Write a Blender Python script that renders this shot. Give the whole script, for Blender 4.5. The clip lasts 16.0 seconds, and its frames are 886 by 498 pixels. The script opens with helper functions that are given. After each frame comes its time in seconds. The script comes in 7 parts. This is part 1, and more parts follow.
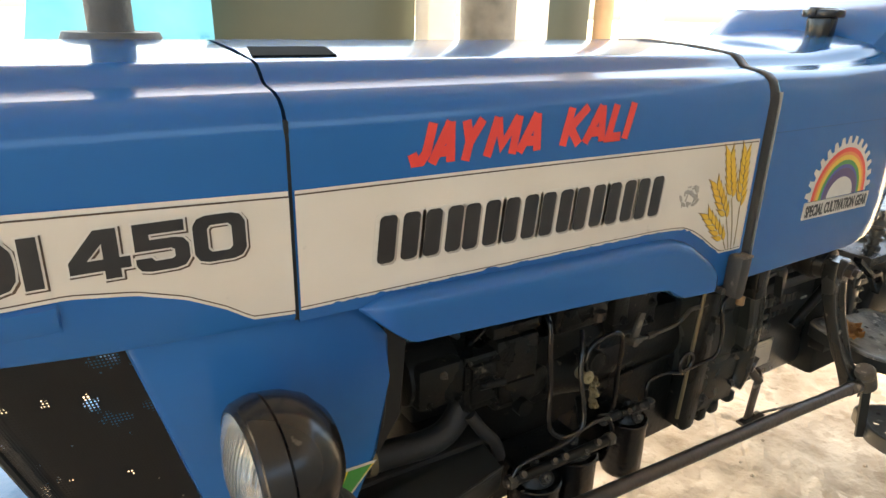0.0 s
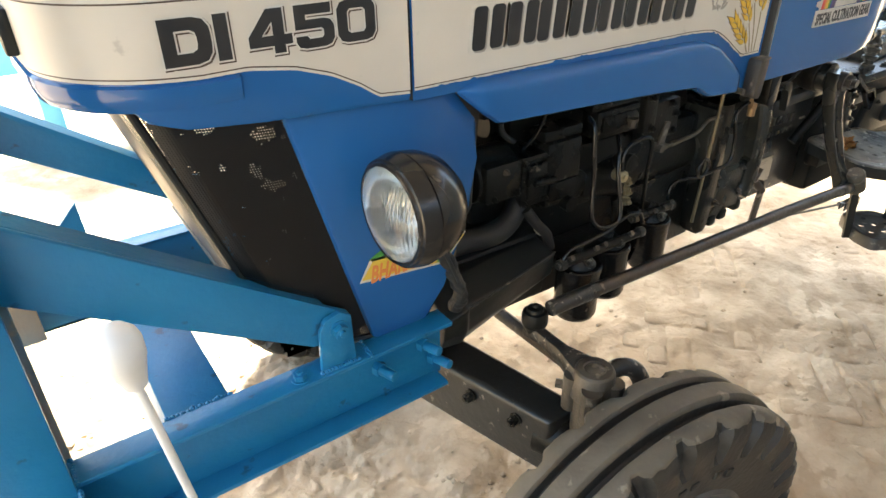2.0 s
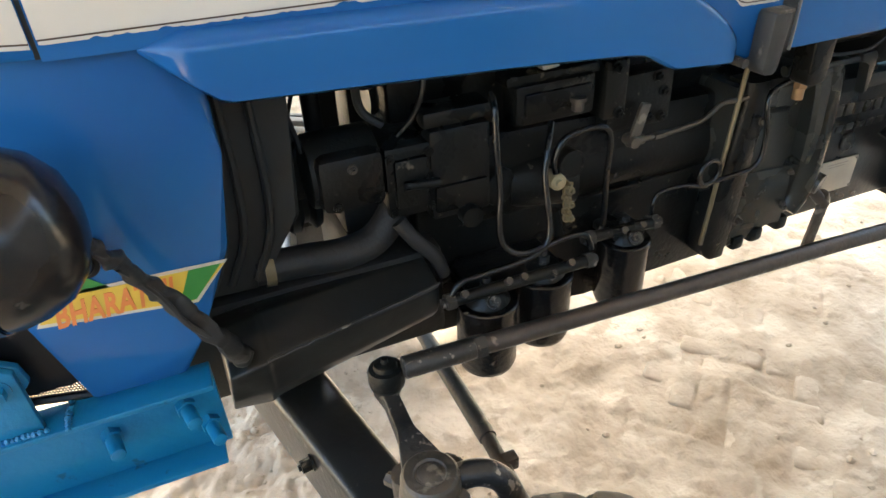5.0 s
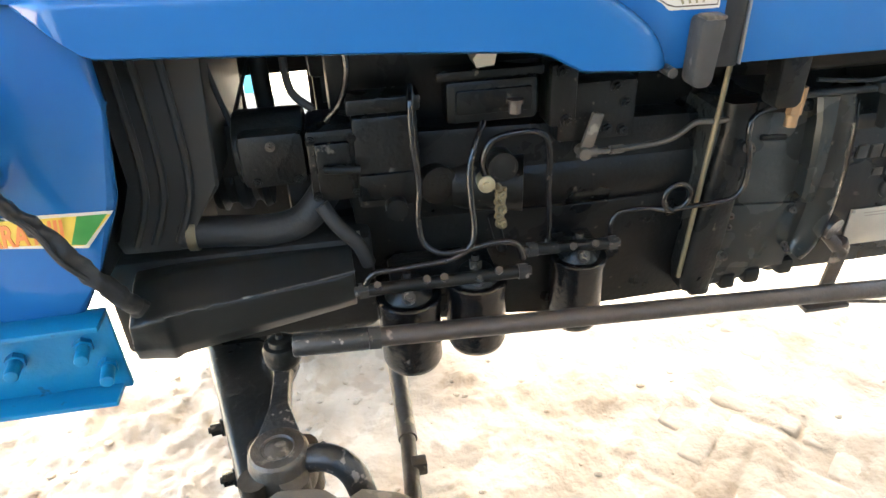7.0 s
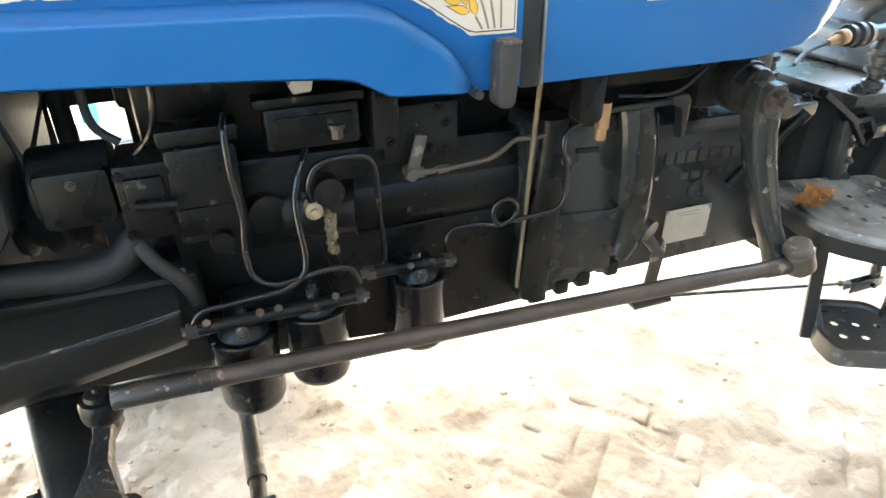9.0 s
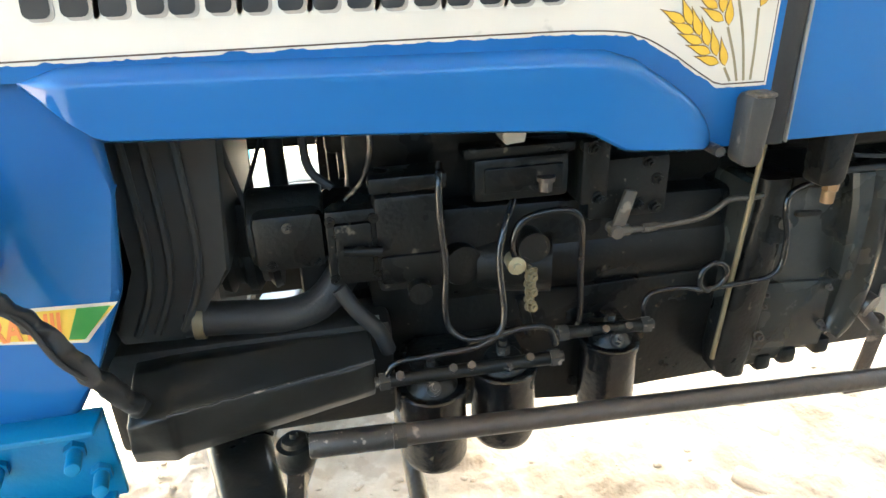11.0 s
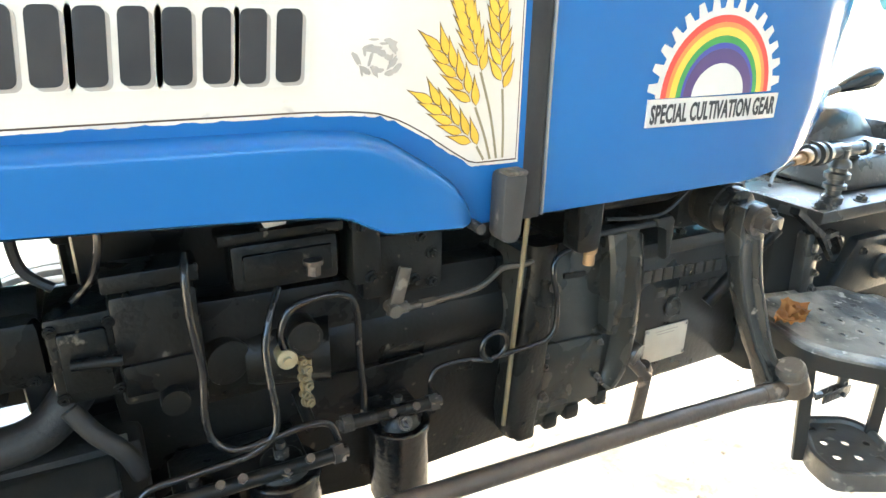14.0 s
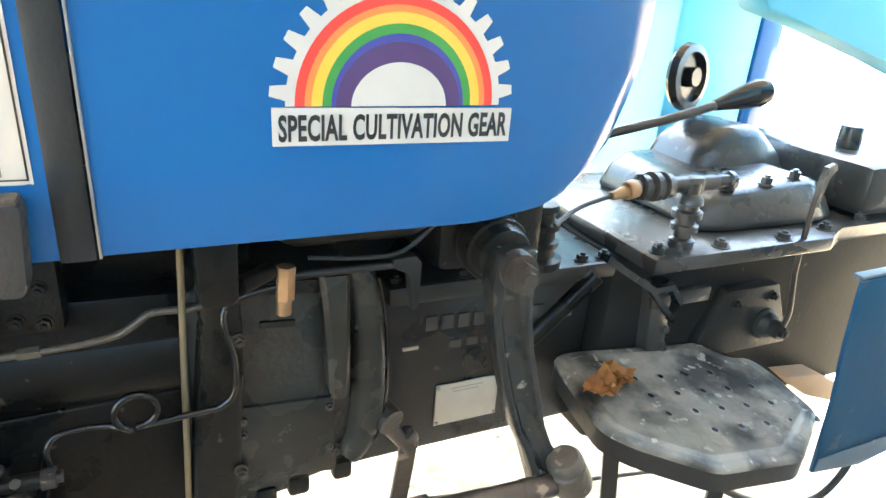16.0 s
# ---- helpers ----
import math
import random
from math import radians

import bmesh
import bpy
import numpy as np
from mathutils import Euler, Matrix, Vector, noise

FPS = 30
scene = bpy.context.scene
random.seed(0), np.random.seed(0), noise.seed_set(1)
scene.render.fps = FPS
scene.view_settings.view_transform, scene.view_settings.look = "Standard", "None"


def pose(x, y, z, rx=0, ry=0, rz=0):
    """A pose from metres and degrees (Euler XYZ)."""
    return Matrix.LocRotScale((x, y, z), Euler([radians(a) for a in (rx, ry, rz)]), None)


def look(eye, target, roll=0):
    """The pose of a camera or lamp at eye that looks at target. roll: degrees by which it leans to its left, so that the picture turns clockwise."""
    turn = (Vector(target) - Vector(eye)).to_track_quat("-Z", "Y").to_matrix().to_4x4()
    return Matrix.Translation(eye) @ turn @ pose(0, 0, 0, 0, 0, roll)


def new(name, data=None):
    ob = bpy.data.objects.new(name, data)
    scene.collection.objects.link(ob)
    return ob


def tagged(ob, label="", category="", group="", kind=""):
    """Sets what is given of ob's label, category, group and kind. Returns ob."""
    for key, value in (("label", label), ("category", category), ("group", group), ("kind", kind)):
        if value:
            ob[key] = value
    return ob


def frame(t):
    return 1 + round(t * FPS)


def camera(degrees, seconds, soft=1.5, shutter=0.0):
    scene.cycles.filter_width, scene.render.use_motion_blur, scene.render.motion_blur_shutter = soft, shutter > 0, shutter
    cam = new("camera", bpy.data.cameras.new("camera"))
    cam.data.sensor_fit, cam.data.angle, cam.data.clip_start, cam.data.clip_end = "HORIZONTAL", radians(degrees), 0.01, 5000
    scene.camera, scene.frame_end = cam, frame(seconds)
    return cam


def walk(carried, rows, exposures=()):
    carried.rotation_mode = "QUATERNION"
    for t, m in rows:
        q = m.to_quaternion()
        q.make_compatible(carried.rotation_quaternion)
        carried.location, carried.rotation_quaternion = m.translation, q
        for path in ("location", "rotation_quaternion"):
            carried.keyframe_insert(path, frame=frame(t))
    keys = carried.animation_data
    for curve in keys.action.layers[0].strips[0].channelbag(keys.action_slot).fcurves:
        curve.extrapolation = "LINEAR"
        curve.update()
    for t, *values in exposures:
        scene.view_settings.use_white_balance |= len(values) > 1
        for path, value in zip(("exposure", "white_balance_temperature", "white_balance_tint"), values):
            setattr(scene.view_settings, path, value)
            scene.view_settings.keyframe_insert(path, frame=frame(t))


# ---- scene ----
cam = camera(69.0, 16.0)
PATH = [
    (0, (0.014, 0.051, 1.493), (1.027, 1.634, 0.809), 1.4),
    (0.5, (-0.034, -0.015, 1.479), (0.733, 1.702, 0.799), 0.6),
    (1, (-0.144, -0.019, 1.468), (0.568, 1.627, 0.582), 1.8),
    (1.5, (-0.227, -0.025, 1.446), (0.69, 1.461, 0.471), 2.7),
    (2, (-0.216, -0.035, 1.427), (0.764, 1.392, 0.426), -0.9),
    (2.5, (-0.089, -0.014, 1.403), (0.845, 1.474, 0.447), -2.3),
    (3, (0.055, 0.001, 1.394), (0.923, 1.56, 0.49), -1.4),
    (3.5, (0.118, -0.004, 1.386), (0.915, 1.587, 0.474), -4.3),
    (4, (0.165, 0.006, 1.396), (1.023, 1.579, 0.506), -4.8),
    (4.5, (0.243, 0.058, 1.37), (1.013, 1.592, 0.344), -3.6),
    (4.7, (0.277, 0.065, 1.345), (0.979, 1.584, 0.248), -3.0),
    (6.8, (0.599, -0.016, 1.272), (0.812, 1.681, 0.235), -3.0),
    (7, (0.606, -0.03, 1.271), (0.85, 1.666, 0.239), -2.5),
    (7.5, (0.601, -0.04, 1.262), (0.82, 1.591, 0.125), -2.7),
    (8, (0.618, -0.039, 1.269), (0.971, 1.635, 0.233), -1.0),
    (8.5, (0.675, -0.045, 1.278), (1.302, 1.563, 0.267), -0.2),
    (9, (0.671, -0.039, 1.275), (1.281, 1.587, 0.282), -0.6),
    (9.5, (0.652, -0.025, 1.274), (1.117, 1.663, 0.306), -0.4),
    (10, (0.642, 0.002, 1.275), (0.958, 1.746, 0.349), -1.6),
    (10.2, (0.639, 0.011, 1.27), (0.922, 1.773, 0.367), -1.7),
    (12.3, (0.407, 0.101, 1.273), (1.017, 1.845, 0.508), 0.5),
    (12.5, (0.404, 0.108, 1.282), (1.111, 1.833, 0.559), 1.6),
    (13, (0.42, 0.11, 1.293), (1.4, 1.678, 0.529), 2.5),
    (13.5, (0.481, 0.112, 1.29), (1.5, 1.641, 0.499), 1.7),
    (14, (0.638, 0.093, 1.283), (1.506, 1.744, 0.561), 0.9),
    (14.5, (0.768, 0.043, 1.274), (1.552, 1.704, 0.483), -1.2),
    (15, (0.857, 0.068, 1.275), (1.684, 1.713, 0.493), 0.1),
    (15.5, (0.995, 0.13, 1.269), (1.905, 1.701, 0.431), 5.4),
    (16, (1.123, 0.112, 1.283), (1.911, 1.784, 0.519), 4.2),
]
EXPOSURES = [(0, 2.95, 7400, 2), (0.5, 2.84, 7400, 1), (1.5, 2.98, 7200, 0), (2.5, 3.0, 6500, 0), (3, 3.18, 6350, 0), (4.5, 3.18, 6350, 0), (7, 4.12, 6050, 0), (7.6, 3.76, 6000, 0), (8.1, 3.76, 5980, 0), (8.6, 4.02, 6000, -2), (10, 4.12, 6000, -4), (12.5, 4.2, 6100, -5), (13.5, 4.4, 6100, -4), (14, 4.38, 6050, -5), (15, 4.28, 6050, -5), (16, 4.2, 6000, -5)]
walk(cam, [(t, look(eye, target, roll)) for t, eye, target, roll in PATH], EXPOSURES)


# ---- world, sun ----
world = bpy.data.worlds.new("sky")
scene.world = world
world.use_nodes = True
wn = world.node_tree.nodes
sky = wn.new("ShaderNodeTexSky")
sky.sky_type, sky.sun_disc = "NISHITA", False
sky.sun_elevation, sky.sun_rotation = radians(63), radians(16)
sky.dust_density = 3.0
wn["Background"].inputs["Strength"].default_value = 0.15
world.node_tree.links.new(sky.outputs[0], wn["Background"].inputs["Color"])
sun = new("sun", bpy.data.lights.new("sun", "SUN"))
sun.data.energy, sun.data.angle, sun.data.color = 5.0, radians(5.0), (1.0, 0.95, 0.88)
sun.matrix_world = look((0.7, 2.45, 5.0), (0, 0, 0))


# ---- materials ----
def material(name, color, rough=0.5, metal=0.0, color2=None, scale=6.0, amount=0.5, detail=6.0, bump=0.0, bump_scale=60.0, coat=0.0, gloss=0.5, lumps=0.0, lump_scale=18.0, depth=0.004, spots=None, spot_level=0.68, spot_scale=25.0, rough_var=0.1, piece=0.0):
    """Principled paint, metal or earth: two colours mixed by broad noise, spots of a third colour, fine bump, uneven gloss."""
    m = bpy.data.materials.new(name)
    m.use_nodes = True
    n, l = m.node_tree.nodes, m.node_tree.links
    b = n["Principled BSDF"]
    co = n.new("ShaderNodeTexCoord")
    big = n.new("ShaderNodeTexNoise")
    big.inputs["Scale"].default_value, big.inputs["Detail"].default_value = scale, detail
    l.new(co.outputs["Object"], big.inputs["Vector"])
    ramp = n.new("ShaderNodeValToRGB")
    ramp.color_ramp.elements[0].position, ramp.color_ramp.elements[1].position = 0.5 - amount / 2, 0.5 + amount / 2
    ramp.color_ramp.elements[0].color = (*color, 1)
    ramp.color_ramp.elements[1].color = (*(color2 or color), 1)
    l.new(big.outputs["Fac"], ramp.inputs["Fac"])
    out = ramp.outputs["Color"]
    if spots:
        sp = n.new("ShaderNodeTexNoise")
        sp.inputs["Scale"].default_value, sp.inputs["Detail"].default_value = spot_scale, 8.0
        l.new(co.outputs["Object"], sp.inputs["Vector"])
        sr = n.new("ShaderNodeValToRGB")
        sr.color_ramp.elements[0].position, sr.color_ramp.elements[1].position = spot_level, spot_level + 0.05
        l.new(sp.outputs["Fac"], sr.inputs["Fac"])
        mx = n.new("ShaderNodeMixRGB")
        mx.inputs["Color2"].default_value = (*spots, 1)
        l.new(sr.outputs["Color"], mx.inputs["Fac"])
        l.new(out, mx.inputs["Color1"])
        out = mx.outputs["Color"]
    if piece:
        info = n.new("ShaderNodeObjectInfo")
        mr = n.new("ShaderNodeMapRange")
        mr.inputs["To Min"].default_value, mr.inputs["To Max"].default_value = 1 - piece, 1 + piece
        l.new(info.outputs["Random"], mr.inputs["Value"])
        hs = n.new("ShaderNodeHueSaturation")
        l.new(mr.outputs["Result"], hs.inputs["Value"])
        l.new(out, hs.inputs["Color"])
        out = hs.outputs["Color"]
    l.new(out, b.inputs["Base Color"])
    rn = n.new("ShaderNodeMapRange")
    rn.inputs["To Min"].default_value, rn.inputs["To Max"].default_value = max(rough - rough_var, 0.02), min(rough + rough_var, 1)
    l.new(big.outputs["Fac"], rn.inputs["Value"])
    l.new(rn.outputs["Result"], b.inputs["Roughness"])
    b.inputs["Metallic"].default_value = metal
    b.inputs["Coat Weight"].default_value = coat
    b.inputs["Specular IOR Level"].default_value = gloss
    b.inputs["Coat Roughness"].default_value = 0.12
    if bump:
        fine = n.new("ShaderNodeTexNoise")
        fine.inputs["Scale"].default_value, fine.inputs["Detail"].default_value = bump_scale, 5.0
        l.new(co.outputs["Object"], fine.inputs["Vector"])
        bp = n.new("ShaderNodeBump")
        bp.inputs["Strength"].default_value, bp.inputs["Distance"].default_value = bump, depth
        l.new(fine.outputs["Fac"], bp.inputs["Height"])
        if lumps:
            wide = n.new("ShaderNodeTexNoise")
            wide.inputs["Scale"].default_value, wide.inputs["Detail"].default_value = lump_scale, 3.0
            l.new(co.outputs["Object"], wide.inputs["Vector"])
            b2 = n.new("ShaderNodeBump")
            b2.inputs["Strength"].default_value, b2.inputs["Distance"].default_value = lumps, depth * 3
            l.new(wide.outputs["Fac"], b2.inputs["Height"])
            l.new(b2.outputs["Normal"], bp.inputs["Normal"])
        l.new(bp.outputs["Normal"], b.inputs["Normal"])
    return m


BLUE = material("blue_paint", (0.017, 0.098, 0.278), 0.12, color2=(0.021, 0.114, 0.315), scale=3, coat=0.0, bump=0.012, bump_scale=6, spots=(0.035, 0.085, 0.17), spot_level=0.78, spot_scale=10, rough_var=0.04, gloss=0.36)
CYAN = material("cyan_paint", (0.011, 0.150, 0.315), 0.34, color2=(0.016, 0.185, 0.375), scale=9, bump=0.25, bump_scale=70, lumps=0.10, lump_scale=14, spots=(0.02, 0.085, 0.16), spot_level=0.66, spot_scale=30)
# trailer's own pale blue; on the mudguards, blue lightened as if sunlit
PALE = material("pale_and_sunlit_blue", (0.10, 0.42, 0.62), 0.5, color2=(0.16, 0.5, 0.68), scale=5)
# dust on the lower strip; on the top flange, painted sunlight
DUSTLIT = material("dusty_and_sunlit_blue", (0.055, 0.092, 0.125), 0.5, color2=(0.095, 0.130, 0.160), scale=6, bump=0.2, bump_scale=60, spots=(0.16, 0.17, 0.17), spot_level=0.64, spot_scale=18)
BLACK = material("black_engine_paint", (0.0040, 0.0044, 0.0040), 0.30, color2=(0.013, 0.0125, 0.0105), scale=11, bump=0.2, bump_scale=120, lumps=0.08, lump_scale=20, spots=(0.095, 0.082, 0.062), spot_level=0.67, spot_scale=42, gloss=0.18, rough_var=0.17)
GLOSS = material("glossy_black_paint", (0.005, 0.005, 0.0048), 0.21, color2=(0.010, 0.0095, 0.009), scale=18, bump=0.35, bump_scale=70, lumps=0.06, lump_scale=30, spots=(0.12, 0.10, 0.075), spot_level=0.66, spot_scale=45, gloss=0.5)
OILY = material("oily_dusty_casting", (0.016, 0.0165, 0.0155), 0.28, color2=(0.060, 0.057, 0.050), scale=9, bump=0.15, bump_scale=90, lumps=0.05, lump_scale=16, spots=(0.16, 0.15, 0.13), spot_level=0.66, spot_scale=26)
WORN = material("worn_footboard_paint", (0.036, 0.036, 0.031), 0.42, 0.0, gloss=0.38, color2=(0.22, 0.21, 0.18), scale=16, amount=0.22, detail=12, bump=0.4, bump_scale=90, lumps=0.35, lump_scale=22, spots=(0.34, 0.325, 0.285), spot_level=0.63, spot_scale=48, rough_var=0.2)
CAST = material("black_cast_iron", (0.0050, 0.0056, 0.0050), 0.30, color2=(0.016, 0.0155, 0.0130), scale=9, bump=0.25, bump_scale=150, lumps=0.06, lump_scale=24, spots=(0.10, 0.086, 0.066), spot_level=0.665, spot_scale=46, gloss=0.22, rough_var=0.17)
DUSTY = material("dusty_black_metal", (0.05, 0.048, 0.043), 0.55, color2=(0.11, 0.105, 0.095), scale=8, bump=0.4, bump_scale=110)
SHEET = material("black_sheet", (0.010, 0.011, 0.0105), 0.40, color2=(0.022, 0.0235, 0.0215), scale=8, bump=0.15, bump_scale=60, lumps=0.12, lump_scale=12, spots=(0.06, 0.057, 0.05), spot_level=0.70, spot_scale=24, gloss=0.4)
RUBBER = material("rubber", (0.012, 0.0122, 0.012), 0.55, color2=(0.026, 0.026, 0.025), scale=12, bump=0.2, bump_scale=120, gloss=0.4)
TYRE = material("dusty_tyre_rubber", (0.066, 0.056, 0.042), 0.70, color2=(0.165, 0.140, 0.104), scale=9, bump=0.4, bump_scale=80, spots=(0.23, 0.20, 0.15), spot_level=0.63, spot_scale=26)
CREAM = material("cream_decal", (0.545, 0.498, 0.420), 0.4, color2=(0.61, 0.565, 0.485), scale=7, spots=(0.45, 0.41, 0.345), spot_level=0.70, spot_scale=30)
CREAM2 = material("pale_edge_decal", (0.62, 0.585, 0.51), 0.4, color2=(0.55, 0.515, 0.445), scale=60)
INK = material("dark_decal_ink", (0.014, 0.014, 0.015), 0.4, color2=(0.030, 0.029, 0.028), scale=20)
GREY = material("grey_decal_ink", (0.30, 0.27, 0.23), 0.45, color2=(0.36, 0.33, 0.28), scale=30)
STRAW = material("brown_wheat_outline", (0.20, 0.115, 0.035), 0.45, color2=(0.14, 0.085, 0.03), scale=40)
STEMM = material("olive_wheat_stem", (0.20, 0.165, 0.09), 0.45, color2=(0.26, 0.22, 0.13), scale=40)
BROWN = material("brown_decal_line", (0.05, 0.03, 0.02), 0.45, color2=(0.08, 0.05, 0.03), scale=30)
RED = material("red_vinyl", (0.60, 0.045, 0.035), 0.4, color2=(0.68, 0.06, 0.045), scale=20)
WHEAT = material("wheat_yellow", (0.66, 0.43, 0.045), 0.45, color2=(0.58, 0.34, 0.030), scale=60)
WHITE = material("white_vinyl", (0.56, 0.55, 0.505), 0.4, color2=(0.49, 0.48, 0.445), scale=20)
ORANGE = material("orange_vinyl", (0.66, 0.20, 0.05), 0.4, color2=(0.70, 0.24, 0.07), scale=30)
YELLOW = material("yellow_vinyl", (0.66, 0.44, 0.05), 0.4, color2=(0.70, 0.50, 0.08), scale=30)
GREEN = material("green_vinyl", (0.05, 0.24, 0.05), 0.4, color2=(0.07, 0.28, 0.06), scale=30)
VIOLET = material("violet_vinyl", (0.045, 0.055, 0.26), 0.4, color2=(0.06, 0.07, 0.30), scale=30)
NIGHT = material("dark_blue_vinyl", (0.065, 0.035, 0.12), 0.4, color2=(0.08, 0.045, 0.14), scale=30)
STEEL = material("bare_steel", (0.42, 0.41, 0.39), 0.35, 0.9, color2=(0.22, 0.20, 0.18), scale=30, bump=0.1)
ROD = material("worn_steel_rod", (0.042, 0.036, 0.030), 0.34, 0.3, color2=(0.092, 0.074, 0.060), scale=16, bump=0.3, bump_scale=120, lumps=0.2, lump_scale=40, spots=(0.24, 0.19, 0.15), spot_level=0.66, spot_scale=30)
BRASS = material("brass", (0.36, 0.23, 0.12), 0.42, 0.5, color2=(0.25, 0.15, 0.08), scale=40)
CHIPPED = material("chipped_black_paint", (0.016, 0.016, 0.015), 0.36, 0.1, color2=(0.05, 0.046, 0.04), scale=20, bump=0.3, bump_scale=110, lumps=0.25, lump_scale=45, spots=(0.22, 0.195, 0.16), spot_level=0.61, spot_scale=75)
BRASSY = material("pale_brass", (0.42, 0.36, 0.22), 0.4, 0.4, color2=(0.26, 0.21, 0.12), scale=60, bump=0.2)
SOFTSHEET = material("oily_black_sheet", (0.009, 0.0102, 0.0092), 0.34, color2=(0.029, 0.029, 0.025), scale=7, bump=0.15, bump_scale=60, lumps=0.12, lump_scale=12, spots=(0.07, 0.064, 0.052), spot_level=0.67, spot_scale=28, gloss=0.42)
PINDUST = material("dusty_greasy_iron", (0.036, 0.029, 0.021), 0.46, 0.1, color2=(0.115, 0.096, 0.072), scale=16, bump=0.4, bump_scale=110, lumps=0.2, lump_scale=30, spots=(0.20, 0.17, 0.13), spot_level=0.62, spot_scale=30)
LATCHM = material("worn_rubber_latch", (0.022, 0.0215, 0.020), 0.5, color2=(0.045, 0.042, 0.038), scale=18, bump=0.3, bump_scale=90, spots=(0.16, 0.145, 0.12), spot_level=0.68, spot_scale=22)
MATTE = material("dust_dulled_casting", (0.0105, 0.0112, 0.0104), 0.52, color2=(0.030, 0.0292, 0.0255), scale=7, bump=0.25, bump_scale=110, spots=(0.08, 0.075, 0.064), spot_level=0.67, spot_scale=26, gloss=0.28)
AXLEM = material("chipped_axle_paint", (0.011, 0.0115, 0.011), 0.32, color2=(0.034, 0.0335, 0.030), scale=9, bump=0.2, bump_scale=90, lumps=0.08, lump_scale=20, spots=(0.17, 0.155, 0.13), spot_level=0.66, spot_scale=48)
PLATE = material("name_plate_metal", (0.55, 0.52, 0.44), 0.4, 0.3, color2=(0.46, 0.43, 0.36), scale=25)
OLIVE = material("dull_brass_rod", (0.22, 0.18, 0.10), 0.45, 0.3, color2=(0.15, 0.12, 0.07), scale=30)
CHROME = material("chrome", (0.85, 0.85, 0.83), 0.07, 1.0)
PLASTIC = material("black_lamp_plastic", (0.0105, 0.0098, 0.0094), 0.22, color2=(0.019, 0.0178, 0.0168), scale=10, bump=0.06, bump_scale=30, rough_var=0.08, spots=(0.06, 0.054, 0.046), spot_level=0.70, spot_scale=60, gloss=0.45)
PLASTER = material("whitewashed_plaster", (0.72, 0.70, 0.65), 0.85, color2=(0.62, 0.59, 0.53), scale=2, bump=0.2)
# mottled pale colour of the added east wall, chosen for its bounce light
BOUNCEWALL = material("bounce_wall_pale", (0.40, 0.39, 0.365), 0.9, color2=(0.50, 0.485, 0.45), scale=2, bump=0.4, spots=(0.28, 0.26, 0.235), spot_level=0.62, spot_scale=5)
# dark grey of the added south wall, kept low to dim reflections
DIMWALL = material("dim_wall", (0.15, 0.15, 0.145), 0.9, color2=(0.22, 0.22, 0.21), scale=2, bump=0.4)
WOOD = material("weathered_wood", (0.36, 0.22, 0.12), 0.7, color2=(0.45, 0.30, 0.18), scale=6, bump=0.3)
# green kept very dark: the doors' shade is put into the colour
DARKGREEN = material("unlit_dark_green", (0.035, 0.045, 0.03), 0.6, color2=(0.05, 0.055, 0.035), scale=2)
ROOF = material("roof_sheet", (0.25, 0.24, 0.22), 0.7, color2=(0.33, 0.31, 0.28), scale=3)
SIDEWALL = material("dark_tyre_rubber", (0.014, 0.0138, 0.0125), 0.46, color2=(0.040, 0.036, 0.030), scale=9, bump=0.3, bump_scale=90, gloss=0.4)
# darker, duller copy of the blue, with the panel's shade in the colour
SHADEBLUE = material("shaded_dull_blue", (0.010, 0.055, 0.115), 0.6, color2=(0.024, 0.070, 0.118), scale=5, bump=0.2, bump_scale=60, spots=(0.08, 0.095, 0.11), spot_level=0.64, spot_scale=16, gloss=0.15)
STEPM = material("dusty_step_steel", (0.030, 0.029, 0.026), 0.45, color2=(0.085, 0.080, 0.070), scale=14, bump=0.25, bump_scale=80, spots=(0.16, 0.15, 0.13), spot_level=0.62, spot_scale=30)
EARTH = material("trodden_earth", (0.27, 0.187, 0.113), 0.95, color2=(0.62, 0.485, 0.345), scale=4, bump=0.65, bump_scale=55, lumps=0.7, lump_scale=13, depth=0.008, spots=(0.41, 0.305, 0.205), spot_level=0.52, spot_scale=9, gloss=0.2, amount=0.42, detail=9.0)
BRICK = material("dust_covered_brick", (0.31, 0.217, 0.135), 0.93, color2=(0.60, 0.470, 0.335), scale=4, bump=0.45, bump_scale=60, lumps=0.5, lump_scale=12, depth=0.008, piece=0.08, spots=(0.41, 0.305, 0.205), spot_level=0.52, spot_scale=9, gloss=0.2, amount=0.42, detail=9.0)
LEAFM = material("dry_leaf", (0.30, 0.12, 0.035), 0.6, color2=(0.60, 0.32, 0.11), scale=30)
WHITEP = material("white_plastic", (0.75, 0.75, 0.73), 0.4, color2=(0.68, 0.68, 0.66), scale=8)
RUSTY = material("rusty_worn_blue", (0.30, 0.24, 0.18), 0.6, color2=(0.12, 0.22, 0.28), scale=5, amount=0.3, bump=0.4, bump_scale=60, spots=(0.30, 0.25, 0.19), spot_level=0.60, spot_scale=18)
GEARM = material("dusty_black_gearbox", (0.011, 0.0120, 0.0115), 0.30, color2=(0.030, 0.030, 0.027), scale=8, bump=0.12, bump_scale=110, lumps=0.05, lump_scale=22, spots=(0.09, 0.082, 0.068), spot_level=0.68, spot_scale=30, gloss=0.45, rough_var=0.12)
HOUSING = material("oily_black_housing", (0.0125, 0.0135, 0.0110), 0.28, color2=(0.034, 0.0345, 0.029), scale=7, bump=0.15, bump_scale=120, lumps=0.06, lump_scale=20, spots=(0.10, 0.09, 0.07), spot_level=0.67, spot_scale=32, gloss=0.45, rough_var=0.12)
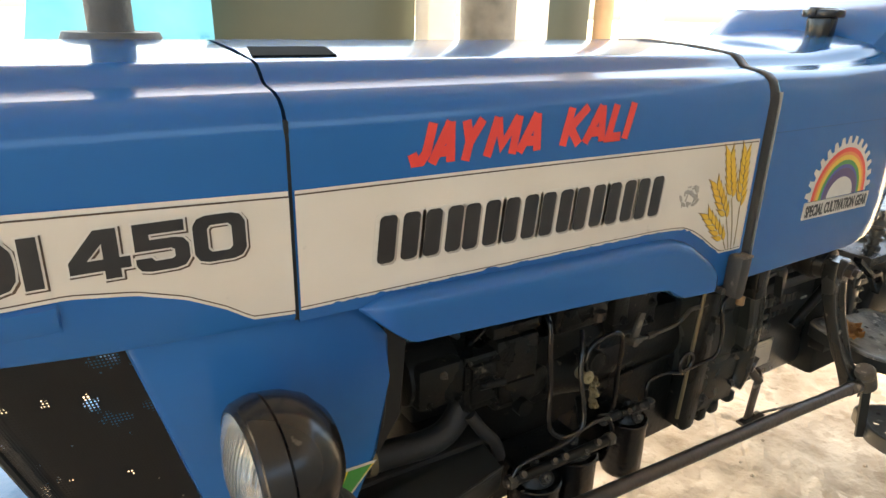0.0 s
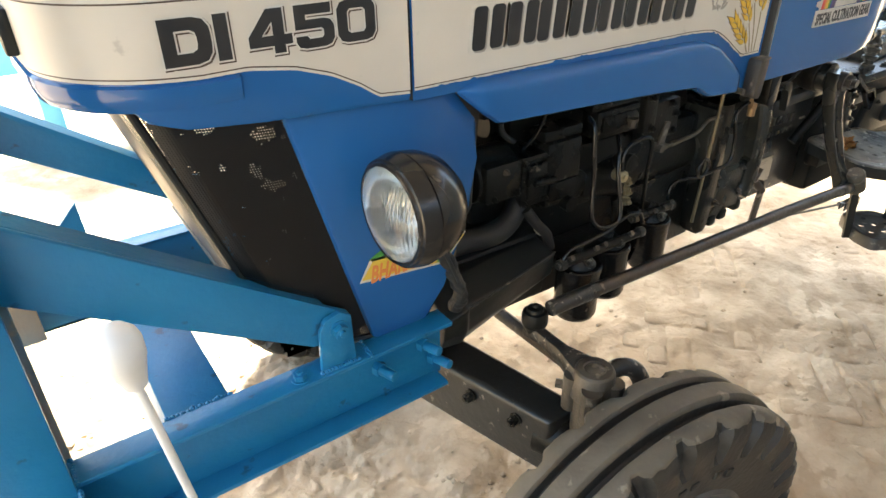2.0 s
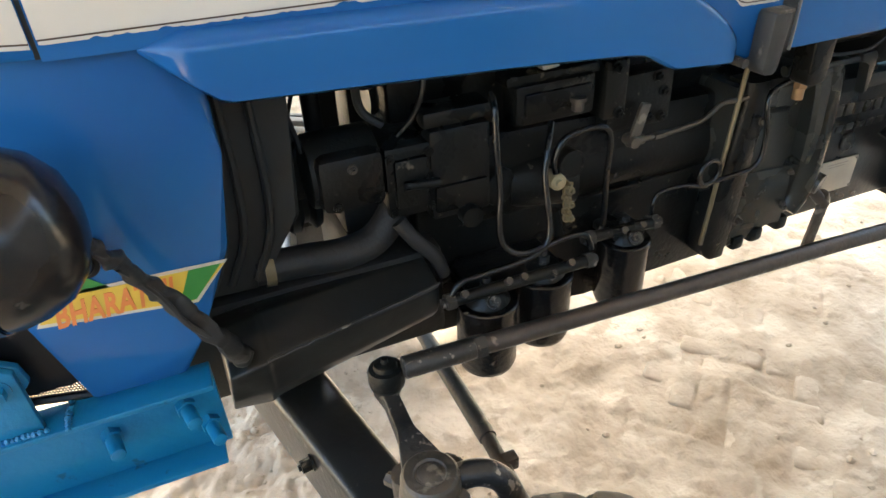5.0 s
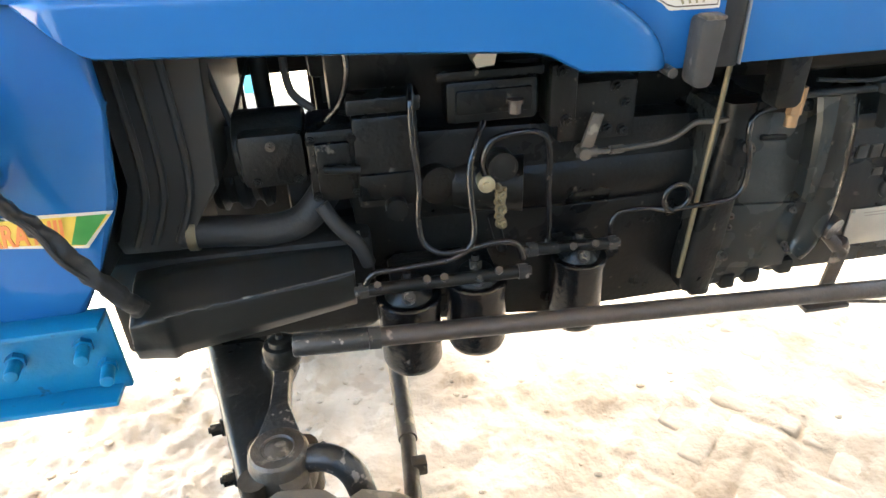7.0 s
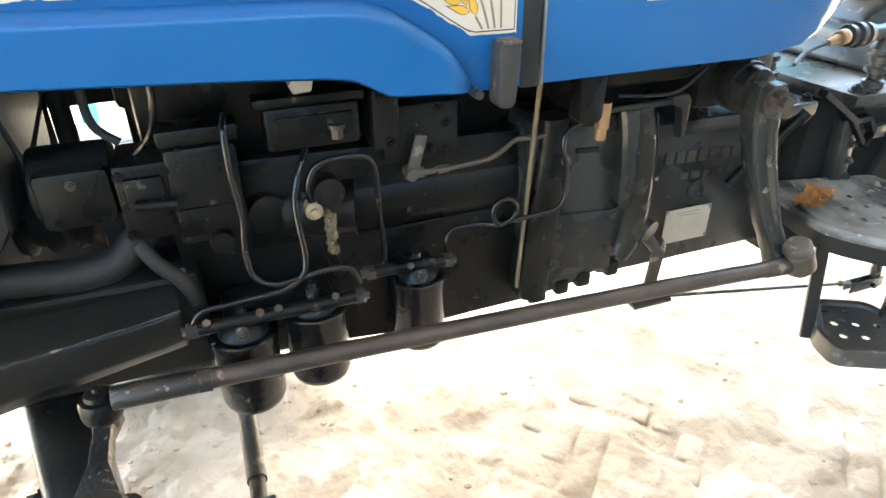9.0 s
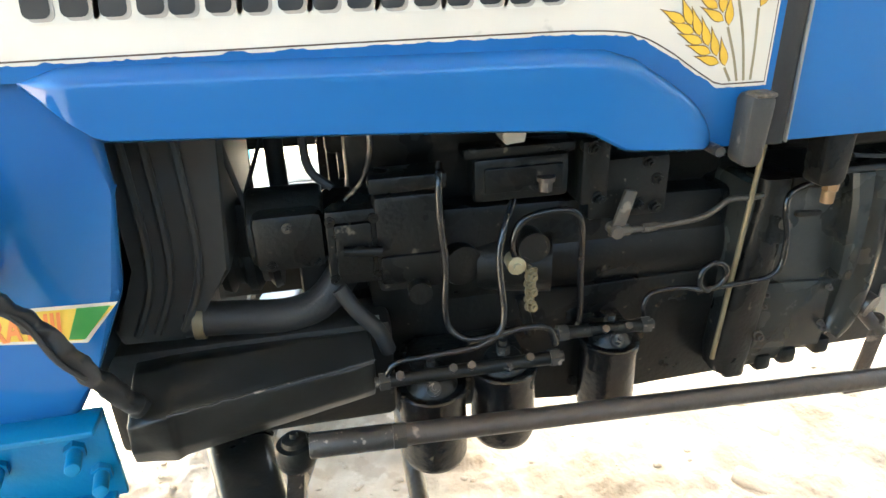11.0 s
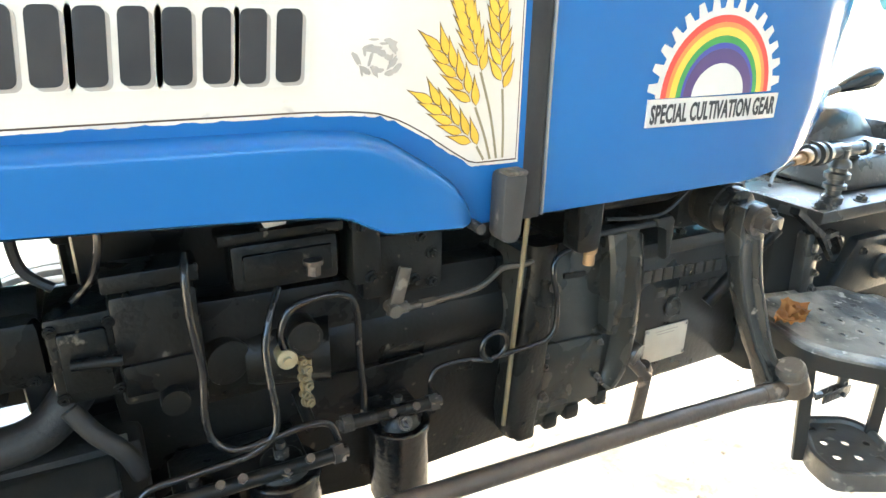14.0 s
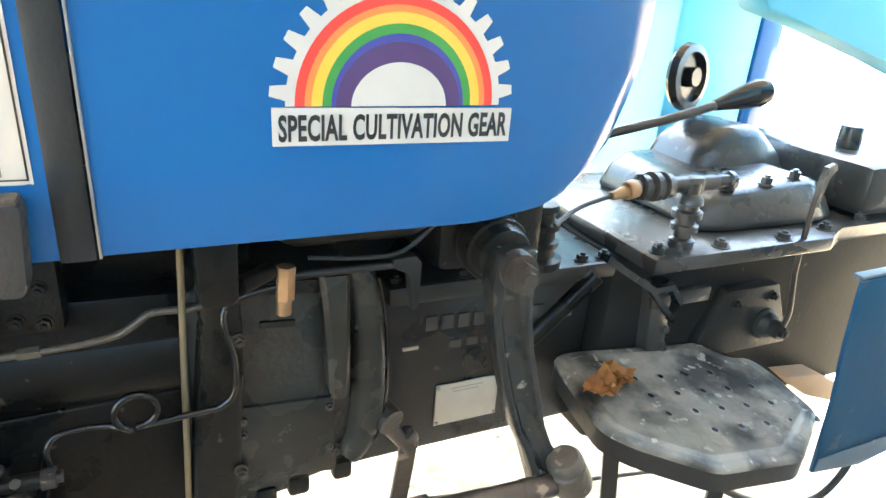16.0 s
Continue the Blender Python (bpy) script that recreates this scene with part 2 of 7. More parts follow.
GREYM = material("dull_grey_trim", (0.20, 0.20, 0.19), 0.4, 0.2, color2=(0.28, 0.28, 0.27), scale=20)
# black sheet paled for the radiator shroud: haze put into the colour
VEILSHEET = material("haze_paled_sheet", (0.024, 0.0235, 0.0205), 0.5, color2=(0.046, 0.045, 0.039), scale=6, bump=0.12, bump_scale=60, lumps=0.1, lump_scale=10, spots=(0.075, 0.072, 0.062), spot_level=0.68, spot_scale=20, gloss=0.35)
DRYCAST = material("dry_black_casting", (0.010, 0.0108, 0.0104), 0.62, color2=(0.024, 0.0245, 0.0225), scale=8, bump=0.12, bump_scale=110, lumps=0.05, lump_scale=22, spots=(0.07, 0.065, 0.055), spot_level=0.68, spot_scale=30, gloss=0.10, rough_var=0.12)
ARMM = material("worn_olive_black_paint", (0.0095, 0.0100, 0.0088), 0.24, color2=(0.026, 0.0255, 0.022), scale=10, bump=0.2, bump_scale=90, lumps=0.08, lump_scale=20, spots=(0.16, 0.148, 0.125), spot_level=0.67, spot_scale=40, gloss=0.5, rough_var=0.12)
VOID = material("unlit_opening", (0.003, 0.003, 0.003), 0.9, color2=(0.005, 0.005, 0.005), scale=20, gloss=0.05)
MESHM = material("black_mesh_wire", (0.006, 0.006, 0.006), 0.4, color2=(0.010, 0.010, 0.010), scale=20)


def glass_material():
    m = bpy.data.materials.new("lamp_glass")
    m.use_nodes = True
    b = m.node_tree.nodes["Principled BSDF"]
    b.inputs["Base Color"].default_value = (0.9, 0.92, 0.9, 1)
    b.inputs["Roughness"].default_value, b.inputs["Transmission Weight"].default_value, b.inputs["IOR"].default_value = 0.06, 0.92, 1.45
    return m


GLASS = glass_material()

# ---- mesh helpers ----
BASE = {}


def thing(name, at, label, category, **more):
    ob = new(name)
    ob.location = at
    ob.empty_display_size = 0.1
    BASE[ob.name] = Matrix.Translation(at)
    return tagged(ob, label, category, **more)


def part(name, bm, mat, parent=None, label="", smooth=40):
    me = bpy.data.meshes.new(name)
    bmesh.ops.recalc_face_normals(bm, faces=bm.faces)
    for f in bm.faces:
        f.smooth = bool(smooth)
    lim = radians(smooth or 0)
    for e in bm.edges:
        if len(e.link_faces) == 2 and e.calc_face_angle(0) > lim:
            e.smooth = False
    bm.to_mesh(me)
    bm.free()
    for m in mat if isinstance(mat, (list, tuple)) else [mat]:
        me.materials.append(m)
    ob = new(name, me)
    if parent:
        ob.parent = parent
        if parent.name in BASE:
            ob.matrix_parent_inverse = BASE[parent.name].inverted()
    if label:
        ob["label"] = label
    return ob


def solid(name, bm, mat, label, category, **more):
    return tagged(part(name, bm, mat), label, category, **more)


def B():
    return bmesh.new()


def box(bm, x0, x1, y0, y1, z0, z1, bev=0.0, m=None, seg=2):
    r = bmesh.ops.create_cube(bm, size=1)
    bmesh.ops.scale(bm, vec=(x1 - x0, y1 - y0, z1 - z0), verts=r["verts"])
    bmesh.ops.translate(bm, vec=((x0 + x1) / 2, (y0 + y1) / 2, (z0 + z1) / 2), verts=r["verts"])
    if m is not None:
        bmesh.ops.transform(bm, matrix=m, verts=r["verts"])
    if bev:
        edges = list({e for v in r["verts"] for e in v.link_edges})
        bmesh.ops.bevel(bm, geom=edges, offset=bev, segments=seg, affect="EDGES", profile=0.5)
    return bm


def cyl(bm, p0, p1, r0, r1=None, seg=20, bev=0.0):
    p0, p1 = Vector(p0), Vector(p1)
    d = p1 - p0
    r = bmesh.ops.create_cone(bm, cap_ends=True, segments=seg, radius1=r0, radius2=r0 if r1 is None else r1, depth=d.length)
    rot = d.to_track_quat("Z", "Y").to_matrix().to_4x4()
    bmesh.ops.transform(bm, matrix=Matrix.Translation((p0 + p1) / 2) @ rot, verts=r["verts"])
    if bev:
        edges = [e for e in {e for v in r["verts"] for e in v.link_edges} if any(len(f.verts) > 4 for f in e.link_faces)]
        bmesh.ops.bevel(bm, geom=edges, offset=bev, segments=2, affect="EDGES", profile=0.5)
    return bm


def bolt(bm, p, axis, r=0.008, h=0.007):
    """A hexagon head on a washer, standing out of p along axis."""
    p, a = Vector(p), Vector(axis).normalized()
    cyl(bm, p - a * 0.002, p + a * 0.0015, r * 1.35, seg=14)
    cyl(bm, p, p + a * h, r, seg=6)
    cyl(bm, p, p + a * (h + 0.004), r * 0.5, seg=8)
    return bm


def smooth_path(pts, n=6):
    pts = [Vector(p) for p in pts]
    out = []
    for i in range(len(pts) - 1):
        a, b = pts[max(i - 1, 0)], pts[i]
        c, d = pts[i + 1], pts[min(i + 2, len(pts) - 1)]
        for k in range(n):
            t = k / n
            out.append(0.5 * (2 * b + (c - a) * t + (2 * a - 5 * b + 4 * c - d) * t * t + (3 * b - a - 3 * c + d) * t ** 3))
    return out + [pts[-1]]


def tube(bm, pts, r, seg=10, n=6, radii=None):
    path = smooth_path(pts, n) if n > 1 else [Vector(p) for p in pts]
    rings, up = [], Vector((0.3, 0.2, 1)).normalized()
    for i, p in enumerate(path):
        d = (path[min(i + 1, len(path) - 1)] - path[max(i - 1, 0)]).normalized()
        s = d.cross(up)
        s = s.normalized() if s.length > 1e-4 else Vector((1, 0, 0))
        up = s.cross(d).normalized()
        rr = r if radii is None else radii[0] + (radii[1] - radii[0]) * i / (len(path) - 1)
        rings.append([bm.verts.new(p + (s * math.cos(a) + up * math.sin(a)) * rr) for a in [2 * math.pi * k / seg for k in range(seg)]])
    for a, b in zip(rings, rings[1:]):
        for k in range(seg):
            bm.faces.new((a[k], a[(k + 1) % seg], b[(k + 1) % seg], b[k]))
    bm.faces.new(rings[0][::-1])
    bm.faces.new(rings[-1])
    return bm


def prism(bm, pts, a, b, plane="xz", bev=0.0):
    """A polygon in one plane, made thick from a to b along the third axis."""
    def at(p, q):
        return {"xz": (p[0], q, p[1]), "xy": (p[0], p[1], q), "yz": (q, p[0], p[1])}[plane]
    lo, hi = [bm.verts.new(at(p, a)) for p in pts], [bm.verts.new(at(p, b)) for p in pts]
    fs = [bm.faces.new(lo), bm.faces.new(hi[::-1])]
    for i in range(len(pts)):
        j = (i + 1) % len(pts)
        fs.append(bm.faces.new((lo[i], lo[j], hi[j], hi[i])))
    if bev:
        bmesh.ops.bevel(bm, geom=list({e for f in fs for e in f.edges}), offset=bev, segments=2, affect="EDGES", profile=0.5)
    return bm


def lathe(bm, profile, origin, axis, seg=40):
    """Turns a profile of (distance along the axis, radius) round the axis."""
    o, a = Vector(origin), Vector(axis).normalized()
    s = a.orthogonal().normalized()
    u = a.cross(s)
    rings = []
    for h, r in profile:
        if r < 1e-6:
            rings.append([bm.verts.new(o + a * h)])
        else:
            rings.append([bm.verts.new(o + a * h + (s * math.cos(2 * math.pi * k / seg) + u * math.sin(2 * math.pi * k / seg)) * r) for k in range(seg)])
    for p, q in zip(rings, rings[1:]):
        for k in range(seg):
            j = (k + 1) % seg
            if len(p) == 1 and len(q) > 1:
                bm.faces.new((p[0], q[k], q[j]))
            elif len(q) == 1 and len(p) > 1:
                bm.faces.new((p[k], p[j], q[0]))
            elif len(p) > 1:
                bm.faces.new((p[k], p[j], q[j], q[k]))
    return bm


def loft(bm, sections):
    """Joins rings of corners, one ring a section."""
    rings = [[bm.verts.new(p) for p in s] for s in sections]
    k = len(rings[0])
    for a, b in zip(rings, rings[1:]):
        for i in range(k):
            bm.faces.new((a[i], a[(i + 1) % k], b[(i + 1) % k], b[i]))
    bm.faces.new(rings[0][::-1])
    bm.faces.new(rings[-1])
    return bm


def lerp(pairs, x):
    """Piecewise linear value of x."""
    if x <= pairs[0][0]:
        return pairs[0][1]
    for (a, p), (b, q) in zip(pairs, pairs[1:]):
        if x <= b:
            return p + (q - p) * (x - a) / (b - a)
    return pairs[-1][1]


def lettering(text, x0, x1, z0, z1, y, shear=0.0, bold=0.0, depth=0.0006):
    """Raised letters on a face that looks towards -y, fitted into x0..x1 by z0..z1."""
    cu = bpy.data.curves.new("lettering", "FONT")
    cu.body, cu.size, cu.shear, cu.extrude = text, 1.0, shear, 0.01
    cu.resolution_u, cu.offset, cu.space_character = 3, bold, 1.0 + 1.6 * bold
    tmp = bpy.data.objects.new("lettering", cu)
    me = bpy.data.meshes.new_from_object(tmp)
    bpy.data.objects.remove(tmp)
    src = [(v.co.x, v.co.y, v.co.z) for v in me.vertices]
    faces = [tuple(p.vertices) for p in me.polygons]
    bpy.data.meshes.remove(me)
    ax, bx = min(p[0] for p in src), max(p[0] for p in src)
    az, bz = min(p[1] for p in src), max(p[1] for p in src)
    bm = B()
    vs = [bm.verts.new((x0 + (u - ax) / (bx - ax) * (x1 - x0), y - (depth if w > 0 else 0), z0 + (v - az) / (bz - az) * (z1 - z0))) for u, v, w in src]
    for f in faces:
        bm.faces.new([vs[i] for i in f])
    return bm

# ---- ground, shed ----
YC = 0.965            # middle of the tractor
HS = 0.676            # near side of the bonnet


def ground_swell(x, y):
    p = Vector((x, y, 0))
    return 0.014 * noise.noise(p * 2.2) + 0.006 * noise.noise(p * 5.5)


def ground_drift(x, y):
    p = Vector((x, y, 0))
    q = p + Vector((noise.noise(p * 6), noise.noise(p * 6 + Vector((5, 3, 0))), 0)) * 0.05
    return 0.014 * noise.noise(q * 4.3 + Vector((3, 1, 0))) + 0.013 * noise.noise(Vector((q.x * 0.5 + q.y, q.y * 0.6 - q.x, 0)) * 9)


W, TURN_B = 0.0785, radians(42)      # bricks on edge in herringbone, askew to the shed


def brick_joint(x, y):
    """Depth of the dust-filled joint over the buried herringbone bricks."""
    if x < 0.75:
        return 0.0
    p = Vector((x, y, 0))
    w = Vector((noise.noise(p * 9), noise.noise(p * 9 + Vector((3, 8, 0))), 0)) * 0.007
    dx, dy = x + w.x - 1.0, y + w.y - 0.6
    a, b = (dx * math.cos(TURN_B) + dy * math.sin(TURN_B)) / W, (dy * math.cos(TURN_B) - dx * math.sin(TURN_B)) / W
    r, f = (a - math.floor(b)) % 6, b % 1
    if r >= 3:
        r, f = (b - math.floor(a) - 1) % 6, a % 1
    d = min(r, 3 - r, f, 1 - f)
    bare = min(1.0, max(0.0, 0.42 + 1.5 * noise.noise(p * 2.6 + Vector((0, 0, 4))) + 0.7 * noise.noise(p * 9)))
    return 0.010 * bare * min(1.0, (x - 0.75) * 1.9) * max(0.0, 1 - d / 0.17) ** 1.5


def ground_height(x, y):
    p = Vector((x, y, 0))
    loose = min(1.35, max(0.22, 1.55 - 1.0 * x + 0.9 * noise.noise(p * 3)))
    crumbs = 0.016 * noise.noise(p * 13) + 0.016 * abs(noise.noise(p * 27)) + 0.009 * abs(noise.noise(p * 55))
    return ground_swell(x, y) + ground_drift(x, y) + loose * crumbs - 0.006 - brick_joint(x, y)


def build_ground():
    bm = B()
    def coords(lo, hi, step, far):
        a = [lo + step * i for i in range(int(round((hi - lo) / step)) + 1)]
        return [-far, -far / 4, lo - 6, lo - 2, lo - 0.6] + a + [hi + 0.6, hi + 2, hi + 6, far / 4, far]
    xs, ys = coords(-1.2, 3.2, 0.0088, 400), coords(-0.4, 3.0, 0.0088, 400)
    grid = []
    for y in ys:
        row = []
        for x in xs:
            inner = -1.25 < x < 3.25 and -0.45 < y < 3.05
            row.append(bm.verts.new((x, y, ground_height(x, y) if inner else -0.006)))
        grid.append(row)
    for a, b in zip(grid, grid[1:]):
        for i in range(len(xs) - 1):
            bm.faces.new((a[i], a[i + 1], b[i + 1], b[i]))
    return part("ground", bm, EARTH, smooth=180)


ground = tagged(build_ground(), "uneven trodden sandy earth floor with worn footmarks", "ground", kind="structure")

# roof out of view, its edges set by where sun and shade should fall
bm = B()
box(bm, -1.7, 3.6, -3.2, 3.25, 3.3, 3.36)
tagged(part("roof", bm, ROOF), "unseen grey sheet roof, added and sized to shade the tractor", "roof", kind="structure")
for px, py in ((-1.6, 3.15), (3.5, 3.15), (-1.6, -2.8), (3.5, -2.8)):
    bm = B()
    box(bm, px - 0.1, px + 0.1, py - 0.1, py + 0.1, -0.05, 3.31, 0.01)
    tagged(part("pillar", bm, PLASTER), "whitewashed square shed pillar", "pillar", group="shed pillars", kind="structure")
# out of view: added wall that darkens what paint and engine reflect
bm = B()
box(bm, -7, 9.5, -3.2, -3.0, -0.05, 2.5)
tagged(part("unseen_wall_south", bm, DIMWALL), "unseen grey wall added to dim reflections", "wall", kind="structure")
# out of view: added wall that hides the sunlit yard from the cowl
bm = B()
box(bm, 2.62, 2.82, -2.996, 0.56, -0.05, 2.5)
tagged(part("unseen_wall_east", bm, BOUNCEWALL), "unseen pale wall added to block glare and bounce light", "wall", kind="structure")

# ---- tractor ----
tractor = thing("tractor", (0.9, YC, 0), "blue farm tractor with a cream side stripe and black engine", "tractor")
FRONT_LOW = [(-0.20, 1.245), (-0.13, 1.222), (-0.10, 1.204), (-0.057, 1.190), (0.046, 1.180), (0.224, 1.172)]
SHOULDER = [(0.0, 1.372), (0.003, 1.388), (0.009, 1.401), (0.019, 1.410), (0.034, 1.4155), (0.060, 1.4195), (0.068, 1.423), (0.076, 1.431), (0.086, 1.4385), (0.10, 1.4415), (0.17, 1.449)]


def nose_plan():
    """The outline of the bonnet from above: near side, rounded corner, front, and mirrored back."""
    half = [(x, HS) for x in (0.224, 0.18, 0.13, 0.08, 0.03, -0.02, -0.06)]
    cx, cy, rx, ry = -0.06, HS + 0.13, 0.125, 0.13
    for k in range(1, 11):
        a = math.radians(9 * k)
        half.append((cx - rx * math.sin(a), cy - ry * math.cos(a)))
    half += [(-0.188, 0.85), (-0.191, 0.91), (-0.192, YC)]
    return half + [(x, 2 * YC - y) for x, y in half[-2::-1]]


PLAN = nose_plan()


def nose_low(x, y):
    front = max(0.0, (y - HS) / 0.13) if y < YC else max(0.0, (2 * YC - y - HS) / 0.13)
    return max(lerp(FRONT_LOW, x), 1.222 + 0.018 * min(front, 1) if x < -0.11 else 0)


def bonnet_front():
    bm = B()
    n = len(PLAN)
    nrm = []
    for i in range(n):
        a, b = Vector(PLAN[max(i - 1, 0)]), Vector(PLAN[min(i + 1, n - 1)])
        d = (b - a).normalized()
        nrm.append(Vector((d.y, -d.x)) * (1 if i < n else 1))
    cols = []
    for i, (x, y) in enumerate(PLAN):
        inw = Vector((nrm[i].x, nrm[i].y))
        if inw.dot(Vector((0.1, YC)) - Vector((x, y))) < 0:
            inw = -inw
        low = nose_low(x, y)
        pts = [(0.022, low - 0.004), (0.003, low), (0.0, low + 0.006)]
        pts += [(0.0, low + (1.375 - low) * k / 5) for k in range(1, 5)]
        pts += SHOULDER[:-1]
        if y in (HS, 2 * YC - HS):
            inw = Vector((0, 1 if y == HS else -1))
        cols.append([Vector((x + inw.x * d, y + inw.y * d, z)) for d, z in pts])
    rows = [[bm.verts.new(p) for p in c] for c in cols]
    for a, b in zip(rows, rows[1:]):
        for k in range(len(a) - 1):
            bm.faces.new((a[k], b[k], b[k + 1], a[k + 1]))
    top = [r[-1] for r in rows]
    half = len(top) // 2
    spine = [bm.verts.new((max(v.co.x, 0.03) if i else v.co.x, YC, 1.455)) for i, v in enumerate(top[:half + 1])]
    for i in range(half):
        bm.faces.new((top[i], top[i + 1], spine[i + 1], spine[i]))
        j = len(top) - 1 - i
        bm.faces.new((top[j], spine[i], spine[i + 1], top[j - 1]))
    bmesh.ops.remove_doubles(bm, verts=bm.verts, dist=0.0008)
    return bm


front = part("bonnet_nose", bonnet_front(), BLUE, tractor, "glossy blue rounded bonnet nose", smooth=50)
S_OF = [0.0]
for p, q in zip(PLAN, PLAN[1:]):
    S_OF.append(S_OF[-1] + math.hypot(q[0] - p[0], q[1] - p[1]))


def on_nose(x, out, z):
    """A point on the nose: x runs along the side and on round the corner."""
    s = 0.224 - x
    for i in range(len(PLAN) - 1):
        if s <= S_OF[i + 1] or i == len(PLAN) - 2:
            k = (s - S_OF[i]) / (S_OF[i + 1] - S_OF[i])
            p, q = Vector(PLAN[i]), Vector(PLAN[i + 1])
            d = (q - p).normalized()
            w = p.lerp(q, k) + Vector((d.y, -d.x)) * (-out if (Vector((d.y, -d.x))).dot(Vector((0.1, YC)) - p) > 0 else out)
            return Vector((w.x, w.y, z))


def band(lo, hi, xs, out, where):
    """A strip between two heights that vary along x."""
    bm = B()
    rows = [[bm.verts.new(where(x, out, lo(x) + (hi(x) - lo(x)) * k / 3)) for k in range(4)] for x in xs]
    for a, b in zip(rows, rows[1:]):
        for k in range(3):
            bm.faces.new((a[k], b[k], b[k + 1], a[k + 1]))
    return bm


def flat(x, out, z):
    return Vector((x, HS - out, z))


def steps(a, b, n):
    return [a + (b - a) * i / n for i in range(n + 1)]


F_TOP = [(-0.4, 1.331), (-0.02, 1.323), (0.222, 1.314)]
F_BOT = [(-0.4, 1.262), (-0.122, 1.252), (-0.036, 1.247), (0.015, 1.248), (0.07, 1.240), (0.114, 1.226), (0.151, 1.207), (0.177, 1.189), (0.222, 1.185)]
fx = steps(-0.40, 0.2232, 70)
part("decal_edge", band(lambda x: lerp(F_BOT, x) - 0.004, lambda x: lerp(F_TOP, x) + 0.0055, fx, 0.0012, on_nose), CREAM2, front, "pale outer edge of the stripe")
part("decal_line", band(lambda x: lerp(F_BOT, x) - 0.0005, lambda x: lerp(F_TOP, x) + 0.0005, fx, 0.0018, on_nose), BROWN, front, "thin dark line inside the stripe")
part("decal", band(lambda x: lerp(F_BOT, x) + 0.0012, lambda x: lerp(F_TOP, x) - 0.0012, fx, 0.0024, on_nose), CREAM, front, "cream side stripe")
GLYPHS = {
    "D": (1.05, [(0, 0), (0.70, 0), (0.92, 0.06), (1.03, 0.22), (1.05, 0.40), (1.05, 0.60), (1.03, 0.78), (0.92, 0.94), (0.70, 1), (0, 1)], [(0.28, 0.25), (0.62, 0.25), (0.73, 0.31), (0.76, 0.42), (0.76, 0.58), (0.73, 0.69), (0.62, 0.75), (0.28, 0.75)]),
    "I": (0.29, [(0, 0), (0.29, 0), (0.29, 1), (0, 1)], []),
    "4": (1.10, [(0.62, 0), (0.90, 0), (0.90, 0.18), (1.1, 0.18), (1.1, 0.40), (0.90, 0.40), (0.90, 1), (0.50, 1), (0, 0.42), (0, 0.18), (0.62, 0.18)], [(0.62, 0.40), (0.62, 0.74), (0.30, 0.40)]),
    "5": (1.05, [(0, 1), (0, 0.45), (0.70, 0.45), (0.77, 0.40), (0.77, 0.25), (0.70, 0.20), (0.36, 0.20), (0.29, 0.28), (0, 0.28), (0, 0.16), (0.08, 0.04), (0.25, 0), (0.78, 0), (0.95, 0.04), (1.05, 0.18), (1.05, 0.48), (0.95, 0.61), (0.78, 0.65), (0.28, 0.65), (0.28, 0.78), (0.98, 0.78), (0.98, 1)], []),
    "0": (1.10, [(0.28, 0), (0.82, 0), (1.0, 0.05), (1.1, 0.2), (1.1, 0.8), (1.0, 0.95), (0.82, 1), (0.28, 1), (0.1, 0.95), (0, 0.8), (0, 0.2), (0.1, 0.05)], [(0.36, 0.2), (0.74, 0.2), (0.82, 0.28), (0.82, 0.72), (0.74, 0.8), (0.36, 0.8), (0.28, 0.72), (0.28, 0.28)]),
}


def grown(pts, d):
    """The outline moved outwards by d; a hole wants a negative d."""
    area = sum(p[0] * q[1] - q[0] * p[1] for p, q in zip(pts, pts[1:] + pts[:1]))
    sg = 1 if area > 0 else -1
    res = []
    for i, p in enumerate(pts):
        a, b, c = Vector(pts[i - 1]), Vector(p), Vector(pts[(i + 1) % len(pts)])
        u, v = (b - a).normalized(), (c - b).normalized()
        nu, nv = Vector((u.y, -u.x)) * sg, Vector((v.y, -v.x)) * sg
        m = (nu + nv).normalized()
        w = b + m * (d / max(0.5, m.dot(nu)))
        res.append((w.x, w.y))
    return res


def block_word(text, x0, x1, z0, z1, out, d, dx, dz):
    """Square-cut letters on the nose, grown by d and shifted by dx, dz."""
    total = sum(GLYPHS[c][0] for c in text) + 0.11 * (len(text) - 1)
    sx, sz, at = (x1 - x0) / total, z1 - z0, 0.0
    bm = B()
    for c in text:
        wide, outer, hole = GLYPHS[c]
        edges = []
        for pts, e in ((outer, d), (hole, -d)):
            if pts:
                loop = grown([(x0 + (at + p[0]) * sx, z0 + p[1] * sz) for p in pts], e)
                vs = [bm.verts.new(on_nose(px + dx, out, pz + dz)) for px, pz in loop]
                edges += [bm.edges.new((vs[i - 1], vs[i])) for i in range(len(vs))]
        bmesh.ops.triangle_fill(bm, edges=edges, use_beauty=True, use_dissolve=False)
        at += wide + 0.11
    return bm


for mat, d, dx, dz, out, nm in ((BROWN, 0.0026, 0.0017, -0.0017, 0.0029, "lettering_shadow"), (CREAM2, 0.0024, 0.0, 0.0, 0.0036, "lettering_halo"), (INK, 0.0004, 0.0, 0.0, 0.0043, "lettering")):
    for word, a, b in (("DI", -0.070, -0.001), ("450", 0.020, 0.176)):
        part(nm, block_word(word, a, b, 1.260 - 0.012 * (a + 0.07), 1.307 - 0.012 * (a + 0.07), out, d, dx, dz), mat, front)
bm = B()
rows = []
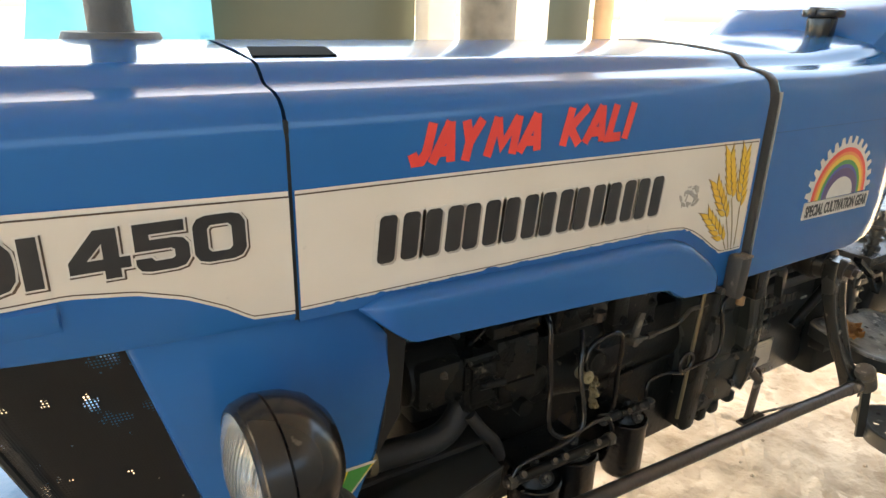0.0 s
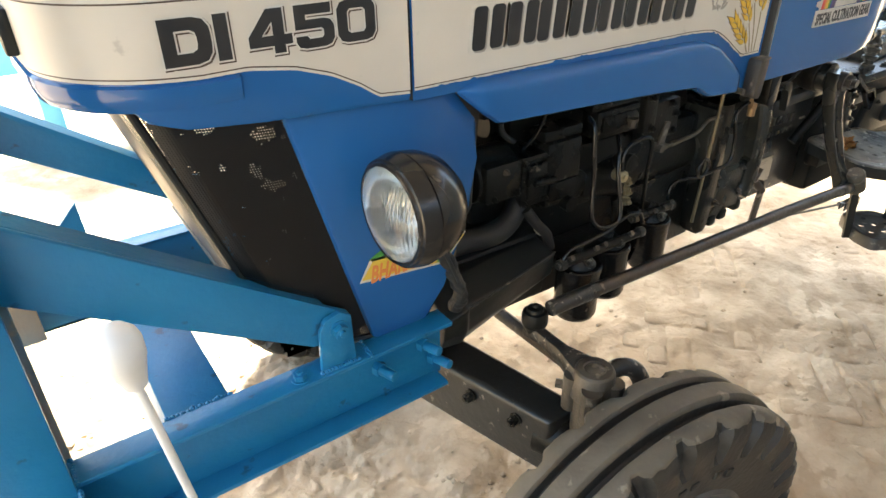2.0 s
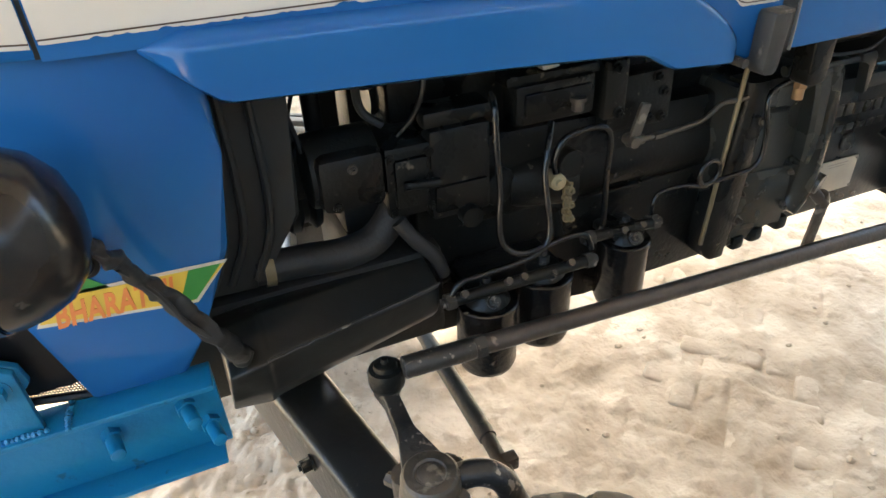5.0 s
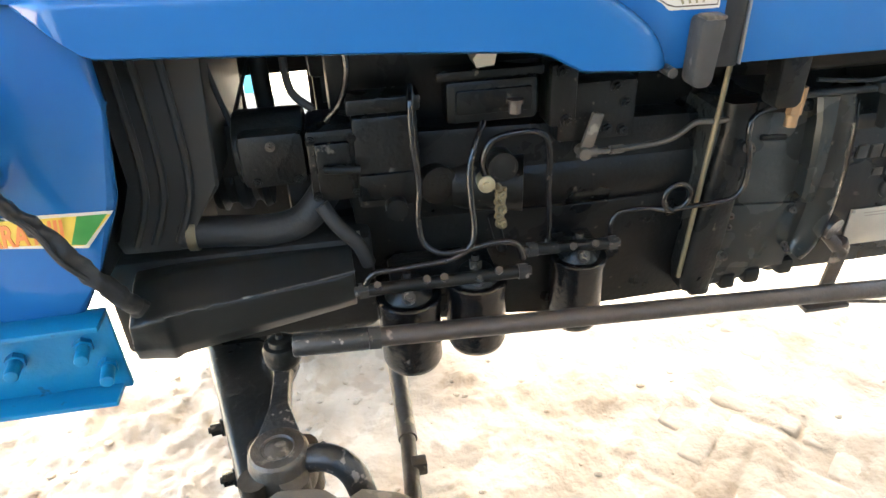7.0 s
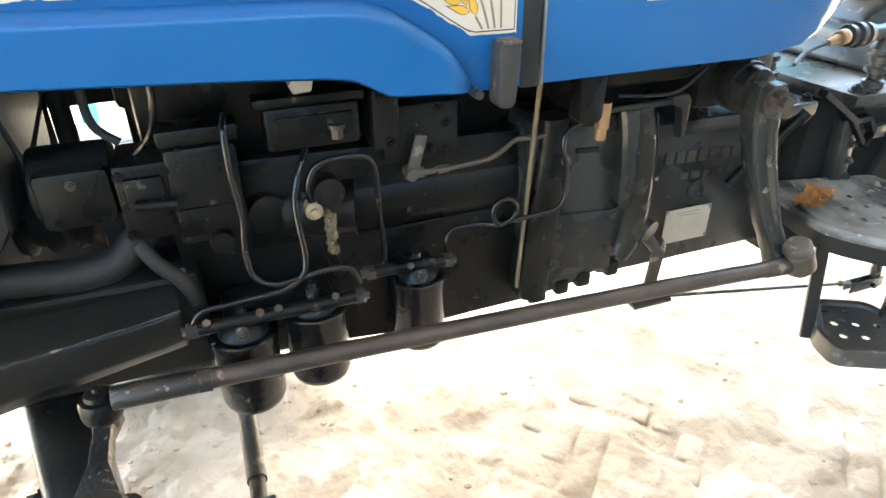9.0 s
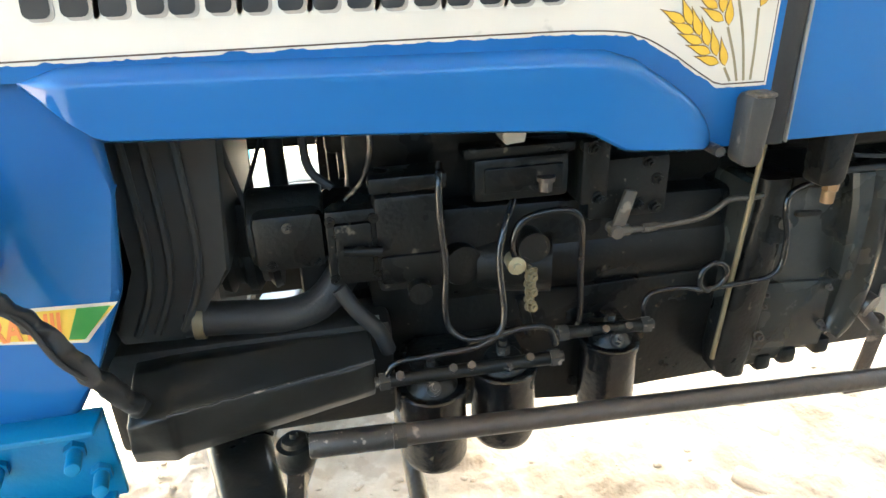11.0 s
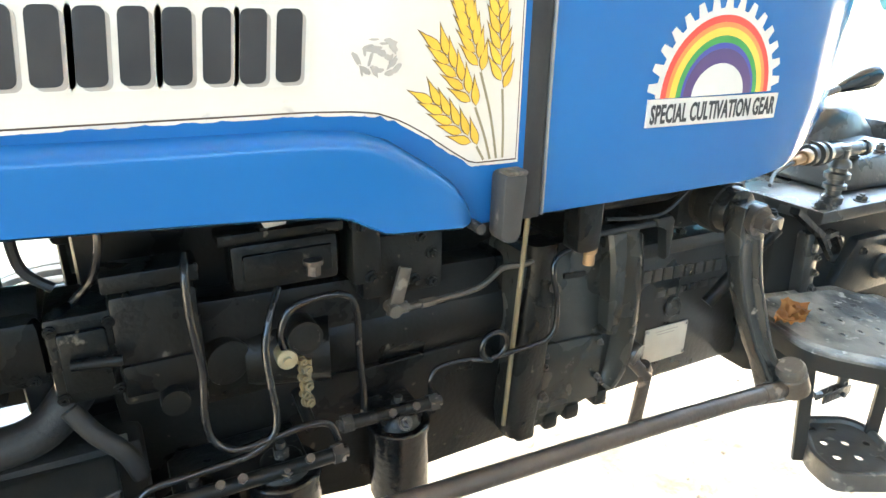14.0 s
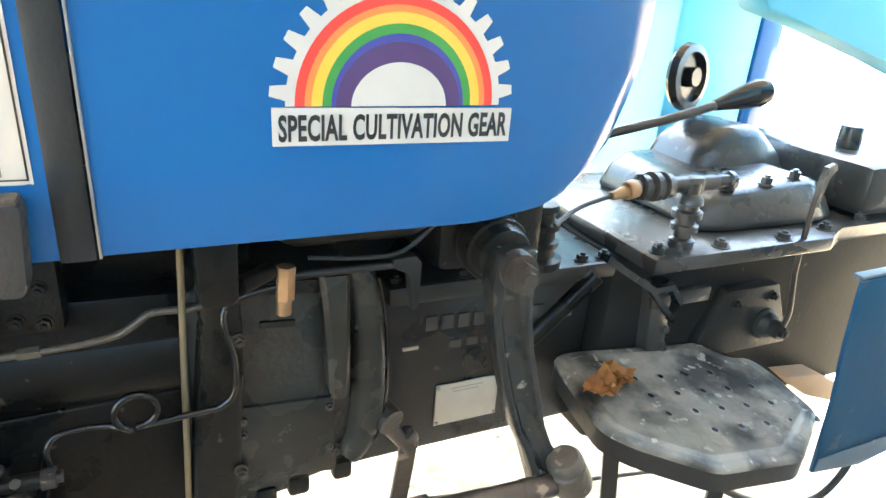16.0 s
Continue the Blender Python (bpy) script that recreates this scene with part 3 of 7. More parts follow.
for x in steps(-0.36, 0.004, 50):
    top = lerp(F_BOT, x) - 0.006
    rows.append([bm.verts.new(on_nose(x, o, z)) for o, z in ((0.0, top), (0.0035, top - 0.003), (0.0040, top - 0.011), (0.0034, top - 0.018), (0.0016, top - 0.024), (-0.0005, top - 0.029))])
for a, b in zip(rows, rows[1:]):
    for k in range(5):
        bm.faces.new((a[k], b[k], b[k + 1], a[k + 1]))
end = [bm.verts.new(on_nose(0.0065, 0.0, v.co.z)) for v in rows[-1]]
for k in range(5):
    bm.faces.new((rows[-1][k], end[k], end[k + 1], rows[-1][k + 1]))
part("pressed_lip", bm, BLUE, front, smooth=40)
# nothing is cut out: black blocks paint the shade inside the slots
for k in range(4):
    bm = B()
    box(bm, -0.2, -0.186, 0.80 + 0.09 * k, 0.868 + 0.09 * k, 1.266, 1.315, 0.004)
    part("nose_slot", bm, SHEET, front, "slot in the nose, its shade a black block")

# bonnet side and top behind the seam
CREASE = [(0.228, 1.170), (0.30, 1.169), (0.484, 1.165), (0.657, 1.160), (0.80, 1.157), (0.845, 1.153), (0.88, 1.142), (0.905, 1.126), (0.93, 1.110), (0.95, 1.094), (0.97, 1.072), (0.982, 1.052)]
LOWER = [(0.30, 1.169), (0.361, 1.117), (0.552, 1.107), (0.70, 1.098), (0.805, 1.090), (0.83, 1.086), (0.852, 1.074), (0.872, 1.063), (0.90, 1.061), (0.982, 1.055)]


def bonnet_rear():
    bm = B()
    xs = sorted(set([x for x, _ in CREASE] + steps(0.228, 0.80, 14) + [0.99, 1.01, 1.03, 1.046]))
    cols = []
    for x in xs:
        low = lerp(CREASE, x) if x <= 0.982 else 1.051
        near = [(0.02, low - 0.002), (0.0, low), (0.0, low + (1.375 - low) * 0.3), (0.0, low + (1.375 - low) * 0.6), (0.0, low + (1.375 - low) * 0.85)]
        side = near + list(SHOULDER)
        pts = [Vector((x, HS + d, z)) for d, z in side] + [Vector((x, YC, 1.455))]
        pts += [Vector((x, 2 * YC - HS - d, z)) for d, z in side[::-1]]
        cols.append([bm.verts.new(p) for p in pts])
    for a, b in zip(cols, cols[1:]):
        for k in range(len(a) - 1):
            bm.faces.new((a[k], b[k], b[k + 1], a[k + 1]))
    # the flared lower edge
    rows = []
    for i in range(61):
        x = 0.30 + (0.982 - 0.30) * i / 60
        c, e = lerp(CREASE, x), lerp(LOWER, x)
        h = c - e
        f = min(1.0, h / 0.03)
        rows.append([bm.verts.new((x, HS - o * f, z)) for o, z in ((0.0, c + 0.012 * f), (0.006, c + 0.0112 * f), (0.0115, c + 0.0096 * f), (0.0155, c + 0.0072 * f), (0.0186, c + 0.0040 * f), (0.0206, c + 0.0002 * f), (0.0217, c - 0.0042 * f), (0.022, c - 0.009 * f), (0.022, c - 0.75 * h - 0.003 * f), (0.022, e + 0.001), (0.016, e - 0.003), (0.0, e - 0.003))])
    for a, b in zip(rows, rows[1:]):
        for k in range(len(a) - 1):
            bm.faces.new((a[k], b[k], b[k + 1], a[k + 1]))
    return bm


rear = part("bonnet_body", bonnet_rear(), BLUE, tractor, "glossy blue bonnet with a flared lower edge", smooth=50)
S_TOP = [(0.228, 1.315), (0.508, 1.313), (1.035, 1.307)]
S_BOT = [(0.228, 1.187), (0.617, 1.186), (0.80, 1.185), (0.845, 1.183), (0.87, 1.180), (0.895, 1.171), (0.92, 1.157), (0.95, 1.137), (0.976, 1.121), (1.035, 1.1205)]
sx = steps(0.231, 1.031, 80)
part("decal_edge", band(lambda x: lerp(S_BOT, x) - 0.0038 + 0.0055 * max(0, noise.noise(Vector((x * 38, 1, 0))) + 0.6 * noise.noise(Vector((x * 130, 4, 0)))), lambda x: lerp(S_TOP, x) + 0.004, steps(0.2302, 1.035, 240), 0.0012, flat), CREAM2, rear, "pale outer edge of the stripe")
part("decal_line", band(lambda x: lerp(S_BOT, x) - 0.0005, lambda x: lerp(S_TOP, x) + 0.0005, steps(0.2300, 1.0325, 80), 0.0018, flat), BROWN, rear, "thin dark line inside the stripe")
part("decal", band(lambda x: lerp(S_BOT, x) + 0.0012, lambda x: lerp(S_TOP, x) - 0.0012, steps(0.2298, 1.031, 80), 0.0024, flat), CREAM, rear, "cream side stripe with chipped edge")
LETTER_W = (0.063, 0.058, 0.064, 0.063, 0.063, 0.064, 0.062, 0.063)


def brand_block(x0, x1, z0, z1, out):
    """A plain slanted bar with rounded corners, in place of the maker's lettering."""
    bm = B()
    w, h, r = x1 - x0, z1 - z0, 0.006
    ring = []
    for cx, cz, a0 in ((w - r, r, -90), (w - r, h - r, 0), (r, h - r, 90), (r, r, 180)):
        for k in range(4):
            a = radians(a0 + 30 * k)
            ring.append((cx + r * math.cos(a), cz + r * math.sin(a)))
    pts = [(x0 + px + 0.10 * (pz - h / 2), z0 + pz) for px, pz in ring]
    prism(bm, pts, HS - out, HS - out - 0.0005)
    return bm


edge = 0.322
for i, w in enumerate(LETTER_W):
    a, b = edge, edge + w - 0.004
    edge += w - 0.002
    z0, z1 = 1.221 - 0.008 * i / 7, 1.278 - 0.004 * i / 7
    part("brand_block_halo", brand_block(a - 0.003, b + 0.004, z0 - 0.004, z1 + 0.003, 0.0030), CREAM2, rear)
    for p, q in ((a + 0.002, a + 0.0245), (a + 0.0325, a + 0.055)):
        part("brand_bar_shadow", brand_block(p + 0.003, q + 0.003, z0 - 0.003, z1 - 0.003, 0.0036), GREY, rear)
        part("brand_bar", brand_block(p, q, z0, z1, 0.0042), INK, rear, "dark plain bar of the side stripe")
STROKES = {
    "J": (0.62, [[(0.50, 1.02), (0.50, 0.28), (0.40, 0.10), (0.22, 0.09), (0.10, 0.30)]]),
    "A": (0.74, [[(0.10, -0.02), (0.37, 1.0)], [(0.37, 1.0), (0.64, -0.02)], [(0.20, 0.27), (0.54, 0.27)]]),
    "Y": (0.70, [[(0.11, 1.02), (0.35, 0.47)], [(0.60, 1.02), (0.35, 0.45), (0.35, -0.02)]]),
    "M": (0.92, [[(0.10, -0.02), (0.16, 1.0)], [(0.16, 0.98), (0.45, 0.25), (0.76, 0.98)], [(0.76, 1.0), (0.82, -0.02)]]),
    "K": (0.70, [[(0.12, -0.02), (0.12, 1.02)], [(0.62, 1.02), (0.22, 0.46), (0.62, -0.02)]]),
    "L": (0.56, [[(0.12, 1.02), (0.12, 0.08), (0.54, 0.08)]]),
    "I": (0.26, [[(0.13, 1.02), (0.13, -0.02)]]),
}


def hand_cut(letter, x0, z0, h, wide, slant, lift):
    """One bold slanted letter cut from vinyl, stroke by stroke."""
    bm = B()
    t = 0.135 * h
    for k, line in enumerate(STROKES[letter][1]):
        pts = [Vector((x0 + px * h * wide + slant * pz * h, z0 + pz * h)) for px, pz in line]
        left, right = [], []
        for i, p in enumerate(pts):
            u = (p - pts[i - 1]).normalized() if i else (pts[1] - p).normalized()
            v = (pts[i + 1] - p).normalized() if i + 1 < len(pts) else u
            m = Vector((-u.y - v.y, u.x + v.x)).normalized()
            o = m * (t / max(0.6, m.dot(Vector((-u.y, u.x)))))
            left.append(p + o)
            right.append(p - o)
        y = HS - 0.0008 - lift - 0.0003 * k
        a, b = [bm.verts.new((p.x, y, p.y)) for p in left], [bm.verts.new((p.x, y, p.y)) for p in right]
        for i in range(len(pts) - 1):
            bm.faces.new((b[i], b[i + 1], a[i + 1], a[i]))
    return bm


for word, a, b, z0, z1 in (("JAY", 0.361, 0.458, 1.331, 1.377), ("MA", 0.468, 0.556, 1.333, 1.379), ("KALI", 0.588, 0.716, 1.336, 1.383)):
    h = z1 - z0
    wide = (b - a) / (h * sum(STROKES[c][0] for c in word))
    at = a
    for k, c in enumerate(word):
        part("slogan_letter", hand_cut(c, at, z0 + 0.001 * (k % 2), h, wide, 0.26, 0.0010 * (k % 2)), RED, rear, "red slanted hand-cut letter")
        at += STROKES[c][0] * wide * h
# worn mark and wheat ears on the stripe
rnd = random.Random(4)
for k in range(22):
    a = radians(120 + 17 * k + rnd.uniform(-12, 12))
    r = 0.006 + 0.014 * rnd.random()
    x, z = 0.873 + 1.25 * r * math.cos(a), 1.230 + r * math.sin(a)
    u, v, turn = 0.0025 + 0.006 * rnd.random(), 0.0012 + 0.0025 * rnd.random(), a + rnd.uniform(0.9, 2.2)
    bm = B()
    ring = [(u * math.cos(t) * rnd.uniform(0.65, 1.15), v * math.sin(t) * rnd.uniform(0.65, 1.15)) for t in [j * math.pi / 5 for j in range(10)]]
    prism(bm, [(x + p * math.cos(turn) - q * math.sin(turn), z + p * math.sin(turn) + q * math.cos(turn)) for p, q in ring], HS - 0.0026, HS - 0.0029 - 0.00003 * k)
    part("worn_mark", bm, GREY, rear, "grey scuffed patch")


def wheat_ear(foot, tip, n, parent):
    """Pointed grains set alternately on both sides of the ear, each over a thin brown outline."""
    f, t = Vector(foot), Vector(tip)
    d = (t - f).normalized()
    s = Vector((-d.y, d.x))
    L = (t - f).length
    for mt, grow, y0, nm in ((STRAW, 0.0010, 0.0028, "wheat_outline"), (WHEAT, 0.0, 0.0034, "wheat_ear")):
        bm = B()
        for k in range(2 * n):
            side = 1 if k % 2 else -1
            c = f + d * L * (k + 0.2) / (2 * n) + s * side * 0.0016
            spread = 0.55 - 0.25 * k / (2 * n)
            ax = (d + s * side * spread).normalized()
            sd = Vector((-ax.y, ax.x))
            g = grow
            pts = [c + ax * q + sd * w for q, w in ((-g, 0), (0.004, 0.0030 + g), (0.009, 0.0043 + g), (0.015, 0.0034 + g), (0.021, 0.0014 + g), (0.028 + 4 * g, 0), (0.021, -0.0014 - g), (0.015, -0.0034 - g), (0.009, -0.0043 - g), (0.004, -0.0030 - g))]
            prism(bm, [(p.x, p.y) for p in pts], HS - y0, HS - y0 - 0.0003 - 0.00002 * k)
        tagged(part(nm, bm, mt, parent, "golden wheat ear" if grow == 0 else ""), kind="stuff")


def wheat_stem(points, parent):
    bm = B()
    path = smooth_path([Vector((p[0], p[1], 0)) for p in points], 4)
    one, two = [], []
    for k, p in enumerate(path):
        d = (path[min(k + 1, len(path) - 1)] - path[max(k - 1, 0)]).normalized()
        s = Vector((-d.y, d.x, 0)) * 0.0014
        one.append((p + s)[:2])
        two.append((p - s)[:2])
    prism(bm, one + two[::-1], HS - 0.0025, HS - 0.0028)
    part("wheat_stem", bm, STEMM, parent)


wheat_ear((0.981, 1.139), (0.925, 1.193), 5, rear)
wheat_ear((0.978, 1.180), (0.935, 1.243), 5, rear)
wheat_ear((0.983, 1.215), (0.958, 1.290), 6, rear)
wheat_ear((1.010, 1.197), (1.000, 1.290), 6, rear)
wheat_stem([(0.981, 1.139), (0.990, 1.124)], rear)
wheat_stem([(0.978, 1.180), (0.990, 1.150), (0.998, 1.124)], rear)
wheat_stem([(0.983, 1.215), (0.997, 1.170), (1.006, 1.124)], rear)
wheat_stem([(1.010, 1.197), (1.013, 1.160), (1.014, 1.124)], rear)
bm = B()
box(bm, 0.2235, 0.2285, HS + 0.001, HS + 0.01, 1.172, 1.39)
part("seam", bm, SHEET, rear, "dark gap between nose and body")
# no recess is cut: a near-black plate paints the slot's shade
bm = B()
loft(bm, [[(x, y, z + 0.0012), (x + 0.100, y, z + 0.0012), (x + 0.100, y, z - 0.003), (x, y, z - 0.003)] for x, y, z in ((0.232, 0.792, 1.4442), (0.238, 0.822, 1.4467), (0.248, 0.868, 1.4500))])
part("air_slot", bm, VOID, rear, "slot in the bonnet top, its shade a near-black plate")


def ridge(x0, x1, lift):
    """A band that follows the bonnet's cross section."""
    bm = B()
    prof = [(0.0, 1.049), (0.0, 1.2), (0.0, 1.3)] + SHOULDER
    pts = [(HS + d - (lift if z < 1.42 else lift * 0.3), z + (lift if z > 1.40 else 0)) for d, z in prof] + [(YC, 1.455 + lift)]
    pts += [(2 * YC - y, z) for y, z in pts[-2::-1]]
    rows = []
    for x, k in ((x0, 0.2), (x0 + 0.004, 1.0), (x1 - 0.004, 1.0), (x1, 0.2)):
        rows.append([bm.verts.new((x, YC + (y - YC) * (1 - (1 - k) * lift / 0.28), z - (1 - k) * lift * (1 if z > 1.4 else 0))) for y, z in pts])
    for a, b in zip(rows, rows[1:]):
        for k in range(len(pts) - 1):
            bm.faces.new((a[k], b[k], b[k + 1], a[k + 1]))
    return bm


part("rubber_seal", ridge(1.0435, 1.070, 0.0022), RUBBER, tractor, "black rubber seal strip between bonnet and tank cowl")

bm = B()
box(bm, 1.0722, 1.0745, HS - 0.003, HS + 0.004, 1.05, 1.385, 0.0006)
part("trim_edge", bm, GREYM, tractor, "thin grey metal trim edge")
# exhaust
bm = B()
cyl(bm, (0.12, 1.03, 1.452), (0.12, 1.03, 1.462), 0.062, 0.058, 32)
cyl(bm, (0.12, 1.03, 1.462), (0.12, 1.03, 1.90), 0.028, seg=24)
part("exhaust_pipe", bm, DUSTY, tractor, "grey exhaust stack with a flat flange")

# tank cowl
EDGE = [(1.42, 1.050), (1.45, 1.054), (1.506, 1.062), (1.535, 1.074), (1.565, 1.094), (1.60, 1.125), (1.622, 1.165), (1.642, 1.21), (1.650, 1.283), (1.660, 1.375)]


def cowl_mesh():
    bm = B()
    cols = []
    def column(x, low):
        roll = 0.0 if x < 1.45 else 0.05 * ((x - 1.45) / 0.21) ** 2
        top = 1.375
        near = [(roll + 0.022, low), (roll + 0.002, low), (roll, low + 0.006)] + [(roll, low + (top - low) * k / 5 + 0.006 * (1 - k / 5)) for k in range(1, 5)]
        side = near + [(d + roll, z) for d, z in SHOULDER]
        lift = max(0.0, x - 1.3) * 0.10
        pts = [Vector((x, HS + d, z + (lift * (z - 1.375) / 0.08 if z > 1.375 else 0))) for d, z in side] + [Vector((x, YC, 1.455 + lift))]
        return pts + [Vector((p.x, 2 * YC - p.y, p.z)) for p in pts[-2::-1]]
    xs = steps(1.072, 1.42, 8) + [x for x, _ in EDGE[1:]]
    for x in xs:
        cols.append([bm.verts.new(p) for p in column(x, 1.051 if x <= 1.42 else min(lerp(EDGE, x), 1.37))])
    for a, b in zip(cols, cols[1:]):
        for k in range(len(a) - 1):
            bm.faces.new((a[k], b[k], b[k + 1], a[k + 1]))
    bmesh.ops.remove_doubles(bm, verts=bm.verts, dist=0.0005)
    return bm


cowl = part("tank_cowl", cowl_mesh(), BLUE, tractor, "glossy blue fuel tank cowl", smooth=50)
bm = B()
prism(bm, [(1.074, 1.314), (1.50, 1.316), (1.50, 1.319), (1.074, 1.317)], HS + 0.001, HS - 0.003)
part("cowl_rib", bm, BLUE, cowl)
bm = B()
cyl(bm, (1.50, 0.87, 1.455), (1.50, 0.87, 1.505), 0.028, 0.03, 24, 0.003)
cyl(bm, (1.50, 0.87, 1.505), (1.50, 0.87, 1.522), 0.042, seg=24, bev=0.004)
box(bm, 1.452, 1.548, 0.862, 0.878, 1.508, 1.526, 0.003)
part("fuel_cap", bm, PLASTIC, tractor, "black winged fuel cap")
# dashboard hood
bm = B()
prism(bm, [(1.50, 1.45), (1.60, 1.52), (1.74, 1.565), (1.80, 1.55), (1.76, 1.36), (1.66, 1.36)], HS + 0.08, 2 * YC - HS - 0.08, "xz", 0.02)
part("dash_hood", bm, BLUE, tractor, "blue dashboard hood")

# cowl sticker: toothed rainbow over a white text strip
SX, SZ = 1.333, 1.175


def half_oval(a, b, y0, y1, n=40):
    bm = B()
    prism(bm, [(SX + a * math.cos(math.pi * k / n), SZ + b * math.sin(math.pi * k / n)) for k in range(n + 1)], y0, y1)
    return bm


def toothed(r0, r1, y0, y1, teeth=15):
    bm = B()
    pts = []
    for k in range(teeth):
        for u, r in ((0.0, r0), (0.22, r0), (0.36, r1), (0.72, r1), (0.86, r0)):
            a = math.pi * (k + u + 0.07) / (teeth + 0.15)
            pts.append((SX + r * math.cos(a), SZ + r * math.sin(a)))
    pts += [(SX - r0, SZ)]
    prism(bm, [(SX + r0, SZ)] + pts, y0, y1)
    return bm


part("sticker_gear", toothed(0.104, 0.118, HS - 0.0006, HS - 0.0010), WHITE, cowl, "white toothed sticker edge")
for k, (a, b, mt) in enumerate(((0.096, 0.096, RED), (0.0875, 0.0875, ORANGE), (0.0815, 0.0815, YELLOW), (0.072, 0.072, GREEN), (0.064, 0.0635, VIOLET), (0.060, 0.0565, NIGHT), (0.046, 0.039, WHITE))):
    part("rainbow_band", half_oval(a, b, HS - 0.0010, HS - 0.0014 - 0.0003 * k), mt, cowl)
bm = B()
prism(bm, [(1.217, 1.141), (1.451, 1.139), (1.451, 1.172), (1.217, 1.1745)], HS - 0.0010, HS - 0.0036)
part("sticker_strip", bm, WHITE, cowl, "white text strip")
part("sticker_lettering", lettering("SPECIAL CULTIVATION GEAR", 1.222, 1.447, 1.1445, 1.1685, HS - 0.0037, bold=0.030), INK, cowl, "black lettering")

# rubber bonnet latch
bm = B()
prism(bm, [(0.999, 1.108), (1.003, 1.114), (1.026, 1.113), (1.029, 1.106), (1.024, 1.042), (1.019, 1.034), (1.004, 1.035), (0.998, 1.042)], 0.642, 0.672, "xz", 0.005)
part("bonnet_latch", bm, LATCHM, tractor, "worn black rubber bonnet latch")
bm = B()
box(bm, 1.0020, 1.0270, 0.6400, 0.662, 1.1110, 1.1160, 0.002)
part("latch_cap", bm, PINDUST, tractor, "worn pale latch top")
bm = B()
cyl(bm, (0.980, 0.655, 1.052), (0.980, 0.680, 1.052), 0.006, seg=14)
part("latch_pin", bm, CHIPPED, tractor)

# radiator side panel
PY = 0.690
bm = B()
prism(bm, [(0.052, 1.180), (0.298, 1.180), (0.348, 1.117), (0.347, 1.057), (0.330, 0.946), (0.283, 0.850), (0.250, 0.795), (0.150, 0.795)], PY, PY + 0.024, "xz", 0.009)
panel = part("side_panel", bm, BLUE, tractor, "blue sheet radiator side panel")
for mt, g, o in ((CREAM2, 0.0, 0.001), (YELLOW, 0.004, 0.0016)):
    bm = B()
    prism(bm, [(0.132 + g, 0.911 + g), (0.285 - g, 0.893 + g), (0.326 - g, 0.938 - g), (0.152 + g, 0.945 - g)], PY - o, PY - o - 0.0004)
    part("sticker", bm, mt, panel, "yellow and green slanted sticker with pale edge")
bm = B()
prism(bm, [(0.268, 0.900), (0.284, 0.898), (0.318, 0.935), (0.285, 0.936)], PY - 0.0021, PY - 0.0025)
part("sticker_end", bm, GREEN, panel, "green sticker end")
bm = B()
prism(bm, [(0.150, 0.945), (0.16, 0.938), (0.21, 0.938), (0.19, 0.957), (0.172, 0.955)], PY - 0.001, PY - 0.0014)
part("sticker_leaf", bm, GREEN, panel)
part("sticker_lettering", lettering("BHARAT III", 0.150, 0.268, 0.905, 0.934, PY - 0.0022, shear=0.3, bold=0.03), ORANGE, panel, "orange slanted lettering")

# headlamp
LC, LA = Vector((0.170, 0.588, 1.066)), Vector((-1.0, -0.05, 0.0)).normalized()
LS = 0.885            # size of the lamp against a 0.166 m one
bm = B()
lathe(bm, [(h * LS, q * LS) for h, q in [(-0.069, 0.0), (-0.067, 0.022), (-0.058, 0.048), (-0.040, 0.068), (-0.016, 0.0795), (0.004, 0.083), (0.011, 0.083), (0.0125, 0.0805), (0.014, 0.083)]], LC, LA)
lamp = part("headlamp", bm, PLASTIC, tractor, "round black headlamp bucket")
bm = B()
lathe(bm, [(h * LS, q * LS) for h, q in [(0.014, 0.080), (0.0145, 0.0845), (0.026, 0.083), (0.037, 0.080), (0.0395, 0.0795), (0.041, 0.0765), (0.0445, 0.075), (0.0455, 0.071), (0.036, 0.069)]], LC, LA)
part("headlamp_rim", bm, PLASTIC, lamp, "black rim")
bm = B()
lathe(bm, [(h * LS, q * LS) for h, q in [(-0.048, 0.006), (-0.046, 0.016), (-0.036, 0.034), (-0.020, 0.049), (0.0, 0.060), (0.020, 0.0665), (0.036, 0.0695)]], LC, LA)
part("reflector", bm, CHROME, lamp, "chrome reflector")
bm = B()
side = LA.cross(Vector((0, 0, 1))).normalized()
faces = []
NU, NV = 96, 12
for front in (1, 0):
    grid = []
    for i in range(NU + 1):
        u = -0.0695 + 0.139 * i / NU
        hgt = math.sqrt(max(0.0697 ** 2 - u * u, 0))
        col = []
        for j in range(NV + 1):
            v = hgt * (2 * j / NV - 1)
            d = 0.061 - 0.016 * (u * u + v * v) / 0.07 ** 2
            d += 0.0 if front else -0.004 - 0.0011 * math.cos(2 * math.pi * u / 0.0074) * min(1.0, hgt / 0.03)
            col.append(bm.verts.new(LC + (side * u + Vector((0, 0, 1)) * v + LA * d) * LS))
        grid.append(col)
    for a, b in zip(grid, grid[1:]):
        for j in range(NV):
            q = (a[j], b[j], b[j + 1], a[j + 1])
            bm.faces.new(q if front else q[::-1])
part("lens", bm, GLASS, lamp, "fluted clear glass lens", smooth=60).visible_shadow = False
bm = B()
lathe(bm, [(-0.045, 0.008), (-0.005, 0.008), (0.0, 0.0)], LC, LA, 16)
part("bulb", bm, STEEL, lamp)
bm = B()
cyl(bm, LC + Vector((0.03, 0.0, -0.05)), (0.20, 0.66, 0.985), 0.009)
cyl(bm, (0.20, 0.66, 0.985), (0.205, 0.70, 0.985), 0.014)
part("lamp_bracket", bm, BLACK, lamp)
bm = B()
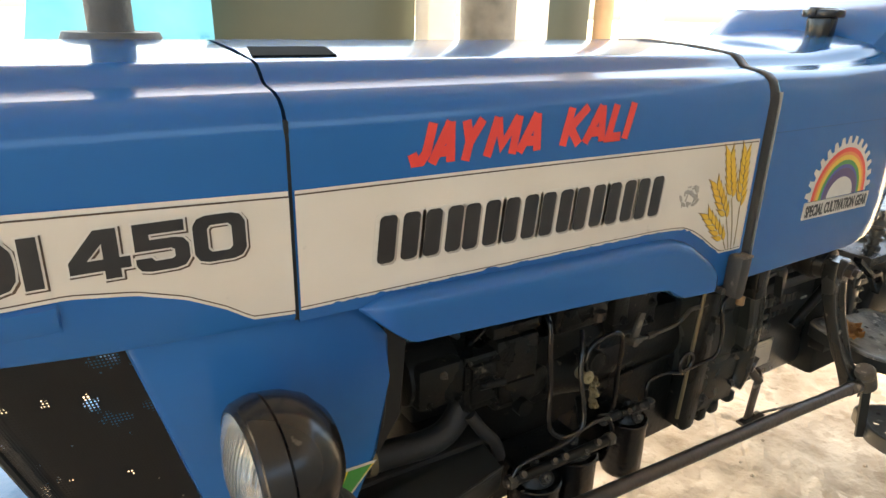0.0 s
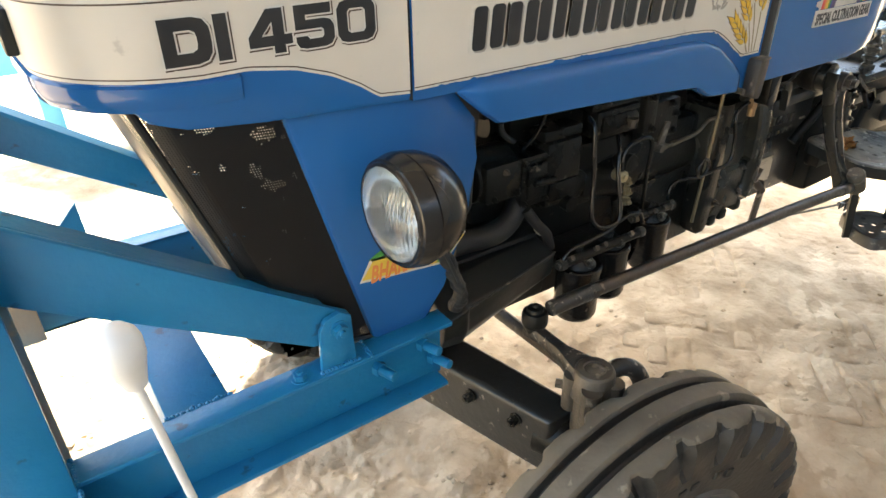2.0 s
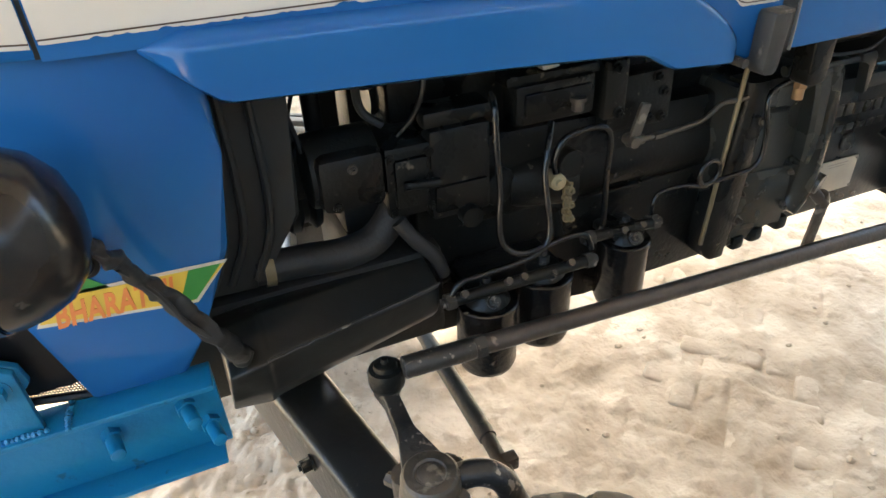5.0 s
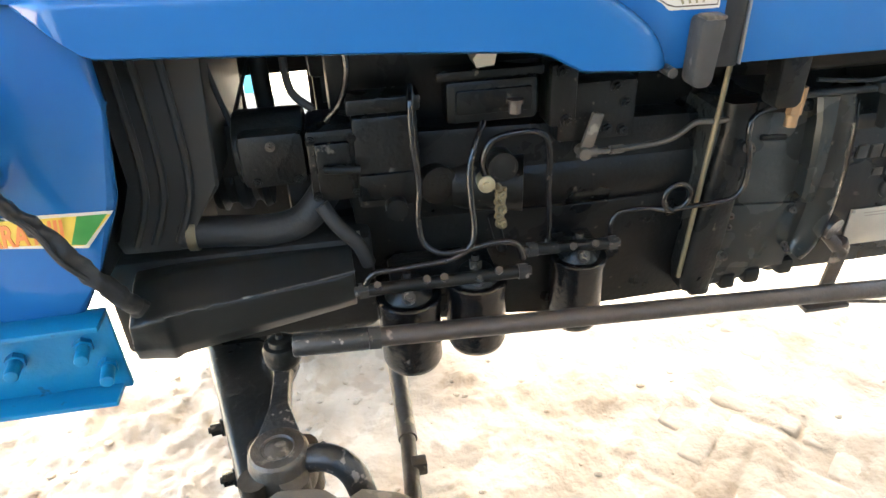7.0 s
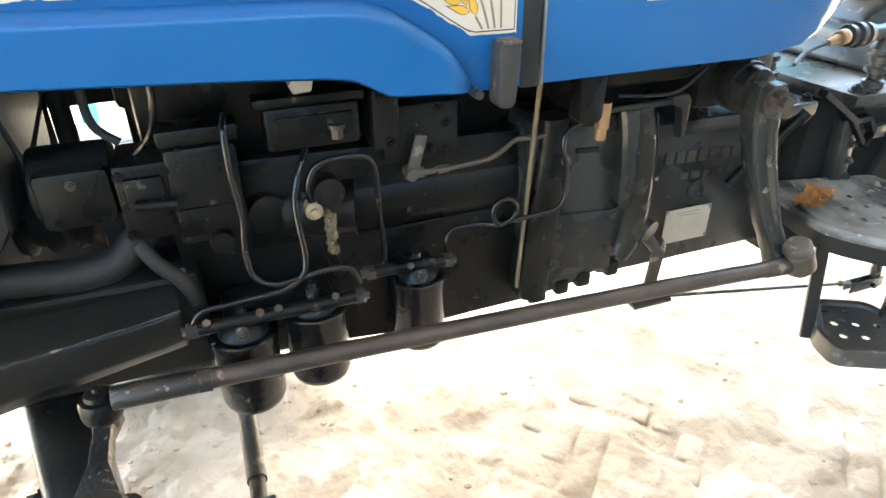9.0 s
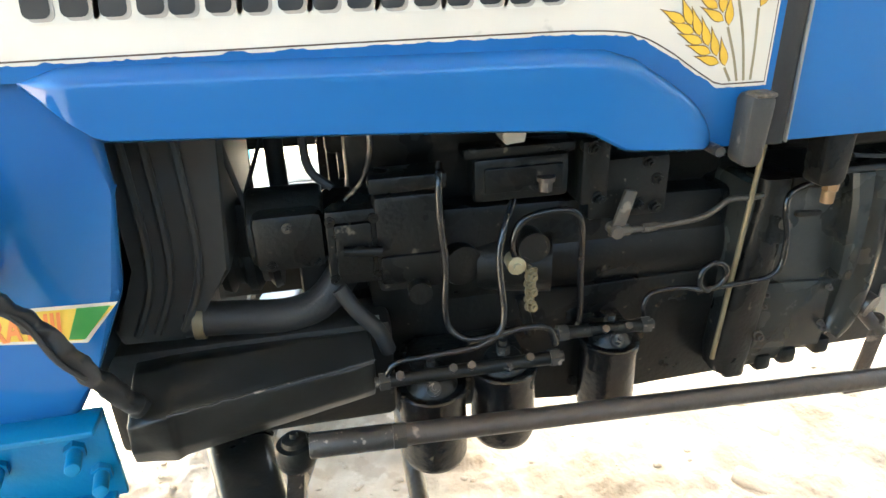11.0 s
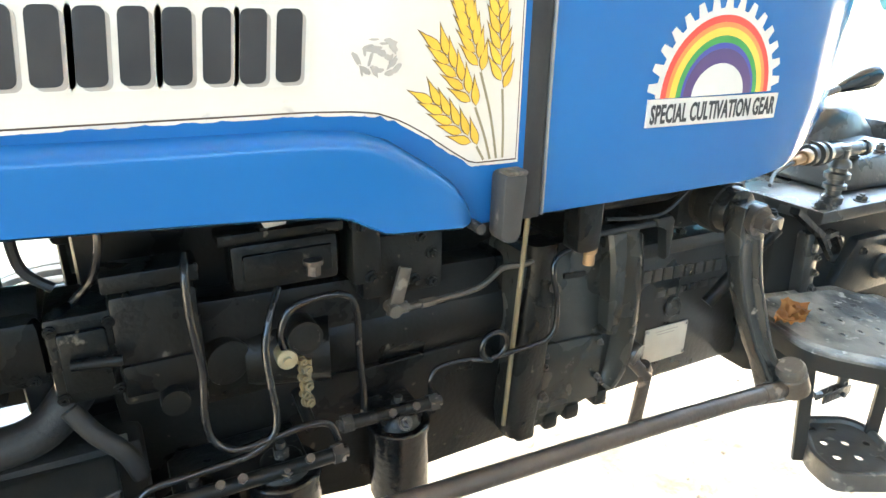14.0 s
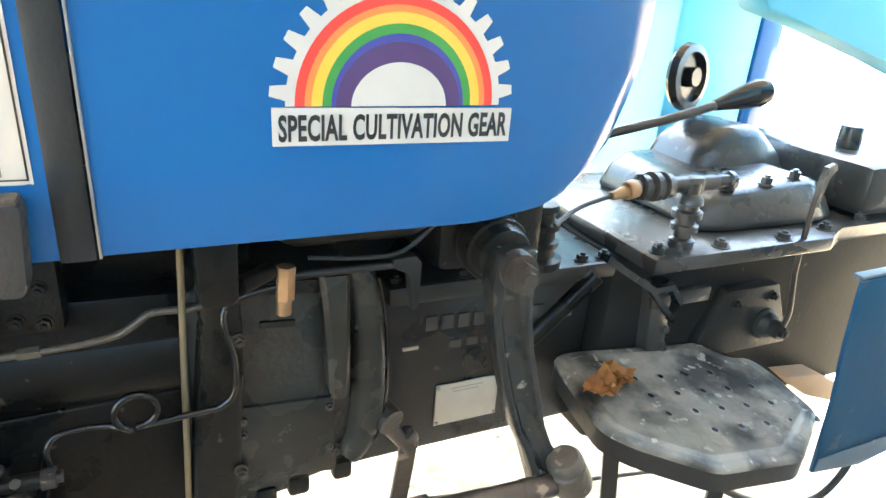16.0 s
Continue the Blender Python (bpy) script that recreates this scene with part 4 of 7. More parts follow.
tube(bm, [LC + Vector((0.055, 0.0, -0.02)), (0.235, 0.64, 0.985), (0.262, 0.655, 0.93), (0.285, 0.66, 0.88), (0.305, 0.675, 0.83), (0.315, 0.70, 0.79)], 0.007, 14, 18, radii=(0.0065, 0.0135))
for v in bm.verts:
    v.co += Vector((noise.noise(v.co * 48), noise.noise(v.co * 48 + Vector((9, 0, 0))), noise.noise(v.co * 48 + Vector((0, 9, 0))))) * 0.0055
    v.co += Vector((noise.noise(v.co * 130), noise.noise(v.co * 130 + Vector((9, 0, 0))), 0)) * 0.0022
tube(bm, [(0.232, 0.632, 0.99), (0.254, 0.646, 0.945), (0.272, 0.644, 0.90), (0.296, 0.662, 0.85), (0.300, 0.690, 0.80)], 0.0032, 8, 6)
part("wiring_harness", bm, RUBBER, tractor, "taped black headlamp cable")

# radiator grille mesh, folded round from the side to the front
GRILLE = [((0.062, 0.700, 1.200), (0.158, 0.700, 0.800)), ((-0.02, 0.698, 1.205), (0.088, 0.70, 0.815)), ((-0.085, 0.692, 1.212), (0.042, 0.70, 0.840)), ((-0.112, 0.705, 1.218), (0.013, 0.715, 0.855)), ((-0.122, 0.735, 1.22), (0.004, 0.74, 0.857)), ((-0.124, YC, 1.22), (0.000, YC, 0.857)), ((-0.124, 1.24, 1.22), (0.002, 1.24, 0.857))]


def grille_mesh():
    """Perforated sheet: a lattice of thin strips with round-looking gaps."""
    bm = B()
    lens = [0]
    for a, b in zip(GRILLE, GRILLE[1:]):
        lens.append(lens[-1] + (Vector(b[0]) - Vector(a[0])).length)
    pitch, w = 0.0036, 0.00095
    def at(s, v):
        for i in range(len(lens) - 1):
            if s <= lens[i + 1] or i == len(lens) - 2:
                k = (s - lens[i]) / (lens[i + 1] - lens[i])
                t = Vector(GRILLE[i][0]).lerp(Vector(GRILLE[i + 1][0]), k)
                b = Vector(GRILLE[i][1]).lerp(Vector(GRILLE[i + 1][1]), k)
                return t.lerp(b, v)
    n, m = int(lens[-1] / pitch), int(0.41 / pitch)
    def strip(pts, flat_dir):
        row = [(bm.verts.new(p - flat_dir), bm.verts.new(p + flat_dir)) for p in pts]
        for a, b in zip(row, row[1:]):
            bm.faces.new((a[0], b[0], b[1], a[1]))
    for i in range(n + 1):
        s = i * pitch
        a, b = at(s, 0), at(s, 1)
        t = (at(min(s + 0.004, lens[-1]), 0.5) - at(max(s - 0.004, 0), 0.5)).normalized() * w
        strip([a, b], t)
    for j in range(m + 1):
        v = j / m
        strip([at(s, v) for s in [lens[-1] * k / 40 for k in range(41)]], Vector((0, 0, w)))
    return bm


part("grille_mesh", grille_mesh(), MESHM, tractor, "black perforated radiator grille")
bm = B()
cell = 0.0036                       # added screen behind, with ragged gaps where light shows through
grid = {}


def clear(x, z):
    p = Vector((x, z, 0))
    rag = 0.7 * noise.noise(p * 90) + 0.5 * noise.noise(p * 220)
    for cx, cz, slope, lx, lz in ((0.038, 1.152, -0.2, 0.024, 0.012), (0.016, 1.106, -1.0, 0.016, 0.012), (0.034, 1.083, -0.3, 0.020, 0.009), (-0.038, 1.174, -0.6, 0.017, 0.010), (-0.060, 1.126, -0.8, 0.006, 0.007), (-0.024, 1.120, -0.8, 0.005, 0.007), (-0.036, 0.998, -2.6, 0.005, 0.030), (0.070, 1.086, -0.8, 0.008, 0.006)):
        u, v = (x - cx) / lx, (z - cz - slope * (x - cx)) / lz
        if u * u + v * v + 1.2 * rag < 0.55:
            return True
    return noise.noise(p * 60 + Vector((3, 8, 0))) + 0.4 * noise.noise(p * 240) > 0.70


for j in range(112):
    z = 0.808 + j * cell
    k = (1.21 - z) / 0.40
    for i in range(80):
        x = -0.13 + i * cell
        if -0.102 + 0.118 * k < x < 0.066 + 0.092 * k and not clear(x, z):
            key = [(i, j), (i + 1, j), (i + 1, j + 1), (i, j + 1)]
            for a, b in key:
                if (a, b) not in grid:
                    grid[(a, b)] = bm.verts.new((-0.13 + a * cell, 0.719, 0.808 + b * cell))
            bm.faces.new([grid[c] for c in key])
bmesh.ops.solidify(bm, geom=bm.faces[:], thickness=0.0012)
part("gap_screen", bm, SHEET, tractor, "added dark inner screen whose ragged gaps let light show")
bm = B()
tube(bm, [GRILLE[3][0], GRILLE[3][1]], 0.005, 8, 1)
tube(bm, [g[0] for g in GRILLE], 0.005, 8, 1)
tube(bm, [g[1] for g in GRILLE], 0.005, 8, 1)
tube(bm, [GRILLE[0][0], GRILLE[0][1]], 0.005, 8, 1)
part("grille_frame", bm, SHEET, tractor, "black grille frame")
bm = B()
box(bm, 0.20, 0.27, 0.74, 1.19, 0.81, 1.22, 0.006)
for k in range(40):
    box(bm, 0.196, 0.20, 0.745 + 0.011 * k, 0.749 + 0.011 * k, 0.83, 1.2)
tagged(part("radiator_core", bm, SHEET, tractor, "black finned radiator core"), kind="stuff")
bm = B()
prism(bm, [(0.262, 1.2), (0.300, 1.2), (0.309, 1.092), (0.316, 0.918), (0.270, 0.838), (0.276, 0.815), (0.357, 0.812), (0.366, 0.835), (0.425, 0.906), (0.436, 1.082), (0.44, 1.2)], 0.80, 1.13, "xz", 0.006)
shroud = part("radiator_shroud", bm, VEILSHEET, tractor, "black pressed radiator shroud")
for xs0 in (0.328, 0.352, 0.385):
    bm = B()
    tube(bm, [(xs0, 0.797, 1.18), (xs0 + 0.006, 0.797, 1.0), (xs0, 0.797, 0.90), (xs0 - 0.03, 0.797, 0.83)], 0.0055, 8, 3)
    part("shroud_rib", bm, VEILSHEET, shroud)

# boxes added behind the grille to block the light through it
bm = B()
box(bm, 0.100, 0.195, 0.80, 1.00, 0.802, 1.20, 0.006)
box(bm, 0.135, 0.195, 1.00, 1.20, 0.802, 1.20, 0.006)
part("grille_blocker", bm, SHEET, tractor, "added black box blocking light behind the grille")

# ---- front frame of blue-painted steel sections ----
def channel(y0, y1, web):
    bm = B()
    box(bm, -0.36, 0.275, web[0], web[1], 0.672, 0.80, 0.002)
    box(bm, -0.36, 0.275, y0, y1, 0.793, 0.801, 0.002)
    box(bm, -0.36, 0.265, y0, y1, 0.672, 0.680, 0.002)
    return bm


frame_ob = part("front_frame", channel(0.655, 0.70, (0.692, 0.70)), CYAN, tractor, "bright blue welded steel front frame")
part("far_channel", channel(1.23, 1.275, (1.23, 1.238)), CYAN, frame_ob)
bm = B()
box(bm, -0.165, -0.078, 0.70, 1.23, 0.785, 0.797, 0.003)
box(bm, -0.165, -0.157, 0.70, 1.23, 0.70, 0.79, 0.002)
box(bm, -0.086, -0.078, 0.70, 1.23, 0.70, 0.79, 0.002)
part("cross_member", bm, CYAN, frame_ob)
for y0, y1, fl in ((0.676, 0.686, 1), (1.244, 1.254, -1)):
    bm = B()
    prism(bm, [(0.108, 0.858), (0.104, 0.880), (0.083, 0.893), (-0.34, 1.190), (-0.34, 1.085), (0.045, 0.842), (0.09, 0.838)], y0, y1, "xz", 0.002)
    m = (y1, y1 + 0.045) if fl == 1 else (y0 - 0.045, y0)
    prism(bm, [(0.07, 0.902), (0.065, 0.896), (-0.34, 1.182), (-0.34, 1.190)], m[0], m[1], "xz")
    part("strut", bm, CYAN, frame_ob)
    ya = 0.664 if fl == 1 else 1.258
    bm = B()
    prism(bm, [(0.048, 0.80), (0.052, 0.872), (0.062, 0.888), (0.085, 0.894), (0.102, 0.882), (0.104, 0.80)], ya, ya + 0.010, "xz", 0.002)
    part("bracket", bm, CYAN, frame_ob)
    bm = B()
    bolt(bm, (0.081, ya, 0.866), (0, -fl, 0), 0.011, 0.012)
    part("bolt", bm, CYAN, frame_ob)
    bm = B()
    box(bm, -0.362, -0.354, 0.640 if fl == 1 else 1.19, 0.74 if fl == 1 else 1.29, 0.68, 1.58, 0.002)
    box(bm, -0.362, -0.282, 0.640 if fl == 1 else 1.282, 0.648 if fl == 1 else 1.29, 0.68, 1.58, 0.002)
    post = part("post", bm, CYAN, frame_ob)
    bm = B()
    box(bm, -0.354, -0.282, 0.732 if fl == 1 else 1.19, 0.74 if fl == 1 else 1.198, 0.68, 1.58, 0.002)
    part("inner_flange", bm, RUSTY, post, "rusty inner flange with worn blue paint")
bm = B()
prism(bm, [(-0.275, 0.80), (-0.16, 0.80), (-0.165, 0.915)], 1.236, 1.244)
part("gusset", bm, CYAN, frame_ob)
bm = B()
prism(bm, [(-0.36, 0.80), (-0.36, 0.67), (-0.22, 0.67)], 0.642, 0.650)
part("gusset", bm, CYAN, frame_ob)
bm = B()
box(bm, -0.38, -0.285, 0.66, 1.27, 1.50, 1.59, 0.004)
part("header", bm, CYAN, frame_ob)
bm = B()
prism(bm, [(-0.39, 0.40), (-0.14, 0.40), (-0.14, 0.48), (-0.22, 0.655), (-0.36, 0.655)], 0.680, 0.688, "xy", 0.002)
part("foot_plate", bm, CYAN, frame_ob)
for bx_, bz_, by_ in ((0.235, 0.752, 0.692), (0.255, 0.715, 0.692), (0.150, 0.742, 0.692)):
    bm = B()
    cyl(bm, (bx_, by_, bz_), (bx_ + 0.010, by_ - 0.042, bz_ + 0.004), 0.0085, seg=14, bev=0.002)
    cyl(bm, (bx_, by_, bz_), (bx_ + 0.003, by_ - 0.012, bz_ + 0.001), 0.0125, seg=6)
    part("bolt", bm, CYAN, frame_ob)
bm = B()
bolt(bm, (0.016, 0.672, 0.801), (0, 0, 1), 0.010, 0.010)
part("bolt", bm, CYAN, frame_ob)
rnd = random.Random(2)
bm = B()
for p0, p1 in (((0.125, 0.655, 0.802), (0.128, 0.70, 0.802)), ((0.047, 0.662, 0.802), (0.105, 0.662, 0.802)), ((-0.281, 0.655, 0.80), (-0.281, 0.70, 0.80)), ((-0.165, 0.703, 0.799), (-0.078, 0.703, 0.799)), ((-0.281, 0.64, 0.69), (-0.281, 0.64, 0.80))):
    a, b = Vector(p0), Vector(p1)
    n = int((b - a).length / 0.005)
    for k in range(n + 1):
        c = a.lerp(b, k / n) + Vector((rnd.uniform(-1, 1), rnd.uniform(-1, 1), rnd.uniform(-1, 1))) * 0.0012
        r = bmesh.ops.create_icosphere(bm, subdivisions=1, radius=0.0036 + 0.001 * rnd.random())
        bmesh.ops.translate(bm, vec=c, verts=r["verts"])
tagged(part("weld_bead", bm, CYAN, frame_ob), kind="stuff")
# marker rod with a white cup
bm = B()
cyl(bm, (-0.158, 0.466, 0.688), (-0.197, 0.427, 1.085), 0.0042, seg=12)
marker = part("marker_rod", bm, WHITEP, tractor, "thin pale marker rod")
bm = B()
lathe(bm, [(-0.027, 0.0055), (-0.025, 0.009), (0.003, 0.0165), (0.005, 0.0175), (0.017, 0.0185), (0.019, 0.0178), (0.0195, 0.0188), (0.027, 0.0172), (0.033, 0.0130), (0.037, 0.0070), (0.038, 0.0)], (-0.199, 0.425, 1.105), (-0.1, -0.1, 1))
part("cup", bm, WHITEP, marker, "white plastic cup cap")

# ---- engine ----
bm = B()
prism(bm, [(0.60, 0.80), (0.62, 0.60), (1.19, 0.592), (1.20, 0.62), (1.155, 0.93), (0.58, 0.945)], 0.842, 1.09, "xz", 0.012)
prism(bm, [(0.58, 0.93), (1.155, 0.92), (1.10, 1.13), (0.58, 1.13)], 0.885, 1.09, "xz", 0.012)
engine = part("engine_block", bm, BLACK, tractor, "black-painted diesel engine block")
bm = B()
cyl(bm, (0.70, 0.905, 0.835), (1.16, 0.905, 0.835), 0.072, seg=36)
part("crankcase_bulge", bm, BLACK, engine)
bm = B()
prism(bm, [(0.83, 0.842), (0.822, 0.842), (0.822, 0.87), (1.17, 0.87), (1.17, 0.838), (0.9, 0.832)], 0.598, 0.80, "xy", 0.004)
part("sump", bm, BLACK, engine, "black oil sump")
bm = B()
box(bm, 0.60, 1.11, 0.888, 1.07, 1.06, 1.17, 0.01)
part("cylinder_head", bm, CAST, engine)
for k in range(4):
    bm = B()
    box(bm, 0.63 + 0.12 * k, 0.715 + 0.12 * k, 0.872, 0.892, 1.075, 1.135, 0.006)
    part("head_port", bm, CAST, engine)
bm = B()
box(bm, 0.739, 0.868, 0.805, 0.85, 0.958, 1.018, 0.007)
box(bm, 0.728, 0.878, 0.812, 0.85, 1.016, 1.030, 0.003)
cover = part("tappet_cover", bm, CAST, engine, "black bolted tappet cover")
bm = B()
box(bm, 0.752, 0.858, 0.800, 0.808, 0.972, 1.006, 0.003)
part("cover_panel", bm, BLACK, cover)
bm = B()
prism(bm, [(0.777, 1.046), (0.790, 1.060), (0.804, 1.058), (0.812, 1.060), (0.806, 1.036), (0.782, 1.034)], 0.808, 0.852, "xz")
part("bare_tab", bm, PLATE, engine, "bare bright metal tab")
bm = B()
cyl(bm, (0.832, 0.795, 0.972), (0.832, 0.795, 0.985), 0.009, seg=6)
cyl(bm, (0.832, 0.795, 0.986), (0.832, 0.795, 0.992), 0.012, seg=14)
part("dipstick_cap", bm, ROD, engine)
# generator and drive housing at the front of the block
bm = B()
cyl(bm, (0.448, 0.862, 0.935), (0.545, 0.862, 0.935), 0.052, seg=28, bev=0.006)
box(bm, 0.455, 0.545, 0.80, 0.87, 0.893, 0.972, 0.012)
part("hydraulic_pump", bm, CAST, engine, "black hydraulic pump")
bm = B()
box(bm, 0.545, 0.612, 0.805, 0.90, 0.862, 0.968, 0.006)
box(bm, 0.556, 0.604, 0.797, 0.81, 0.880, 0.952, 0.004)
part("pump_drive", bm, CAST, engine)
bm = B()
cyl(bm, (0.566, 0.792, 0.918), (0.615, 0.788, 0.915), 0.007, seg=10)
part("pump_shaft", bm, CAST, engine)
for p in ((0.552, 0.803, 0.955), (0.552, 0.803, 0.873), (0.607, 0.803, 0.955), (0.607, 0.803, 0.873), (0.50, 0.798, 0.955), (0.475, 0.798, 0.905), (0.53, 0.798, 0.905)):
    bm = B()
    bolt(bm, p, (0, -1, 0), 0.005, 0.005)
    part("bolt", bm, PINDUST if p[0] == 0.50 else CAST, engine)
bm = B()
box(bm, 0.608, 0.700, 0.802, 0.86, 0.845, 0.982, 0.008)
box(bm, 0.604, 0.705, 0.810, 0.86, 0.982, 1.004, 0.004)
part("timing_cover", bm, CAST, engine)
bm = B()
box(bm, 0.612, 0.692, 0.796, 0.806, 0.86, 0.90, 0.003)
cyl(bm, (0.66, 0.80, 0.85), (0.66, 0.78, 0.85), 0.016, seg=16)
part("timing_plate", bm, BLACK, engine)
bm = B()
cyl(bm, (0.715, 0.87, 0.86), (0.728, 0.825, 0.86), 0.030, seg=24, bev=0.004)
cyl(bm, (0.76, 0.87, 0.845), (0.86, 0.84, 0.845), 0.045, seg=24)
part("injection_pump_body", bm, CAST, engine, "black injection pump body")
bm = B()
cyl(bm, (0.81, 0.80, 0.904), (0.808, 0.762, 0.908), 0.020, seg=24, bev=0.003)
lathe(bm, [(0.0, 0.021), (0.004, 0.021), (0.004, 0.017), (0.0, 0.017)], (0.808, 0.764, 0.908), (0, -1, 0), 24)
part("filler_cap", bm, BLACK, engine, "round filler cap with a worn bright rim")
bm = B()
for k in range(6):
    bolt(bm, (0.802 + 0.004 * (k % 2), 0.768 - 0.001 * k, 0.876 - 0.011 * k), (0.2, -1, 0.1), 0.0065 if k % 2 else 0.0045, 0.009)
cyl(bm, (0.812, 0.768, 0.875), (0.806, 0.764, 0.82), 0.0035, seg=8)
part("linkage", bm, OLIVE, engine, "worn bright pump linkage")
bm = B()
cyl(bm, (0.786, 0.785, 0.884), (0.784, 0.757, 0.886), 0.0125, seg=14, bev=0.002)
cyl(bm, (0.784, 0.757, 0.886), (0.784, 0.752, 0.886), 0.0055, seg=12)
part("banjo_bolt", bm, BRASSY, engine, "brass banjo bolt")
bm = B()
cyl(bm, (0.80, 0.79, 0.82), (0.815, 0.79, 0.76), 0.008, seg=10)
part("drain_tube", bm, BLACK, engine)

# fuel pipes
PIPES = [
    [(0.690, 0.785, 1.025), (0.686, 0.765, 1.010), (0.685, 0.758, 0.96), (0.690, 0.755, 0.90), (0.686, 0.75, 0.85), (0.69, 0.745, 0.815), (0.712, 0.735, 0.800), (0.745, 0.735, 0.800), (0.79, 0.735, 0.806), (0.822, 0.735, 0.800), (0.832, 0.732, 0.775)],
    [(0.787, 0.79, 0.965), (0.772, 0.770, 0.945), (0.760, 0.757, 0.91), (0.760, 0.748, 0.87), (0.762, 0.740, 0.83), (0.755, 0.735, 0.805), (0.725, 0.735, 0.787), (0.66, 0.735, 0.782), (0.616, 0.735, 0.778), (0.600, 0.735, 0.755)],
    [(0.784, 0.765, 0.895), (0.780, 0.765, 0.92), (0.795, 0.765, 0.948), (0.835, 0.767, 0.955), (0.865, 0.768, 0.948), (0.876, 0.770, 0.92), (0.879, 0.775, 0.86), (0.884, 0.778, 0.80), (0.884, 0.782, 0.765)],
    [(0.986, 0.785, 0.765), (0.985, 0.785, 0.787), (0.997, 0.788, 0.801), (1.03, 0.786, 0.805), (1.062, 0.778, 0.806)],
]
for k, p in enumerate(PIPES):
    bm = B()
    tube(bm, p, 0.0048 if k < 3 else 0.0035, 10, 6)
    pipe = part("fuel_pipe", bm, GLOSS, engine, "black steel fuel pipe")
bm = B()
ctr = Vector((1.077, 0.768, 0.8275))
loop = [ctr + Vector((0.0215 * math.cos(a), 0.006 * (k / 16 - 0.5), 0.0215 * math.sin(a))) for k, a in [(k, radians(250 - 21.5 * k)) for k in range(17)]]
tube(bm, [(1.05, 0.780, 0.806)] + loop + [(1.095, 0.772, 0.8065), (1.15, 0.768, 0.812), (1.168, 0.765, 0.818), (1.181, 0.765, 0.836), (1.182, 0.768, 0.88), (1.174, 0.77, 0.915), (1.180, 0.775, 0.94), (1.215, 0.78, 0.950), (1.25, 0.782, 0.952)], 0.0042, 10, 5)
part("fuel_pipe", bm, GLOSS, engine, "black pipe with a coiled loop")
bm = B()
tube(bm, [(1.20, 0.80, 0.95), (1.150, 0.795, 0.932), (1.105, 0.795, 0.932), (1.085, 0.795, 0.920), (1.060, 0.795, 0.908), (1.0, 0.795, 0.903), (0.955, 0.795, 0.902)], 0.0042, 10, 5)
cyl(bm, (0.975, 0.795, 0.9025), (0.995, 0.795, 0.903), 0.007, seg=6)
cyl(bm, (0.928, 0.795, 0.903), (0.955, 0.795, 0.903), 0.008, seg=10)
part("injector_line", bm, PINDUST, engine, "grey dusty pipe")
bm = B()
prism(bm, [(0.925, 0.895), (0.945, 0.895), (0.962, 0.958), (0.945, 0.962)], 0.793, 0.800, "xz", 0.002)
cyl(bm, (0.935, 0.81, 0.903), (0.935, 0.785, 0.903), 0.009, seg=12)
part("stop_lever", bm, PINDUST, engine, "small stop lever")
bm = B()
box(bm, 0.90, 1.02, 0.815, 0.86, 0.91, 1.0, 0.01)
box(bm, 0.885, 0.925, 0.805, 0.86, 0.94, 1.03, 0.006)
for p in ((0.985, 0.815, 0.99), (1.0, 0.815, 0.965), (1.0, 0.815, 0.925), (0.975, 0.815, 0.93), (0.90, 0.803, 1.02), (0.91, 0.803, 0.95)):
    bolt(bm, p, (0, -1, 0), 0.007, 0.008)
part("governor_housing", bm, CAST, engine)

# fuel and oil filters
def spin_filter(x, y, top, r, h, label):
    bm = B()
    lathe(bm, [(-h, 0.0), (-h, r * 0.75), (-h + 0.006, r * 0.92), (-h + 0.016, r), (-0.012, r), (-0.010, r * 1.05), (-0.002, r * 1.05), (0.0, r), (0.0, 0.0)], (x, y, top), (0, 0, 1), 36)
    ob = part("filter_canister", bm, GLOSS, engine, label)
    bm = B()
    cyl(bm, (x, y, top - 0.002), (x, y, top + 0.016), r * 0.8, r * 0.5, 24, 0.002)
    part("filter_head", bm, CAST, ob)
    bm = B()
    cyl(bm, (x, y, top + 0.014), (x, y, top + 0.030), 0.010, seg=6)
    cyl(bm, (x, y, top + 0.030), (x, y, top + 0.038), 0.006, seg=10)
    bolt(bm, (x - 0.002, y - 0.028, top + 0.012), (0, -0.7, 0.7), 0.0075, 0.012)
    part("filter_bolt", bm, CHIPPED, ob, "worn bare bolt")
    return ob


spin_filter(0.664, 0.748, 0.728, 0.046, 0.128, "tall black fuel filter canister")
spin_filter(0.768, 0.764, 0.734, 0.046, 0.126, "tall black fuel filter canister")
spin_filter(0.937, 0.788, 0.735, 0.042, 0.130, "black oil filter canister")
bm = B()
box(bm, 0.640, 0.80, 0.755, 0.84, 0.728, 0.745, 0.005)
cyl(bm, (0.600, 0.735, 0.752), (0.832, 0.735, 0.752), 0.0095, seg=14)
cyl(bm, (0.858, 0.775, 0.762), (0.982, 0.775, 0.757), 0.0095, seg=14)
box(bm, 0.905, 0.97, 0.775, 0.845, 0.735, 0.752, 0.005)
part("filter_manifold", bm, CAST, engine, "black filter manifold")
bm = B()
for p in ((0.600, 0.735, 0.752), (0.832, 0.735, 0.752), (0.858, 0.775, 0.762), (0.984, 0.775, 0.757)):
    bm = B()
    cyl(bm, Vector(p) - Vector((0.007, 0, 0)), Vector(p) + Vector((0.007, 0, 0)), 0.0125, seg=6)
    cyl(bm, Vector(p) - Vector((0.013, 0, 0)), Vector(p) + Vector((0.013, 0, 0)), 0.007, seg=12)
    part("union_nut", bm, CHIPPED, engine, "worn steel union nut")
